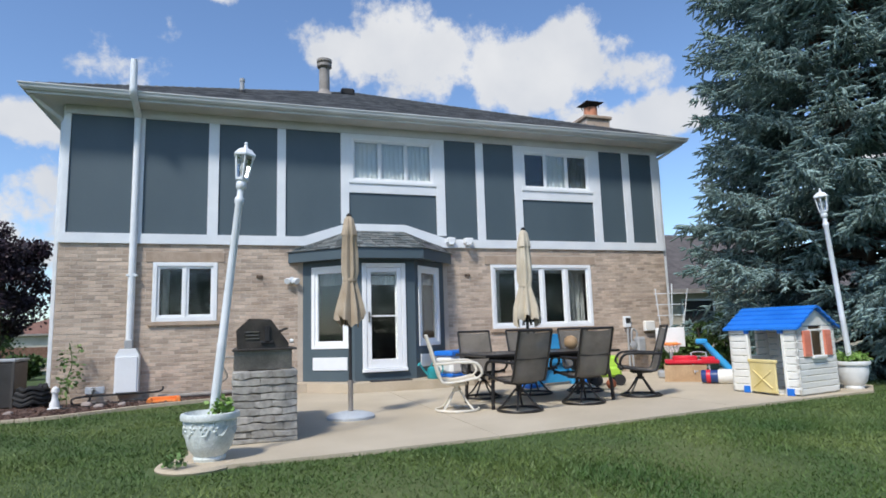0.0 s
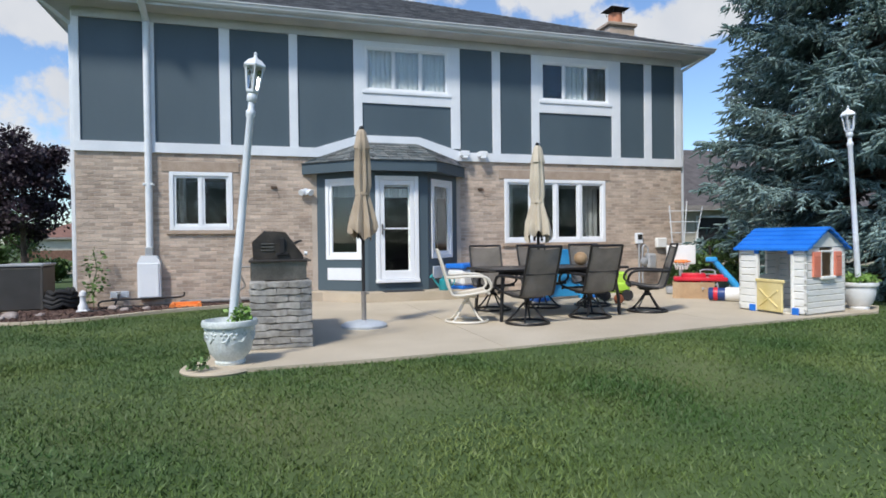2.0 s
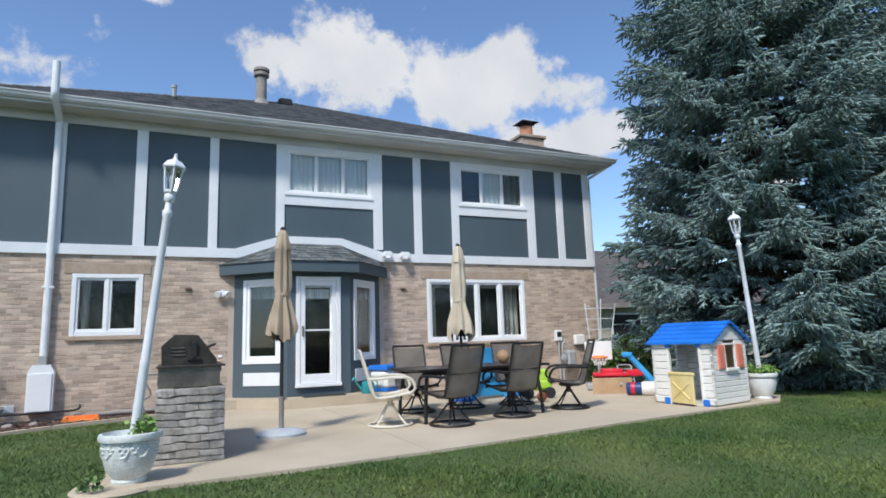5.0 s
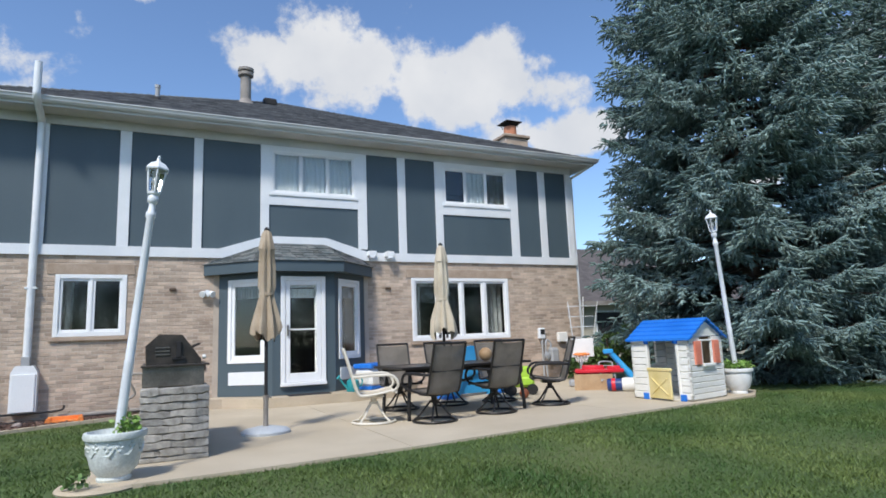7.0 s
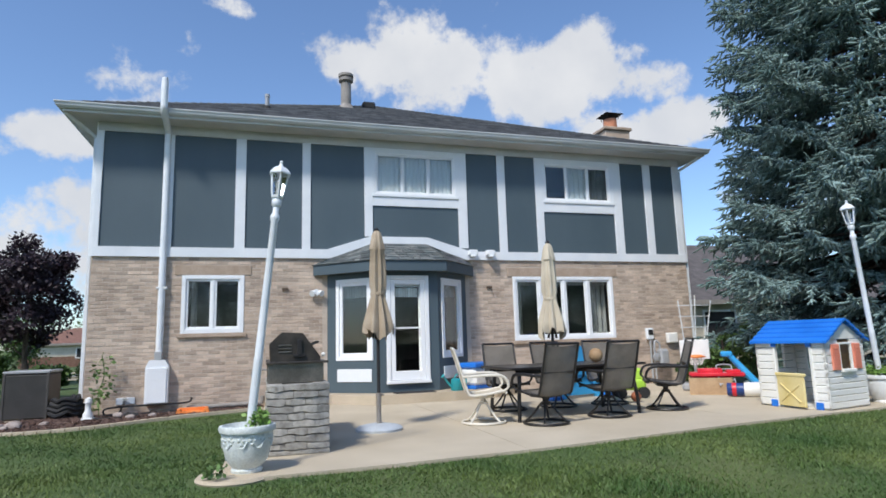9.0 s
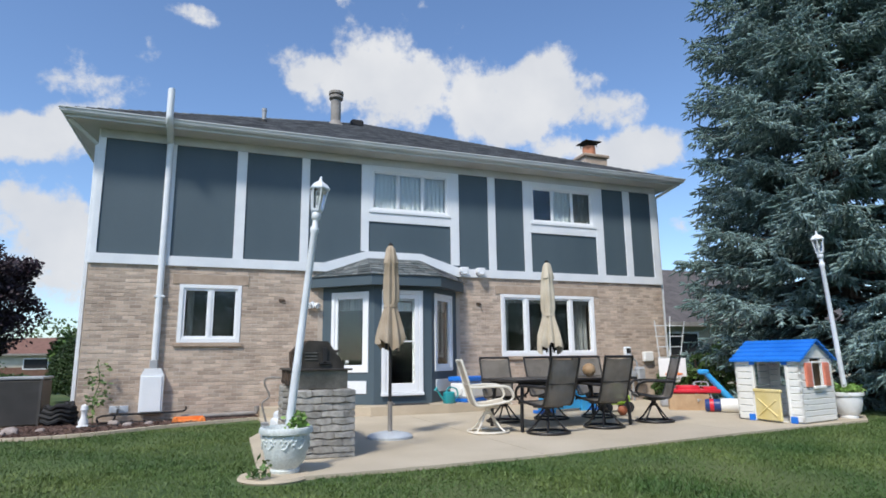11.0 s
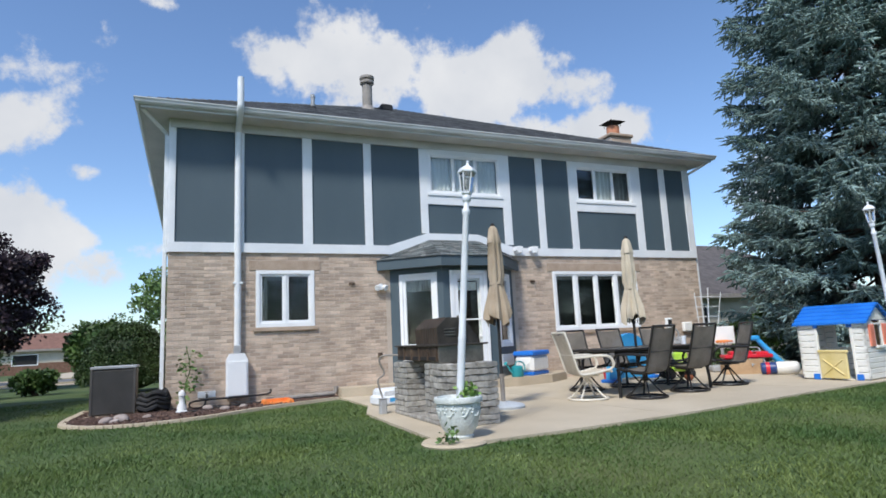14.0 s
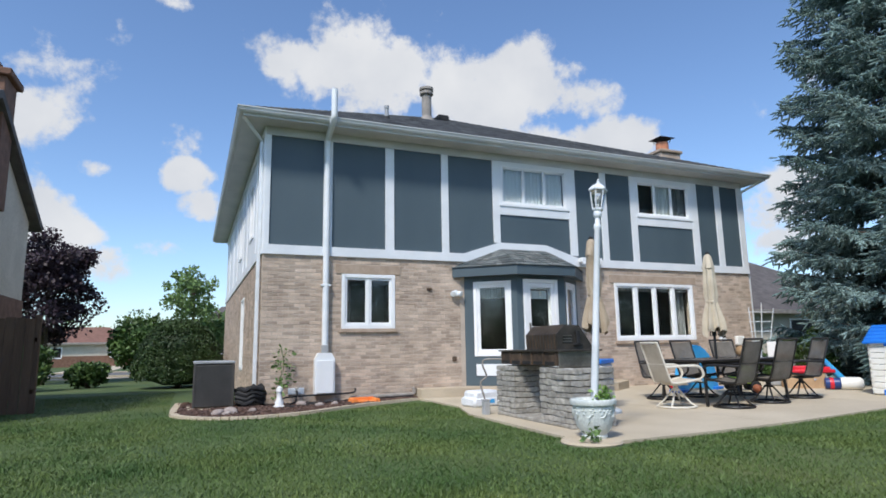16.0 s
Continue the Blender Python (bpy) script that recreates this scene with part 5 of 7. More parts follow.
def make_barbecue():
    rng = random.Random(11)
    b = thing("barbecue_island", "two stacked grey concrete block piers for a barbecue", "barbecue base")
    part("footing", Geo().rbox((3.055, -5.49, 0.0), (3.705, -3.575, 0.05), 0.01), "block", b)
    block_stack(b, 3.06, 3.70, -5.50, -4.78, 9, 0.05, 0.0735, rng)
    block_stack(b, 3.06, 3.70, -4.13, -3.57, 9, 0.05, 0.0735, rng)
    for y0, y1 in ((-5.36, -4.92), (-3.99, -3.71)):
        part("core", Geo().box((3.2, y0, 0.05), (3.56, y1, 0.70)), "block", b)
    g = thing("barbecue_grill", "sooty steel barbecue with a ribbed hood on the blocks", "barbecue", pose(3.38, -4.68, 0.712))
    # box with open vents below, lying along y
    body = Geo().rbox((-0.30, -0.55, 0.02), (0.26, 0.98, 0.20), 0.008)
    part("firebox", body, "grill_rust", g)
    part("side_panel", Geo().rbox((-0.31, -0.565, 0.0), (0.28, -0.55, 0.215), 0.004), "steel", g, "bare weathered steel end panel")
    for k in range(5):
        y = -0.45 + k * 0.29
        part("vent", Geo().rbox((-0.308, y, 0.03), (-0.29, y + 0.22, 0.075), 0.003), "black", g)
        part("stud", Geo().rbox((-0.315, y - 0.045, 0.02), (-0.295, y - 0.015, 0.20), 0.003), "grill_rust", g)
    part("shelf", Geo().rbox((-0.33, -0.60, 0.20), (0.33, 1.0, 0.222), 0.006), "grill_black", g)
    prof = [(-0.28, 0.222), (-0.29, 0.42), (-0.16, 0.54), (0.06, 0.53), (0.25, 0.27), (0.25, 0.222)]
    part("hood", Geo().prism(prof, -0.50, 0.26, "y"), "grill_black", g, "dark domed hood")
    for k in range(10):
        y = -0.46 + k * 0.075
        part("rib", Geo().prism([(-0.286, 0.235), (-0.295, 0.42), (-0.163, 0.544), (-0.14, 0.53), (-0.28, 0.41), (-0.27, 0.235)], y, y + 0.02, "y"), "grill_rust", g)
    for k in range(3):
        part("louvre", Geo().rbox((-0.20, -0.512, 0.32 + 0.035 * k), (-0.06, -0.50, 0.335 + 0.035 * k), 0.002), "steel", g)
    part("bracket", Geo().rbox((0.0, -0.53, 0.28), (0.05, -0.50, 0.46), 0.004).rbox((-0.04, -0.53, 0.27), (0.09, -0.50, 0.30), 0.004), "black", g)
    part("handle", Geo().tube([(0.17, -0.3, 0.40), (0.24, -0.3, 0.43), (0.24, 0.12, 0.43), (0.17, 0.12, 0.40)], 0.012, 8), "black", g)
    part("knob", Geo().lathe([(0.02, 0), (0.024, 0.02), (0.018, 0.035)], 12, pose(0.26, -0.52, 0.29, 0, 90, 0)), "white_plastic", g, "small pale knob", smooth=True)
    tagged(part("gas_hose", Geo().tube(bez([(3.12, -3.75, 0.80), (2.92, -3.52, 0.80), (2.88, -3.48, 0.72), (2.95, -3.46, 0.55), (2.86, -3.44, 0.45), (2.92, -3.45, 0.2), (2.90, -3.5, 0.02)], 5), 0.014, 8), "vent", smooth=True), "thin tan pipe bent down to the ground", "pipe")
    bag = thing("white_bag", "white printed bag lying on the patio", "bag", pose(3.42, -2.35, 0.0, 0, 0, 12))
    part("sack", Geo().rbox((-0.32, -0.2, 0.0), (0.32, 0.2, 0.16), 0.06).rbox((-0.28, -0.18, 0.10), (0.24, 0.17, 0.26), 0.06), "paper", bag, smooth=True)
    part("print", Geo().rbox((-0.16, -0.204, 0.06), (0.10, -0.2, 0.12), 0.001), "sky_plastic", bag, "blue printed bars")
    box = thing("junction_box", "small grey box on the ground at the blocks", "box", pose(2.90, -3.52, 0.0))
    part("case", Geo().rbox((-0.05, -0.05, -0.02), (0.05, 0.05, 0.2), 0.015), "grey_plastic", box)
    part("lid", Geo().rbox((-0.055, -0.055, 0.2), (0.055, 0.055, 0.215), 0.004), "grey_plastic", box)


make_barbecue()


# ---------------- toys and loose things ----------------
def make_playhouse():
    """Local x along the door side, local -y the gable that faces the lawn on the right."""
    h = thing("playhouse", "cream plastic playhouse with a blue roof and coral shutters", "playhouse", pose(*PH))
    A, B, EV, PK = 1.05, 0.96, 0.97, 1.22   # door side, gable side, eave, peak

    def planks(a0, a1, z0, z1, f, n):
        for k in range(n):
            u, w = z0 + (z1 - z0) * k / n, z0 + (z1 - z0) * (k + 1) / n - 0.008
            g = Geo()
            f(g, a0, a1, u, w)
            part("plank", g, "cream_plastic", h)
    t = 0.045
    # door side lies in the plane y=0, x from 0 to A; its outside is -y
    door0, door1 = 0.32, 0.82

    def front(g, a0, a1, u, w):
        g.rbox((a0, 0.0, u), (a1, t, w), 0.008)
    planks(0.0, door0 - 0.04, 0.02, EV, front, 9)
    planks(door1 + 0.04, A, 0.02, EV, front, 9)
    part("post", Geo().rbox((door0 - 0.05, -0.012, 0.0), (door0, t + 0.01, EV), 0.012), "cream_plastic", h)
    part("post", Geo().rbox((door1, -0.012, 0.0), (door1 + 0.05, t + 0.01, EV), 0.012), "cream_plastic", h)
    door = part("door", Geo().rbox((door0 + 0.01, -0.04, 0.03), (door1 - 0.01, 0.0, 0.46), 0.012), "yellow_plastic", h, "faded yellow half door")
    part("cross", Geo().tube([(door0 + 0.08, -0.042, 0.10), (door1 - 0.08, -0.042, 0.34)], 0.014, 6).tube([(door0 + 0.08, -0.042, 0.34), (door1 - 0.08, -0.042, 0.10)], 0.014, 6), "yellow_plastic", door)
    part("top_rail", Geo().rbox((door0 - 0.01, -0.05, 0.45), (door1 + 0.01, 0.01, 0.50), 0.015), "yellow_plastic", door)
    door.matrix_local = pose(door0, 0, 0, 0, 0, -14) @ pose(-door0, 0, 0)   # ajar
    for x0 in (door0 - 0.13, door1 + 0.03):
        part("block", Geo().rbox((x0, -0.03, 0.0), (x0 + 0.10, 0.0, 0.10), 0.01), "blue_plastic", h)
        part("bracket", Geo().rbox((x0 + (0.08 if x0 < door0 else -0.06), -0.03, EV - 0.10), (x0 + (0.16 if x0 < door0 else 0.02), 0.0, EV), 0.01), "blue_plastic", h)
    # gable side: plane x=A, y from 0 to B, outside +x ; the same at x=0
    w0, w1, wz0, wz1 = 0.35, 0.61, 0.55, 0.89

    def gable(x0, x1):
        planks(0.0, B, 0.02, wz0 - 0.02, lambda g, a, b, u, w: g.rbox((x0, a, u), (x1, b, w), 0.008), 6)
        planks(0.0, w0 - 0.03, wz0 - 0.02, EV, lambda g, a, b, u, w: g.rbox((x0, a, u), (x1, b, w), 0.008), 4)
        planks(w1 + 0.03, B, wz0 - 0.02, EV, lambda g, a, b, u, w: g.rbox((x0, a, u), (x1, b, w), 0.008), 4)
        part("gable", Geo().prism([(0.0, EV), (B, EV), (B / 2 + 0.05, PK - 0.03), (B / 2 - 0.05, PK - 0.03)], x0, x1, "x"), "cream_plastic", h)
    gable(A - t, A)
    gable(0.0, t)
    part("window_frame", Geo().rbox((A - 0.01, w0 - 0.04, wz0 - 0.05), (A + 0.05, w1 + 0.04, wz0), 0.012).rbox((A - 0.02, w0 - 0.03, wz0), (A + 0.015, w0, wz1), 0.006).rbox((A - 0.02, w1, wz0), (A + 0.015, w1 + 0.03, wz1), 0.006).rbox((A - 0.02, w0 - 0.03, wz1), (A + 0.015, w1 + 0.03, wz1 + 0.03), 0.006), "cream_plastic", h)
    for a in (w0 - 0.22, w1 + 0.04):
        sh = part("shutter", Geo().rbox((A, a, wz0 - 0.01), (A + 0.025, a + 0.18, wz1 + 0.01), 0.008), "coral_plastic", h, "coral plastic shutter")
        for k in range(6):
            part("slat", Geo().rbox((A + 0.025, a + 0.03, wz0 + 0.025 + k * 0.05), (A + 0.031, a + 0.15, wz0 + 0.055 + k * 0.05), 0.003), "coral_plastic", sh)
    for a0, a1, b0, b1, n in ((0.0, A, 0.02, 0.50, 5), (0.0, 0.22, 0.50, EV, 5), (0.56, A, 0.50, EV, 5)):
        planks(a0, a1, b0, b1, lambda g, a, b, u, w: g.rbox((a, B - t, u), (b, B, w), 0.008), n)
    part("inner_panel", Geo().rbox((0.60, B - t - 0.05, 0.45), (0.98, B - t - 0.004, EV - 0.02), 0.01), "card", h, "brown panel inside the playhouse")
    part("window_frame", Geo().rbox((0.20, B - t - 0.02, 0.47), (0.58, B - t, 0.51), 0.008).rbox((0.20, B - t - 0.02, 0.51), (0.24, B - t, EV), 0.008).rbox((0.54, B - t - 0.02, 0.51), (0.58, B - t, EV), 0.008), "cream_plastic", h)
        # roof: stepped blue tiles, two slopes with ridge along x
    for s in (0, 1):
        g = Geo()
        for k in range(5):
            a, b = k / 5, (k + 1.08) / 5
            def at(u, lift):
                y = (-0.06 + (B / 2 + 0.06) * u)
                z = EV - 0.05 + (PK + 0.03 - EV + 0.05) * u + lift
                return (y if s == 0 else B - y, z)
            p = [at(a, 0.0), at(a, 0.035), at(min(b, 1.0), 0.012), at(min(b, 1.0), -0.02)]
            g.prism(p, -0.05, A + 0.06, "x")
        part("roof_slope", g, "blue_plastic", h, "blue plastic tiled roof slope")
    part("floor", Geo().box((t, t, 0.0), (A - t, B - t, 0.015)), "cream_plastic", h)


# the door side faces the house's left end, the gable faces the lawn
PH = (10.31, -4.42, 0.0, 0, 0, -79)
make_playhouse()


def make_toys():
    # storage cooler and watering can on the step
    c = thing("cooler", "white cooler with a blue lid on the step", "cooler", pose(7.10, -0.66, STEP_Z, 0, 0, 30))
    part("body", Geo().rbox((-0.36, -0.22, 0.07), (0.36, 0.22, 0.40), 0.05), "white_plastic", c)
    part("lid", Geo().rbox((-0.38, -0.24, 0.40), (0.38, 0.24, 0.50), 0.035), "blue_plastic", c, "blue lid")
    part("base", Geo().rbox((-0.35, -0.21, 0.0), (0.35, 0.21, 0.07), 0.02), "blue_plastic", c, "blue base band")
    part("handle", Geo().tube(bez([(-0.37, -0.12, 0.28), (-0.43, -0.10, 0.22), (-0.43, 0.10, 0.22), (-0.37, 0.12, 0.28)], 4), 0.012, 6), "white_plastic", c)
    w = thing("watering_can", "turquoise plastic watering can on the step", "watering can", pose(6.55, -0.98, STEP_Z, 0, 0, 10))
    part("body", Geo().lathe([(0.11, 0.0), (0.125, 0.02), (0.115, 0.2), (0.09, 0.22), (0.06, 0.225)], 20), "teal_plastic", w, smooth=True)
    part("spout", Geo().tube([(-0.1, 0, 0.06), (-0.2, 0, 0.16), (-0.27, 0, 0.26)], [0.03, 0.02, 0.018], 10).lathe([(0.018, 0), (0.045, 0.04)], 12, pose(-0.27, 0, 0.26, 0, -50, 0)), "teal_plastic", w, smooth=True)
    part("handle", Geo().tube(bez([(0.1, 0, 0.06), (0.2, 0, 0.14), (0.16, 0, 0.27), (0.0, 0, 0.30), (-0.06, 0, 0.22)], 4), 0.014, 8), "teal_plastic", w, smooth=True)
    # play things behind the table
    k = thing("toy_slide", "sky blue plastic play slide behind the table", "toy", pose(8.62, -1.95, 0, 0, 0, 12))
    g = Geo()
    arc = [(0.72 * math.cos(a), 0.94 * math.sin(a)) for a in [math.pi * i / 14 for i in range(15)]]
    inner = [(0.36 * math.cos(a), 0.42 * math.sin(a)) for a in [math.pi * i / 14 for i in range(15)]]
    g.prism(arc + inner[::-1], -0.05, 0.05)
    part("arch", g, "sky_plastic", k)
    part("panel", Geo().rbox((-0.40, 0.0, 0.05), (0.40, 0.04, 0.42), 0.02), "sky_plastic", k)
    for x in (-0.76, 0.50):
        part("foot", Geo().rbox((x, -0.15, 0.0), (x + 0.26, 0.15, 0.06), 0.02), "blue_plastic", k)
    k = thing("ride_on_toy", "lime green and black ride-on toy", "toy", pose(9.35, -2.45, 0, 0, 0, -20))
    part("body", Geo().rbox((-0.26, -0.12, 0.14), (0.26, 0.12, 0.34), 0.06).rbox((-0.05, -0.09, 0.3), (0.22, 0.09, 0.52), 0.05), "green_plastic", k)
    for x in (-0.2, 0.2):
        for y in (-0.15, 0.15):
            part("wheel", Geo().lathe([(0.05, -0.03), (0.10, -0.025), (0.10, 0.025), (0.05, 0.03)], 16, pose(x, y, 0.10, 90, 0, 0)), "black", k, smooth=True)
    part("seat", Geo().rbox((-0.25, -0.1, 0.34), (-0.05, 0.1, 0.38), 0.02), "navy_plastic", k)
    k = thing("toy_bucket", "red toy bucket on the patio", "toy", pose(8.35, -1.6, 0))
    part("bucket", Geo().lathe([(0.10, 0.0), (0.13, 0.22), (0.14, 0.23), (0.12, 0.22), (0.09, 0.02)], 18), "red_plastic", k, smooth=True)
    part("handle", Geo().tube(bez([(-0.13, 0, 0.22), (-0.1, 0.02, 0.33), (0.1, 0.02, 0.33), (0.13, 0, 0.22)], 4), 0.006, 6), "white_plastic", k)
    b = part("ball", Geo().lathe([(0.105 * math.sin(math.pi * i / 12) + 1e-4, 0.105 - 0.105 * math.cos(math.pi * i / 12)) for i in range(13)], 20, pose(7.92, -3.75, 0.718)), "ball", smooth=True)
    tagged(b, "tan ball on the table", "ball")
    b = part("ball", Geo().lathe([(0.085 * math.sin(math.pi * i / 12) + 1e-4, 0.085 - 0.085 * math.cos(math.pi * i / 12)) for i in range(13)], 20, pose(9.05, -3.05, 0.0)), "rust_ball", smooth=True)
    tagged(b, "orange-brown rubber ball on the patio", "ball")
    k = thing("drinks_cup", "clear plastic tumbler on the table", "cup", pose(8.12, -3.95, 0.718))
    part("cup", Geo().lathe([(0.035, 0), (0.045, 0.14), (0.042, 0.14), (0.033, 0.01)], 14), "paper", k, smooth=True)
    # basketball hoop, box with red toys, ladder, slide
    h = thing("basketball_hoop", "child's basketball hoop with a white backboard", "toy hoop", pose(11.20, -1.95, 0, 0, 0, -35))
    part("post", Geo().tube([(0, 0.05, 0.0), (0, 0.05, 0.75)], 0.035, 10), "grey_plastic", h, smooth=True)
    part("base", Geo().rbox((-0.28, -0.15, 0.0), (0.28, 0.25, 0.14), 0.05), "grey_plastic", h)
    part("backboard", Geo().rbox((-0.27, -0.02, 0.60), (0.27, 0.02, 0.98), 0.03), "white_plastic", h)
    ring = [(0.16 * math.cos(a), -0.20 + 0.16 * math.sin(a), 0.66) for a in [2 * math.pi * i / 20 for i in range(20)]]
    rim = part("rim", Geo().tube([*ring, ring[0]], 0.016, 6).rbox((-0.12, -0.06, 0.62), (0.12, -0.01, 0.69), 0.01), "orange_plastic", h, "orange rim")
    net = Geo()
    for i in range(12):
        a = 2 * math.pi * i / 12
        for s in (-1, 1):
            net.tube([(0.155 * math.cos(a), -0.20 + 0.155 * math.sin(a), 0.65), (0.10 * math.cos(a + s * 0.26), -0.20 + 0.10 * math.sin(a + s * 0.26), 0.50)], 0.005, 4)
    part("net", net, "white_plastic", rim)
    c = thing("cardboard_box", "brown cardboard box full of red toys", "box", pose(10.95, -2.60, 0, 0, 0, -38))
    part("carton", Geo().box((-0.36, -0.25, 0.0), (0.36, -0.24, 0.30)).box((-0.36, 0.24, 0.0), (0.36, 0.25, 0.30)).box((-0.36, -0.24, 0.0), (-0.35, 0.24, 0.30)).box((0.35, -0.24, 0.0), (0.36, 0.24, 0.30)).box((-0.35, -0.24, 0.0), (0.35, 0.24, 0.012)), "card", c)
    r = thing("toy_wagon", "red plastic toy car lying in the box", "toy", pose(10.99, -2.58, 0.014, 0, 0, -36))
    part("shell", Geo().rbox((-0.33, -0.2, 0.02), (0.33, 0.2, 0.32), 0.06).rbox((-0.36, -0.24, 0.30), (0.56, 0.24, 0.37), 0.03).rbox((-0.22, -0.17, 0.35), (0.20, 0.17, 0.44), 0.04).rbox((0.26, -0.15, 0.35), (0.50, 0.15, 0.42), 0.03), "red_plastic", r, smooth=True)
    part("trim", Geo().tube([(-0.3, -0.21, 0.34), (0.3, -0.21, 0.34)], 0.018, 6), "red_plastic", r)
    l = thing("toy_ladder", "grey plastic toy ladder leaning on the red toy", "toy", pose(11.02, -2.98, 0.16, -38, 0, -30))
    part("rail", Geo().tube(bez([(-0.13, 0, 0.0), (-0.13, 0, 0.36), (-0.10, 0, 0.45), (0.10, 0, 0.45), (0.13, 0, 0.36), (0.13, 0, 0.0)], 4), 0.014, 8), "grey_plastic", l, smooth=True)
    for i in range(5):
        part("rung", Geo().tube([(-0.13, 0, 0.04 + 0.08 * i), (0.13, 0, 0.04 + 0.08 * i)], 0.011, 6), "grey_plastic", l)
    s = thing("blue_slide", "sky blue plastic slide arm leaning up", "toy", pose(11.42, -2.85, 0.0, 0, 0, -35))
    part("beam", Geo().tube([(0.28, 0, 0.14), (-0.02, 0.0, 0.52), (-0.16, 0, 0.70)], [0.075, 0.06, 0.05], 10).rbox((-0.30, -0.06, 0.66), (-0.10, 0.06, 0.76), 0.025), "sky_plastic", s, smooth=True)
    part("foot", Geo().rbox((0.14, -0.12, 0.0), (0.42, 0.12, 0.16), 0.05), "sky_plastic", s)
    d = thing("toy_drum", "navy and white plastic play tube on the patio", "toy", pose(11.02, -3.42, 0.125, 0, 90, -45))
    part("tube", Geo().lathe([(0.10, -0.32), (0.11, -0.30), (0.11, -0.06), (0.10, -0.05)], 18), "navy_plastic", d, smooth=True)
    part("sleeve", Geo().lathe([(0.115, -0.05), (0.125, 0.0), (0.125, 0.30), (0.09, 0.34)], 18), "white_plastic", d, smooth=True)
    part("stripe", Geo().lathe([(0.113, -0.24), (0.115, -0.23), (0.115, -0.18), (0.113, -0.17)], 18), "red_plastic", d, smooth=True)
    # fan trellis at the wall's end
    t = thing("trellis", "white fan trellis standing at the end of the wall", "trellis", pose(12.48, -0.35, 0.0, 5, 0, 0))
    for i, dx in enumerate((-0.44, 0.02, 0.46)):
        part("upright", Geo().tube([(dx * 0.35, 0, 0.0), (dx, 0, 1.86 if i != 1 else 1.98)], 0.013, 6), "white_metal", t)
    for z in (1.0, 1.25, 1.5, 1.75):
        w2 = 0.45 * (0.35 + 0.65 * z / 1.86) + 0.03
        part("crossbar", Geo().tube([(-w2, 0, z), (w2, 0, z)], 0.011, 6), "white_metal", t)


make_toys()


# ---------------- the bed at the house corner ----------------
def make_bed():
    out = [(-1.35, 1.2), (-1.40, -0.6), (-1.25, -1.35), (-0.8, -1.8), (-0.2, -1.95), (0.6, -1.70), (1.5, -1.05), (2.4, -0.55), (3.0, -0.30)]
    inner = [(3.0, 0.0), (0.0, 0.0), (0.0, 1.2)]
    g = Geo()
    rng = random.Random(3)
    line = bez([(*p, 0) for p in out], 5)
    poly = [(p.x, p.y) for p in line] + inner
    g.prism(poly[::-1], -0.2, -0.005, "z")
    bed = part("mulch_bed", g, "mulch")
    tagged(bed, "dark mulch bed along the foot of the wall", "bed", kind="structure")
    g = Geo()
    for _ in range(2600):
        i = rng.randrange(len(line) - 1)
        p = line[i].lerp(line[i + 1], rng.random())
        q = Vector((p.x + (0.9 - p.x) * 0.0, 0.0, 0)) if p.x > 0 else Vector((0.0, max(p.y, 0.0), 0))
        c = p.lerp(q, rng.uniform(0.04, 0.98))
        a = rng.uniform(0, 360)
        s = rng.uniform(0.02, 0.055)
        g.box((-s, -s * 0.3, -0.006), (s, s * 0.3, 0.008), pose(c.x, c.y, rng.uniform(0.0, 0.015), rng.uniform(-20, 20), rng.uniform(-20, 20), a))
    tagged(part("mulch_chips", g, "mulch", fix=False), "loose brown bark chips on the bed", "mulch", kind="stuff")
    curb = thing("bed_edging", "pale curved concrete edging round the bed", "edging", kind="structure")
    for a, b in zip(line, line[1:]):
        d = (b - a).normalized()
        n = Vector((-d.y, d.x, 0)) * 0.07
        e = d * 0.004
        lo, hi = -0.1, 0.012
        v = [(*(a + e - n).xy, lo), (*(b - e - n).xy, lo), (*(b - e + n).xy, lo), (*(a + e + n).xy, lo), (*(a + e - n * 0.8).xy, hi), (*(b - e - n * 0.8).xy, hi), (*(b - e + n * 0.8).xy, hi), (*(a + e + n * 0.8).xy, hi)]
        part("edging_stone", Geo().put(v, [(0, 3, 2, 1), (4, 5, 6, 7), (0, 1, 5, 4), (1, 2, 6, 5), (2, 3, 7, 6), (3, 0, 4, 7)]), "step", curb)
    for x, y, s in ((-0.75, -1.45, 0.10), (-0.55, -1.35, 0.12), (-0.62, -1.52, 0.07), (0.95, -0.9, 0.08), (0.7, -0.55, 0.09), (1.25, -0.75, 0.07), (-0.2, -1.2, 0.07)):
        g = Geo()
        g.lathe([(s * math.sin(math.pi * i / 7) + 1e-4, -s * 0.55 * math.cos(math.pi * i / 7)) for i in range(8)], 9, pose(x, y, s * 0.35, rng.uniform(-15, 15), rng.uniform(-15, 15), rng.uniform(0, 90)), wave=0.12, folds=3)
        tagged(part("rock", g, "rock", smooth=True), "grey-pink rock lying on the mulch", "rock", "rocks in the bed")
    c = thing("air_conditioner", "grey-brown outdoor air conditioner with a slatted casing", "air conditioner", pose(-0.78, 0.05, -0.03))
    part("pad", Geo().rbox((-0.42, -0.42, -0.05), (0.42, 0.42, 0.04), 0.01), "step", c)
    part("casing", Geo().rbox((-0.33, -0.33, 0.04), (0.33, 0.33, 0.80), 0.03), "ac", c)
    part("top", Geo().rbox((-0.345, -0.345, 0.80), (0.345, 0.345, 0.845), 0.025), "grey_plastic", c, "pale grey top cover")
    for i in range(22):
        z = 0.08 + i * 0.032
        part("slat", Geo().box((-0.30, -0.338, z), (0.30, -0.328, z + 0.012)), "ac", c)
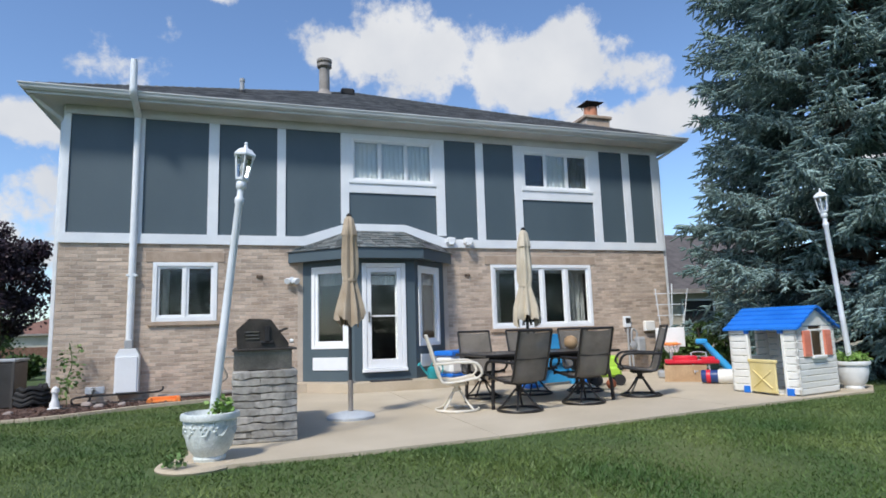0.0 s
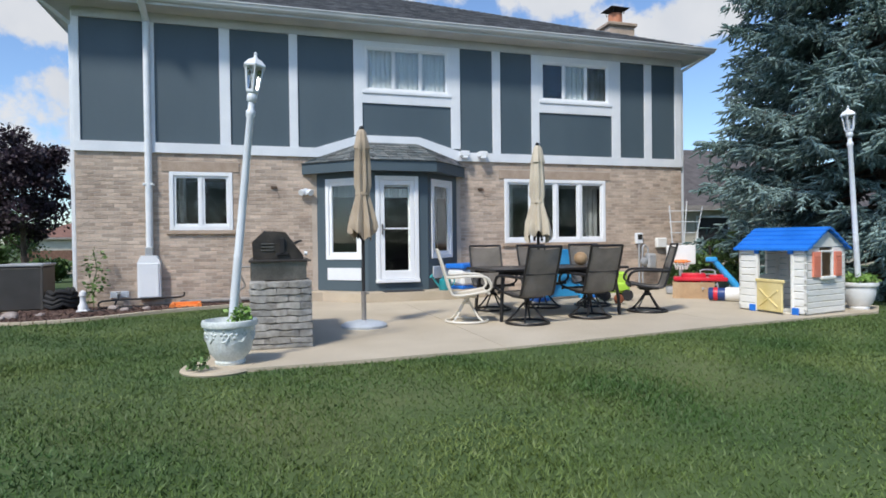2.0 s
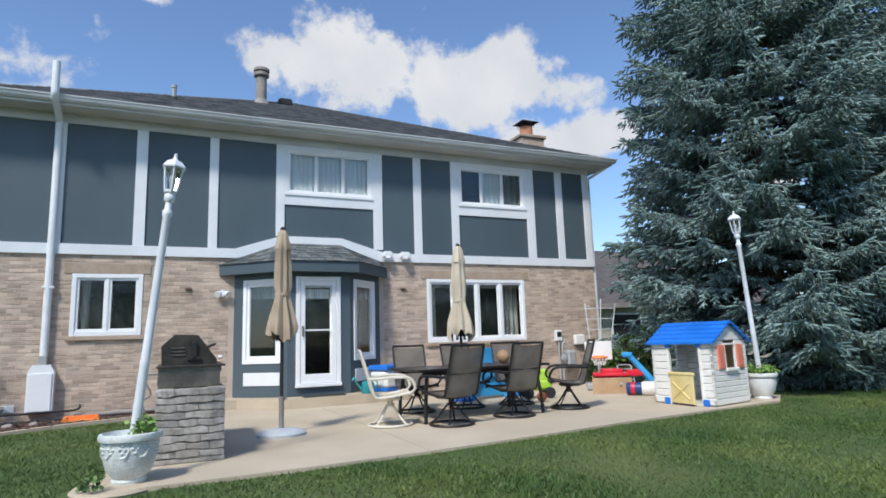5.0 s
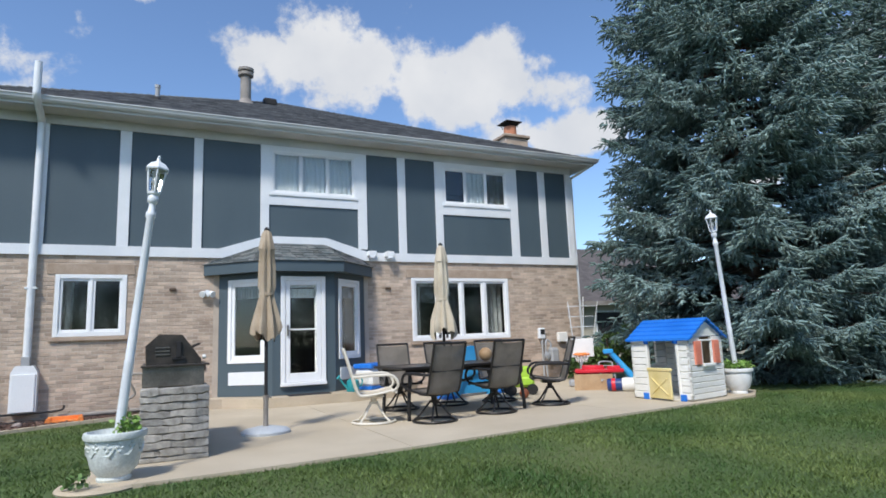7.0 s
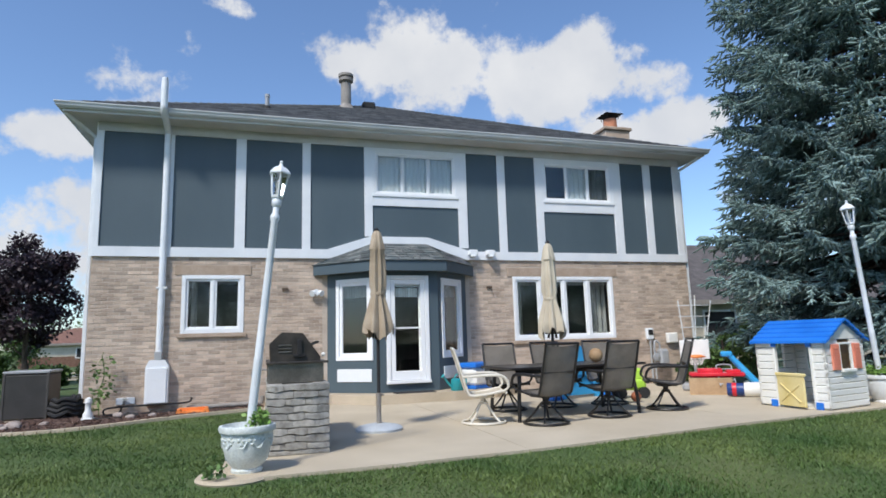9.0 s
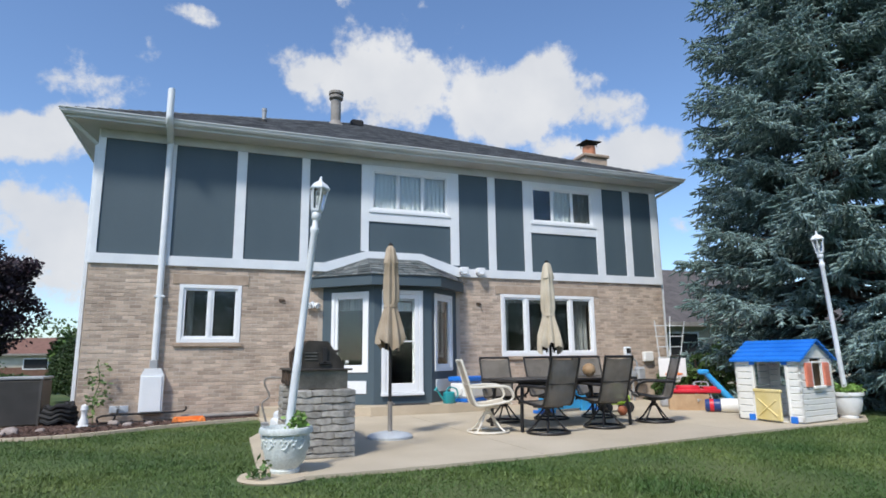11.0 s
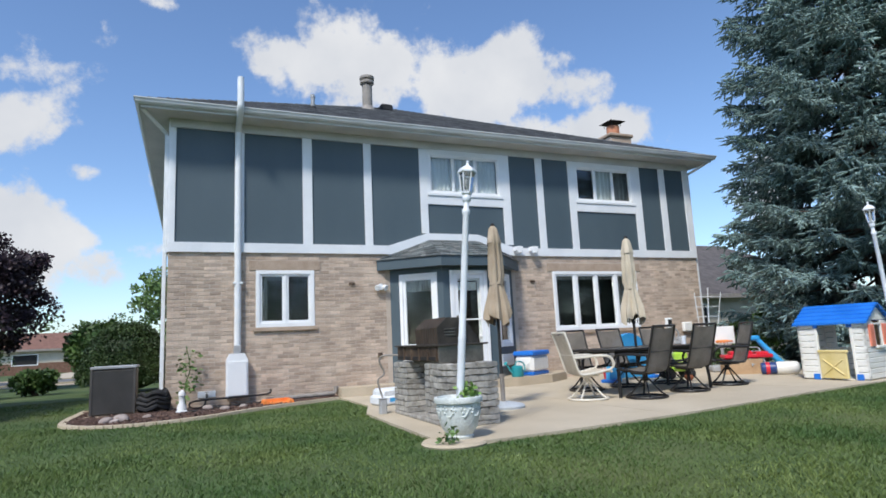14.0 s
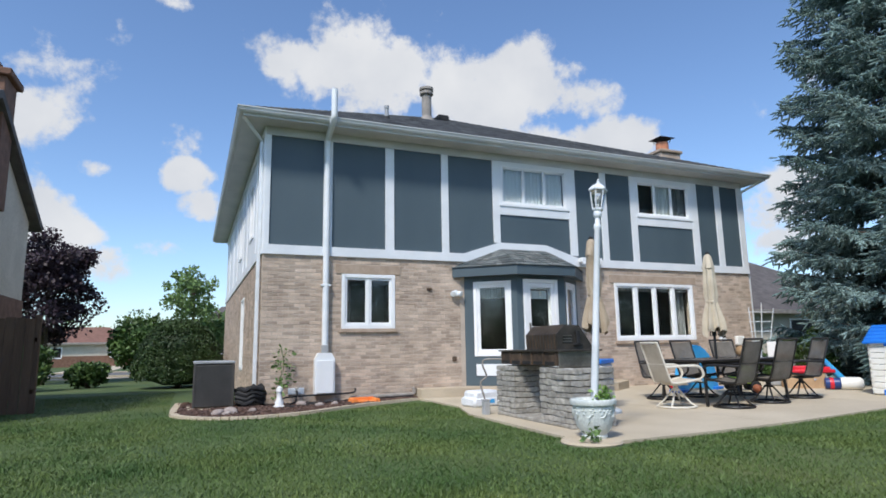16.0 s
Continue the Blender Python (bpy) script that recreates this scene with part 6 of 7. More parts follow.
    for x in (-0.32, 0.32):
        part("corner_post", Geo().rbox((x - 0.02, -0.345, 0.05), (x + 0.02, -0.31, 0.80), 0.006), "ac", c)
    tagged(part("refrigerant_pipe", Geo().tube(bez([(-0.42, 0.0, 0.3), (-0.25, 0.1, 0.1), (-0.1, 0.3, 0.15), (-0.03, 0.4, 0.5)], 5), 0.03, 8), "black", smooth=True), "black insulated pipe from the wall to the unit", "pipe")
    coil = []
    for k in range(64):
        a = k * 0.42
        q = 0.20 + 0.05 * math.sin(k * 0.9)
        coil.append((-0.16 + q * math.cos(a), -0.30 + q * 0.8 * math.sin(a), 0.04 + 0.005 * k + 0.03 * math.sin(k * 1.7)))
    tagged(part("drain_hose", Geo().tube(coil, 0.038, 7), "black", smooth=True), "coil of black corrugated drain hose on the mulch", "hose")
    tagged(part("soaker_pipe", Geo().tube(bez([(0.42, -0.30, 0.02), (0.46, -0.26, 0.13), (1.2, -0.22, 0.15), (1.72, -0.18, 0.16), (1.78, -0.16, 0.24)], 4), 0.017, 8), "black", smooth=True), "thin black pipe along the foot of the wall", "pipe")
    h = thing("wall_pipe", "grey drain pipe lying along the foot of the wall", "pipe", pose(0, 0, 0))
    part("pipe", Geo().tube([(1.7, -0.10, 0.055), (2.5, -0.11, 0.06), (2.98, -0.12, 0.07)], 0.04, 10), "vent", h, smooth=True)
    part("elbow", Geo().tube(bez([(2.98, -0.12, 0.07), (3.0, -0.12, 0.12), (3.0, -0.12, 0.20)], 4), 0.045, 10), "vent", h, smooth=True)
    s = thing("splash_block", "orange plastic splash block on the bed", "splash block", pose(1.85, -0.55, 0.0, 0, 0, 4))
    part("tray", Geo().prism([(-0.27, 0.0), (0.27, 0.0), (0.25, 0.07), (0.20, 0.075), (0.17, 0.03), (-0.17, 0.03), (-0.20, 0.075), (-0.25, 0.07)], -0.15, 0.15), "orange_plastic", s)
    part("lip", Geo().rbox((-0.24, 0.14, 0.0), (0.24, 0.17, 0.085), 0.01), "orange_plastic", s)
    o = thing("garden_post", "small white garden post in the bed", "post", pose(0.28, -0.75, 0.0))
    part("shaft", Geo().lathe([(0.07, 0.0), (0.075, 0.1), (0.045, 0.16), (0.045, 0.26), (0.06, 0.28), (0.05, 0.34), (0.01, 0.37)], 16), "pot_white", o, smooth=True)
    part("foot", Geo().rbox((-0.085, -0.085, 0.0), (0.085, 0.085, 0.04), 0.01), "pot_white", o)
    t = thing("hose_tap", "small grey tap on the brick wall", "tap", pose(0.68, 0, 0.22))
    part("plate", Geo().rbox((-0.15, -0.03, -0.06), (0.15, 0.0, 0.06), 0.01), "white_metal", t)
    part("spout", Geo().tube(bez([(0, -0.03, 0.0), (0, -0.12, 0.0), (0, -0.13, -0.06)], 4), 0.02, 8), "steel", t, smooth=True)
    part("wheel", Geo().lathe([(0.035, 0.0), (0.035, 0.012)], 12, pose(0, -0.1, 0.04)), "steel", t, smooth=True)
    tagged(part("garden_hose", Geo().tube(bez([(0.66, -0.16, 0.14), (0.60, -0.3, 0.03), (0.2, -0.5, 0.02), (0.5, -0.85, 0.02), (1.0, -0.6, 0.02), (0.7, -0.4, 0.03), (1.3, -0.35, 0.02), (1.6, -0.2, 0.02)], 6), 0.016, 8), "black", smooth=True), "dark garden hose lying loosely on the bed", "hose")
    g = Geo()
    for k in range(16):
        leaves(g, (0.35 + rng.uniform(-0.16, 0.16), -0.35 + rng.uniform(-0.1, 0.1), 0.15 + 0.055 * k), 0.10, 9, 0.085, rng)
    v = thing("vine", "thin green climbing plant in the bed", "plant", pose(0, 0, 0))
    part("stem", Geo().tube(bez([(0.35, -0.35, 0.0), (0.32, -0.32, 0.4), (0.40, -0.36, 0.7), (0.34, -0.33, 1.05)], 4), 0.008, 5), "leaf", v)
    part("foliage", g, "leaf_lime", v, fix=False)
    g = Geo()
    leaves(g, (2.66, -6.40, 0.08), 0.10, 60, 0.06, rng)
    tagged(part("weed", g, "leaf_lime", fix=False), "small green weed at the pot's foot", "plant")


make_bed()


# ---------------- trees and shrubs ----------------
def leaf_cloud(name, clumps, size, per, material, seed, kind="leaf"):
    """Leaves as small quads on the shells of many clumps (x, y, z, r)."""
    rng = np.random.default_rng(seed)
    cs = np.repeat(np.array(clumps, float), per, 0)
    n = len(cs)
    d = rng.normal(size=(n, 3))
    d /= np.linalg.norm(d, axis=1, keepdims=True)
    p = cs[:, :3] + d * cs[:, 3:] * rng.uniform(0.45, 1.08, (n, 1)) * np.array([1, 1, 0.8])
    a = rng.normal(size=(n, 3)) + d * 0.6
    a /= np.linalg.norm(a, axis=1, keepdims=True)
    b = np.cross(a, rng.normal(size=(n, 3)))
    b /= np.linalg.norm(b, axis=1, keepdims=True)
    s = size * rng.uniform(0.6, 1.4, (n, 1))
    v = np.stack([p, p + a * s * 0.5 + b * s * 0.36, p + a * s, p + a * s * 0.5 - b * s * 0.36], 1).reshape(-1, 3)
    return big_mesh(name, v, np.arange(4 * n).reshape(-1, 4), material)


def tree(x, y, high, wide, stem, material, label, seed, name="tree", category="tree", clump=34, per=160, size=0.16, sparse=0.0):
    z0 = ground_z(x, y)
    root = thing(name, label, category, pose(x, y, z0))
    rng = random.Random(seed)
    g = Geo()
    g.tube(bez([(0, 0, -0.1), (0.05, 0.02, stem * 0.6), (0, 0, stem), (0.06, 0.03, high * 0.6), (0, 0, high * 0.85)], 4), [0.05 * wide + 0.05] * 5 + [0.04 * wide + 0.03] * 5 + [0.015 * wide + 0.015] * 7, 8)
    tips = []
    cz, rz = (stem + high) / 2, (high - stem) / 2
    for k in range(clump):
        th, ph = rng.uniform(0, 2 * math.pi), math.acos(rng.uniform(-0.95, 1))
        q = rng.uniform(0.45, 0.86)
        c = (wide * q * math.sin(ph) * math.cos(th), wide * q * math.sin(ph) * math.sin(th), cz + rz * q * math.cos(ph))
        tips.append((*c, wide * rng.uniform(0.22, 0.36) * (1 - sparse * 0.4)))
    for c in tips[:14]:
        z = max(stem * 0.9, c[2] - wide * 0.5)
        g.tube(bez([(0, 0, z * 0.9), (c[0] * 0.4, c[1] * 0.4, z + 0.2), c[:3]], 3), [0.03 * wide * 0.7, 0.025 * wide * 0.7, 0.02 * wide * 0.7, 0.016, 0.012, 0.01, 0.006], 6)
    part("trunk", g, "bark", root, smooth=True)
    o = leaf_cloud("crown", tips, size, per, material, seed)
    o.parent = root
    return root


def spruce(x, y, high, wide, label, seed, turn=0.0):
    """Whorls of drooping limbs, each ending in flat sprays of needle-covered shoots."""
    root = thing("spruce_tree", label, "tree", pose(x, y, ground_z(x, y)))
    rng = np.random.default_rng(seed)
    part("trunk", Geo().tube([(0, 0, -0.1), (0, 0, high * 0.4), (0, 0, high * 0.75), (0, 0, high)], [0.20, 0.15, 0.08, 0.02], 10), "bark", root, smooth=True)
    limbs = Geo()
    base, way, length, thick = [], [], [], []

    def shoot(p, d, n, r):
        base.append(p), way.append(d / np.linalg.norm(d)), length.append(n), thick.append(r)
    z = 0.45
    while z < high - 0.3:
        t = z / high
        r = wide * (1 - t) ** 0.60 * (1 if z > 1.6 else 0.84 + 0.1 * z)
        n = int(11 + 4 * (1 - t))
        off = rng.uniform(0, 6.28)
        for k in range(n):
            a = off + turn + 2 * math.pi * k / n + rng.normal() * 0.17
            rr = r * rng.choice((0.62, 0.80, 0.93, 1.0)) * rng.uniform(0.95, 1.06)
            out = np.array([math.cos(a), math.sin(a), 0])
            side = np.array([-math.sin(a), math.cos(a), 0])
            zz = z + rng.uniform(-0.22, 0.22)
            drop = rr * rng.uniform(0.10, 0.26) * (1.2 - 0.7 * t)
            lift = 0.10 * rr + (0.3 * t * rr)

            def on(u):
                return out * rr * u + np.array([0, 0, zz + lift * u - drop * (2.0 * u - 1.15 * u ** 3)])
            limbs.tube([tuple(on(u)) for u in (0.02, 0.35, 0.7, 0.97)], [0.04, 0.028, 0.016, 0.006], 5)
            m = max(4, int(rr / 0.20))
            for j in range(m):
                u = 0.34 + 0.64 * (j + rng.uniform(0.1, 0.7)) / m
                p = on(u)
                reach = min(0.85, (0.10 + 0.62 * (1 - u)) * rr * 0.62 + 0.16)
                for s in (-1, 1):
                    d = out * rng.uniform(0.55, 0.85) + s * side * rng.uniform(0.55, 0.85) + np.array([0, 0, rng.uniform(-0.34, 0.02)])
                    d /= np.linalg.norm(d)
                    q, left, step = p.copy(), reach * rng.uniform(0.7, 1.1), 0
                    across = np.cross(d, np.array([0, 0, 1.0]))
                    across /= np.linalg.norm(across)
                    while left > 0.0:
                        f = 1 if step % 2 else -1
                        shoot(q, d + f * across * rng.uniform(0.5, 0.9) + np.array([0, 0, rng.uniform(-0.25, 0.30)]), rng.uniform(0.11, 0.18), rng.uniform(0.024, 0.034))
                        if step % 2 == 0:
                            shoot(q, d * 0.5 + rng.normal(size=3) * 0.25 + np.array([0, 0, -0.75]), rng.uniform(0.14, 0.24), rng.uniform(0.022, 0.031))
                        q = q + d * 0.088 + rng.normal(size=3) * 0.012
                        d = d + np.array([0, 0, -0.035])
                        left -= 0.088
                        step += 1
                    shoot(q - d * 0.05, d + np.array([0, 0, 0.15]), rng.uniform(0.14, 0.22), 0.028)
                shoot(p, out + np.array([0, 0, rng.uniform(0.1, 0.5)]) + rng.normal(size=3) * 0.3, rng.uniform(0.13, 0.20), 0.030)
            for _ in range(5):
                shoot(on(rng.uniform(0.90, 0.99)), out + rng.normal(size=3) * 0.28 + np.array([0, 0, 0.1]), rng.uniform(0.16, 0.24), 0.031)
        z += 0.39 + 0.06 * t
    part("limb", limbs, "bark", root, fix=False)
    P, D, L, R = np.array(base), np.array(way), np.array(length), np.array(thick)
    n = len(P)
    ref = np.where(np.abs(D[:, 2:]) > 0.9, np.array([[1.0, 0, 0]]), np.array([[0, 0, 1.0]]))
    A = np.cross(D, ref)
    A /= np.linalg.norm(A, axis=1, keepdims=True)
    B = np.cross(D, A)
    # leafy core of each shoot: a tapered five-sided spindle
    ang = 2 * np.pi * np.arange(5) / 5
    ring = A[:, None] * np.cos(ang)[None, :, None] + B[:, None] * np.sin(ang)[None, :, None]
    r0 = P[:, None] + ring * (R * 0.55)[:, None, None]
    r1 = P[:, None] + D[:, None] * (L * 0.6)[:, None, None] + ring * (R * 0.75)[:, None, None]
    tip = (P + D * L[:, None])[:, None]
    core = np.concatenate([r0, r1, tip], 1).reshape(-1, 3)
    one = [f for k in range(5) for f in ((k, (k + 1) % 5, 5 + (k + 1) % 5), (k, 5 + (k + 1) % 5, 5 + k), (5 + k, 5 + (k + 1) % 5, 10))]
    faces = (np.array(one)[None] + 11 * np.arange(n)[:, None, None]).reshape(-1, 3)
    # needles that stand out all round it
    per = NEEDLES
    N = n * per
    u = np.tile(np.linspace(0.05, 1.0, per), n)
    DD, LL, RR = np.repeat(D, per, 0), np.repeat(L, per), np.repeat(R, per)
    w = rng.uniform(0, 2 * np.pi, N)
    rad = np.repeat(A, per, 0) * np.cos(w)[:, None] + np.repeat(B, per, 0) * np.sin(w)[:, None]
    foot = np.repeat(P, per, 0) + DD * (u * LL)[:, None] + rad * (RR * 0.45 * (1.1 - 0.6 * u))[:, None]
    aim = rad * 0.8 + DD * (0.35 + 0.7 * u)[:, None]
    aim /= np.linalg.norm(aim, axis=1, keepdims=True)
    wide_way = np.cross(aim, DD)
    wide_way /= np.linalg.norm(wide_way, axis=1, keepdims=True) + 1e-9
    nl = rng.uniform(0.026, 0.044, N)[:, None]
    tri = np.stack([foot - wide_way * 0.008, foot + wide_way * 0.008, foot + aim * nl], 1).reshape(-1, 3)
    faces = np.concatenate([faces, len(core) + np.arange(3 * N).reshape(-1, 3)])
    o = big_mesh("crown", np.concatenate([core, tri]), faces, "spruce")
    o.parent = root


NEEDLES = 7
spruce(14.95, -3.30, 19.5, 3.55, "tall blue spruce with drooping grey-green branches", 5)
spruce(18.9, -5.3, 11.5, 3.4, "shorter blue spruce standing behind the tall one", 6, 0.4)
tree(-6.9, 18.0, 6.7, 2.0, 1.4, "leaf_purple", "dark purple-leaved tree behind the lawn", 21, clump=56, per=300, size=0.15)
clipped = thing("clipped_tree", "rounded dense dark green clipped tree beside the house", "tree", pose(-1.55, 11.2, ground_z(-1.55, 11.2)))
rng_c = random.Random(22)
dome = []
for _ in range(330):
    a, u = rng_c.uniform(0, 2 * math.pi), rng_c.random() ** 0.7
    dome.append((1.32 * math.cos(a) * math.sqrt(1 - u * u * 0.98), 1.32 * math.sin(a) * math.sqrt(1 - u * u * 0.98), 0.30 + 1.9 * u, rng_c.uniform(0.17, 0.25)))
o = leaf_cloud("crown", dome, 0.065, 150, "leaf_hedge", 22)
o.parent = clipped
part("trunk", Geo().tube([(0, 0, -0.1), (0, 0, 1.5)], 0.11, 8), "bark", clipped, smooth=True)
part("inner_crown", Geo().lathe([(0.5, 0.12), (1.2, 0.4), (1.25, 1.0), (0.95, 1.75), (0.1, 2.15)], 18), "leaf_hedge", clipped, smooth=True)
tree(-3.3, 18.5, 2.9, 1.4, 0.4, "leaf", "green garden tree across the lawn", 23, clump=40, per=200, size=0.17)
tree(-1.2, 30.0, 7.0, 2.0, 2.4, "leaf_lime", "airy light green tree across the street", 24, clump=46, per=70, size=0.2, sparse=0.9)
tree(0.5, 34.0, 4.6, 2.2, 1.0, "leaf_lime", "light green street tree", 25, clump=34, per=130, size=0.24)
tree(17.5, 17.0, 6.4, 1.8, 2.0, "leaf_lime", "light green tree behind the neighbouring roof", 26, clump=30, per=140, size=0.2)
for k, (x, y, h, w) in enumerate(((-8.0, 13.0, 2.6, 1.3), (-6.2, 12.2, 1.5, 0.9), (-9.0, 22.0, 3.4, 2.0), (-12.5, 26, 5.5, 2.6), (-4.6, 13.4, 0.95, 0.8))):
    tree(x, y, h, w, 0.15, "leaf", "green garden shrub beyond the lawn", 40 + k, "shrub", "shrub", 24, 150, 0.13)
for k, (x, y, h, w) in enumerate(((12.75, -0.95, 1.15, 0.42), (12.95, -1.6, 1.5, 0.5), (12.3, -0.5, 0.75, 0.35))):
    tree(x, y, h, w, 0.1, "leaf", "leafy green shrub at the end of the wall", 60 + k, "shrub", "shrub", 22, 120, 0.07)


# ---------------- neighbours, street and distance ----------------
def far_house(name, label, x0, x1, y0, y1, eave, ridge, wall, roof, windows, along="x", brick_h=0.0, z0=-0.35, hip=1.5):
    h = thing(name, label, "house")
    part("wall", Geo().box((x0, y0, z0), (x1, y1, eave)), wall, h)
    if brick_h:
        part("brick_base", Geo().box((x0 - 0.02, y0 - 0.02, z0), (x1 + 0.02, y1 + 0.02, brick_h)), "brown_brick", h)
    o = 0.5
    if along == "x":
        ym = (y0 + y1) / 2
        v = [(x0 - o, y0 - o, eave), (x1 + o, y0 - o, eave), (x1 + o, y1 + o, eave), (x0 - o, y1 + o, eave), (x0 + hip, ym, ridge), (x1 - hip, ym, ridge)]
        f = [(0, 1, 5, 4), (1, 2, 5), (2, 3, 4, 5), (3, 0, 4), (0, 3, 2, 1)]
    else:
        xm = (x0 + x1) / 2
        v = [(x0 - o, y0 - o, eave), (x1 + o, y0 - o, eave), (x1 + o, y1 + o, eave), (x0 - o, y1 + o, eave), (xm, y0 + hip, ridge), (xm, y1 - hip, ridge)]
        f = [(0, 1, 4), (1, 2, 5, 4), (2, 3, 5), (3, 0, 4, 5), (0, 3, 2, 1)]
    part("roof", Geo().put(v, f), roof, h)
    part("eave_board", Geo().box((x0 - o, y0 - o - 0.03, eave - 0.16), (x1 + o, y0 - o, eave + 0.02)).box((x0 - o - 0.03, y0 - o, eave - 0.16), (x0 - o, y1 + o, eave + 0.02)).box((x1 + o, y0 - o, eave - 0.16), (x1 + o + 0.03, y1 + o, eave + 0.02)), "vent", h)
    for (a, b, c, d) in windows:
        w = part("window", Geo().box((a, y0 - 0.05, c), (b, y0, c + 0.08)).box((a, y0 - 0.05, d - 0.08), (b, y0, d)).box((a, y0 - 0.05, c + 0.08), (a + 0.08, y0, d - 0.08)).box((b - 0.08, y0 - 0.05, c + 0.08), (b, y0, d - 0.08)), "frame", h)
        part("pane", Geo().box((a + 0.08, y0 - 0.03, c + 0.08), (b - 0.08, y0 - 0.02, d - 0.08)), "black", w)
    return h


far_house("neighbour_house", "low beige house with a grey-brown roof beyond the spruce", 15.2, 32, 7.5, 17, 2.35, 5.4, "beige_wall", "brown_roof", [(19.4, 21.0, 0.8, 2.0), (24, 25.6, 0.8, 2.0)], hip=4.5)
far_house("street_house", "low brick house with a red-brown roof across the street", -18.6, -6.0, 52, 62, 1.9, 3.5, "beige_wall", "red_roof", [(-14, -12, 0.5, 1.5), (-8.2, -7.0, 0.5, 1.5)], hip=3, brick_h=0.7)
far_house("street_house", "far tan house behind the trees across the street", -1.5, 10, 48, 58, 2.6, 5.4, "brown_brick", "brown_roof", [(0.5, 2.2, 0.6, 1.9)], hip=3)
def gable_house():
    # ridge along x, gable end towards the lawn between the houses
    h = thing("brick_house", "neighbouring brown brick house with beige gable siding", "house")
    x0, x1, y0, y1, eave, ridge = -17.0, -5.15, -1.6, 6.1, 4.3, 6.1
    ym = (y0 + y1) / 2
    part("wall", Geo().put([(x, y, z) for x in (x0, x1) for y, z in ((y0, -0.35), (y1, -0.35), (y1, eave), (ym, ridge), (y0, eave))], [(4, 3, 2, 1, 0), (5, 6, 7, 8, 9), (0, 1, 6, 5), (1, 2, 7, 6), (2, 3, 8, 7), (3, 4, 9, 8), (4, 0, 5, 9)]), "beige_wall", h)
    part("brick_base", Geo().box((x0 - 0.03, y0 - 0.03, -0.35), (x1 + 0.03, y1 + 0.03, 2.3)), "brown_brick", h)
    k = (ridge - eave) / (y1 - ym)
    for s in (-1, 1):
        ye = ym + s * (y1 - ym + 0.4)
        ze = eave - 0.4 * k
        v = [(x, y, z + d) for d in (0.02, 0.2) for x, y, z in ((x0 - 0.3, ym, ridge), (x1 + 0.22, ym, ridge), (x1 + 0.22, ye, ze), (x0 - 0.3, ye, ze))]
        f = [(3, 2, 1, 0), (4, 5, 6, 7), (0, 1, 5, 4), (1, 2, 6, 5), (2, 3, 7, 6), (3, 0, 4, 7)]
        part("roof", Geo().put(v, f if s < 0 else [q[::-1] for q in f]), "brown_roof", h)
    part("chimney", Geo().rbox((-5.9, 2.6, 4.0), (-5.0, 3.4, 6.75), 0.02).rbox((-6.0, 2.5, 6.75), (-4.9, 3.5, 6.9), 0.02).rbox((-5.7, 2.75, 6.9), (-5.2, 3.25, 7.15), 0.03), "brown_brick", h)


gable_house()

fence = thing("wooden_fence", "brown wooden board fence beside the neighbouring house", "fence", kind="")
for i in range(9):
    x = -3.75 - i * 0.15
    part("board", Geo().rbox((x - 0.143, 0.95, -0.25), (x, 0.975, 1.62 + 0.01 * (i % 3)), 0.006), "wood", fence)
for x in (-3.72, -5.02):
    part("post", Geo().rbox((x - 0.05, 0.98, -0.3), (x + 0.05, 1.08, 1.68), 0.01), "wood", fence)
part("rail", Geo().rbox((-7.6, 0.98, 0.3), (-3.7, 1.02, 0.39), 0.006).rbox((-7.6, 0.98, 1.2), (-3.7, 1.02, 1.29), 0.006), "wood", fence)

road = part("road", Geo().box((-80, 24.5, -0.36), (120, 31.5, -0.262)), "asphalt")
tagged(road, "grey asphalt street beyond the lawn", "road", kind="structure")
walkway = part("pavement", Geo().box((-80, 22.0, -0.36), (120, 23.3, -0.255)).box((-80, 31.5, -0.36), (120, 31.75, -0.20)).box((-80, 24.25, -0.36), (120, 24.5, -0.20)), "step")
tagged(walkway, "pale concrete pavement and kerb along the street", "pavement", kind="structure")
drive = part("driveway", Geo().box((-9.3, 31.8, -0.36), (-6.2, 52, -0.25)), "concrete")
tagged(drive, "pale concrete driveway across the street", "driveway", kind="structure")
belt = leaf_cloud("far_woods", [(x, 78 + 8 * math.sin(x * 1.3), 1.0 + 1.3 * (1 + math.sin(x * 0.7)), 3.6) for x in range(-70, 110, 3)], 0.42, 420, "leaf", 77)
tagged(belt, "far green belt of trees along the horizon", "woods", kind="stuff")
belt = leaf_cloud("tree_belt", [(x, -30 + 2.5 * math.sin(x * 1.9), 0.6 + 2.2 * (k % 3) + 0.8 * math.sin(x * 0.8), 1.9) for k, x in enumerate(np.arange(-40, 60, 0.9).tolist())], 0.22, 600, "leaf_hedge", 79)
tagged(belt, "belt of dark green garden trees behind the lawn", "woods", kind="stuff")
belt = leaf_cloud("garden_hedge", [(19 + 0.9 * k, -8.5 + 1.1 * k, 0.8, 1.1) for k in range(14)], 0.18, 260, "leaf_hedge", 78)
tagged(belt, "dark green hedge behind the spruce", "hedge", kind="stuff")


# ---------------- lawn ----------------
def in_patio(x, y):
    inside = np.zeros(len(x), bool)
    n = len(PATIO)
    for i in range(n):
        (x0, y0), (x1, y1) = PATIO[i], PATIO[(i + 1) % n]
        if y0 == y1:
            continue
        cross = ((y0 > y) != (y1 > y)) & (x < (x1 - x0) * (y - y0) / (y1 - y0) + x0)
        inside ^= cross
    return inside


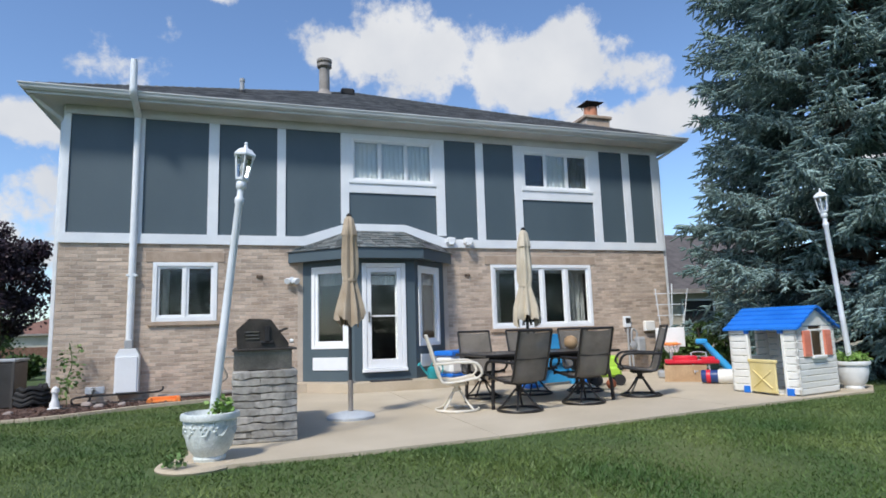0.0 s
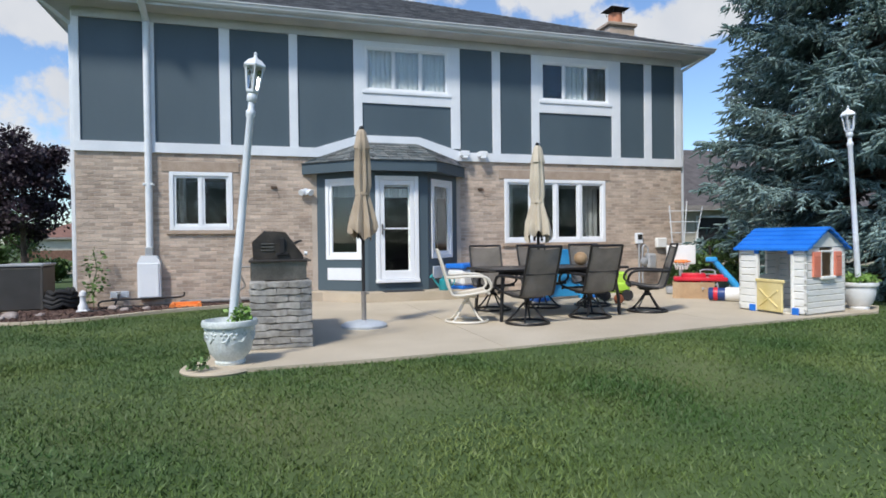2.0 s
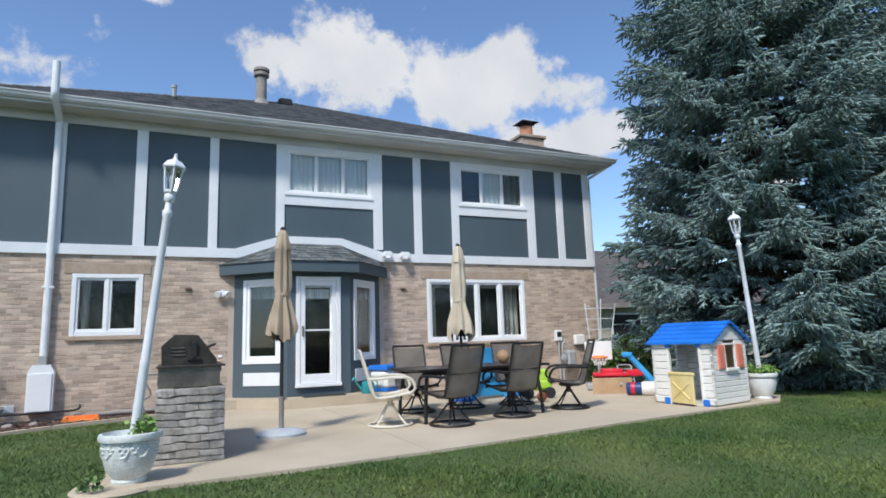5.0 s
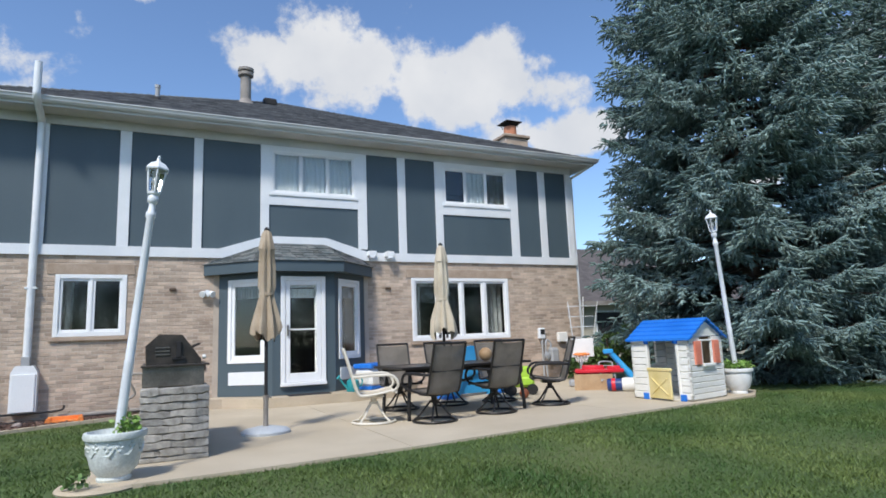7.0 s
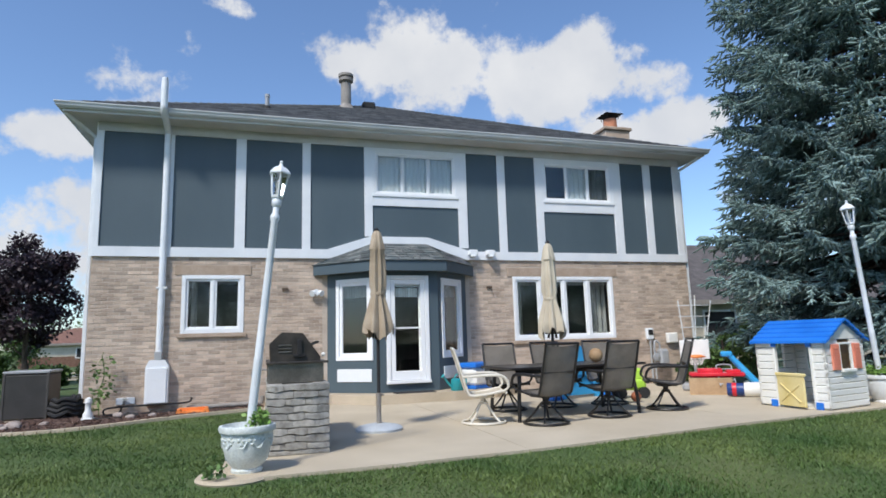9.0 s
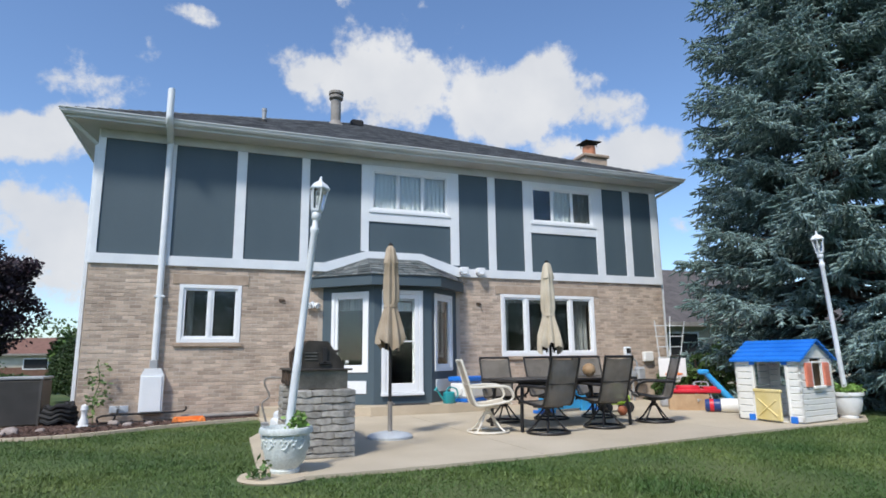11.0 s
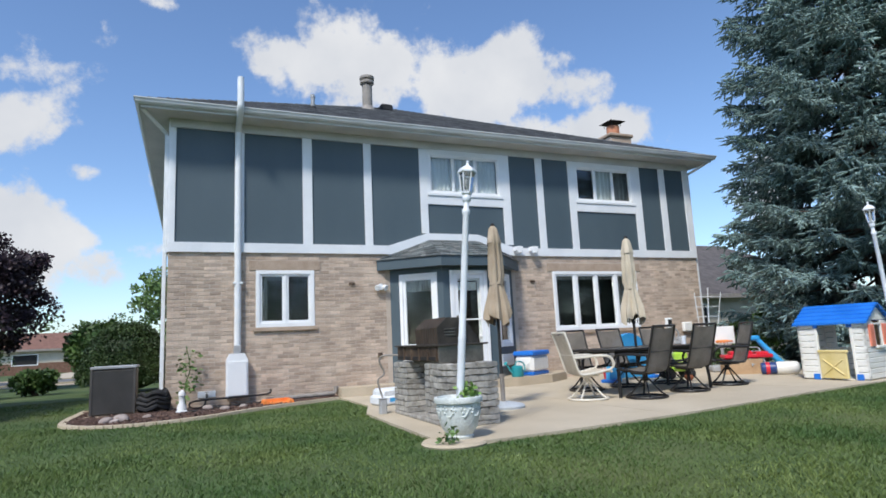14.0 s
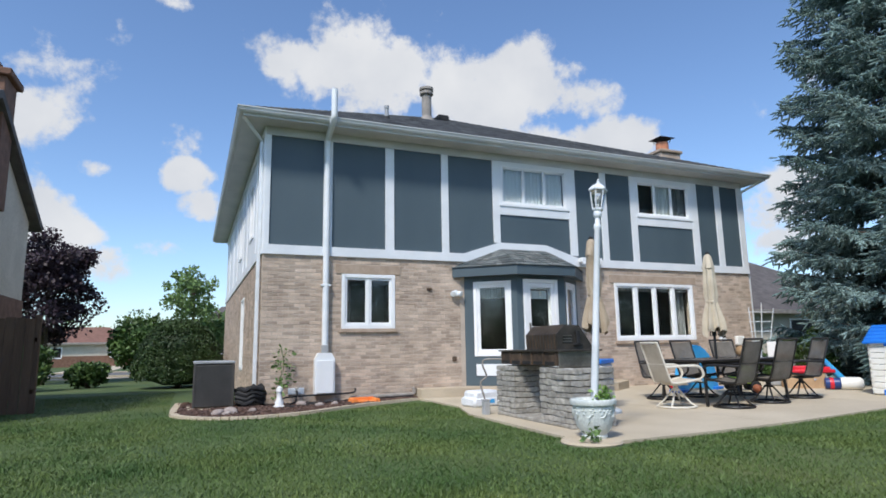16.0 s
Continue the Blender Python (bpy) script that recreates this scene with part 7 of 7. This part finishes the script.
def make_lawn():
    rng = np.random.default_rng(8)
    px, py = [], []
    for x0, x1, y0, y1, dens in ((-7.5, 16.5, -9.4, -5.2, 3400), (-4, 16.5, -11.0, -9.4, 2000), (-8.5, 3.1, -5.2, -1.0, 2000), (-10, -1.3, -1.0, 6.0, 700), (12.6, 19, -5.2, -0.5, 600), (-7.5, -4, -11.0, -9.4, 1200), (-9, 18, -14.5, -11.0, 700)):
        n = int((x1 - x0) * (y1 - y0) * dens)
        px.append(rng.uniform(x0, x1, n)), py.append(rng.uniform(y0, y1, n))
    x, y = np.concatenate(px), np.concatenate(py)
    bed = (x > -1.5) & (x < 3.05) & (y > -2.0) & (y > -2.05 + np.maximum(0, x - 0.3) * 0.62 + np.maximum(0, -0.5 - x) * 1.0)
    pot = (x - 2.80) ** 2 + (y + 6.20) ** 2 < 0.40 ** 2
    keep = ~in_patio(x, y) & ~bed & ~pot
    x, y = x[keep], y[keep]
    # thinner, shorter tufts in places
    wear = np.array([noise.noise((a * 0.8, b * 0.8, 3.0)) for a, b in zip(x[::1], y[::1])])
    keep = rng.uniform(0, 1, len(x)) < 0.80 + 0.5 * wear
    x, y, wear = x[keep], y[keep], wear[keep]
    n = len(x)
    z = np.array([ground_z(a, b) for a, b in zip(x, y)]) - 0.005
    h = rng.uniform(0.022, 0.044, n) * (1 + 0.35 * wear)
    a = rng.uniform(0, 2 * np.pi, n)
    w = rng.uniform(0.004, 0.0075, n)
    lean = rng.normal(0, 0.024, (n, 2))
    p = np.stack([x, y, z], 1)
    s = np.stack([np.cos(a) * w, np.sin(a) * w, 0 * w], 1)
    tip = p + np.stack([lean[:, 0], lean[:, 1], h], 1)
    v = np.stack([p - s, p + s, tip], 1).reshape(-1, 3)
    o = big_mesh("grass", v, np.arange(3 * n).reshape(-1, 3), "grass")
    tagged(o, "short mown green grass with lighter dry patches", "grass", kind="stuff")


make_lawn()


# ---------------- bricks of the two walls ----------------
def lay_bricks():
    rng = random.Random(6)
    bl, bh, j = 0.203, 0.0675, 0.010
    holes = [WIN_A, WIN_B, (4.12, 7.2, 0.0, 2.8)]
    lintels = [(h[0] - 0.12, h[1] + 0.12, h[3], h[3] + 0.195) for h in (WIN_A, WIN_B)]
    run, side, near = Geo(), Geo(), []
    courses = int((BAND0 + 0.12) / bh)
    for c in range(courses):
        z0 = BAND0 - (c + 1) * bh
        x = -bl / 2 if c % 2 else 0.0
        while x < W:
            segs = [(max(x, 0.0), min(x + bl, W))]
            for h in holes + lintels:
                if z0 + bh > h[2] + 0.01 and z0 < h[3] - 0.01:
                    segs = [q for a, b in segs for q in ((a, min(b, h[0])), (max(a, h[1]), b)) if q[1] - q[0] > 0.02]
            for a, b in segs:
                out = rng.uniform(-0.004, 0.003)
                lo, hi = (a + j / 2, -0.002 + out, z0 + j / 2), (b - j / 2, 0.016, z0 + bh - j / 2)
                if len(near) < 300 and 2.68 < a < 4.1 and 0.15 < z0 < 2.6 and b - a > 0.19:
                    near.append((lo, hi))
                else:
                    run.rbox(lo, hi, 0.003)
            x += bl
        y = 0.0 if c % 2 else -bl / 2
        while y < DEEP:
            a, b = max(y, 0.016), min(y + bl, DEEP)
            for h in SIDE_WIN:
                if z0 + bh > h[2] and z0 < h[3] and b > h[0] and a < h[1]:
                    a, b = (a, min(b, h[0])) if a < h[0] else (max(a, h[1]), b)
            if b - a > 0.03:
                side.box((-0.002 + rng.uniform(-0.004, 0.003), a + j / 2, z0 + j / 2), (0.016, b - j / 2, z0 + bh - j / 2))
            y += bl
    o = part("brick_run", run, "brick_far", wall_back, fix=False)
    tagged(o, kind="stuff")
    o = part("brick_run", side, "brick_far", wall_left, fix=False)
    tagged(o, kind="stuff")
    shared = {}
    for lo, hi in near:
        key = round(hi[0] - lo[0], 3)
        size = [q - p for p, q in zip(lo, hi)]
        if key not in shared:
            shared[key] = part("brick", Geo().rbox((0, 0, 0), (size[0], 0.018, size[2]), 0.003), "brick", wall_back, fix=False)
            shared[key].location = lo
        else:
            o = new("brick", shared[key].data)
            o.parent, o.location = wall_back, lo


lay_bricks()
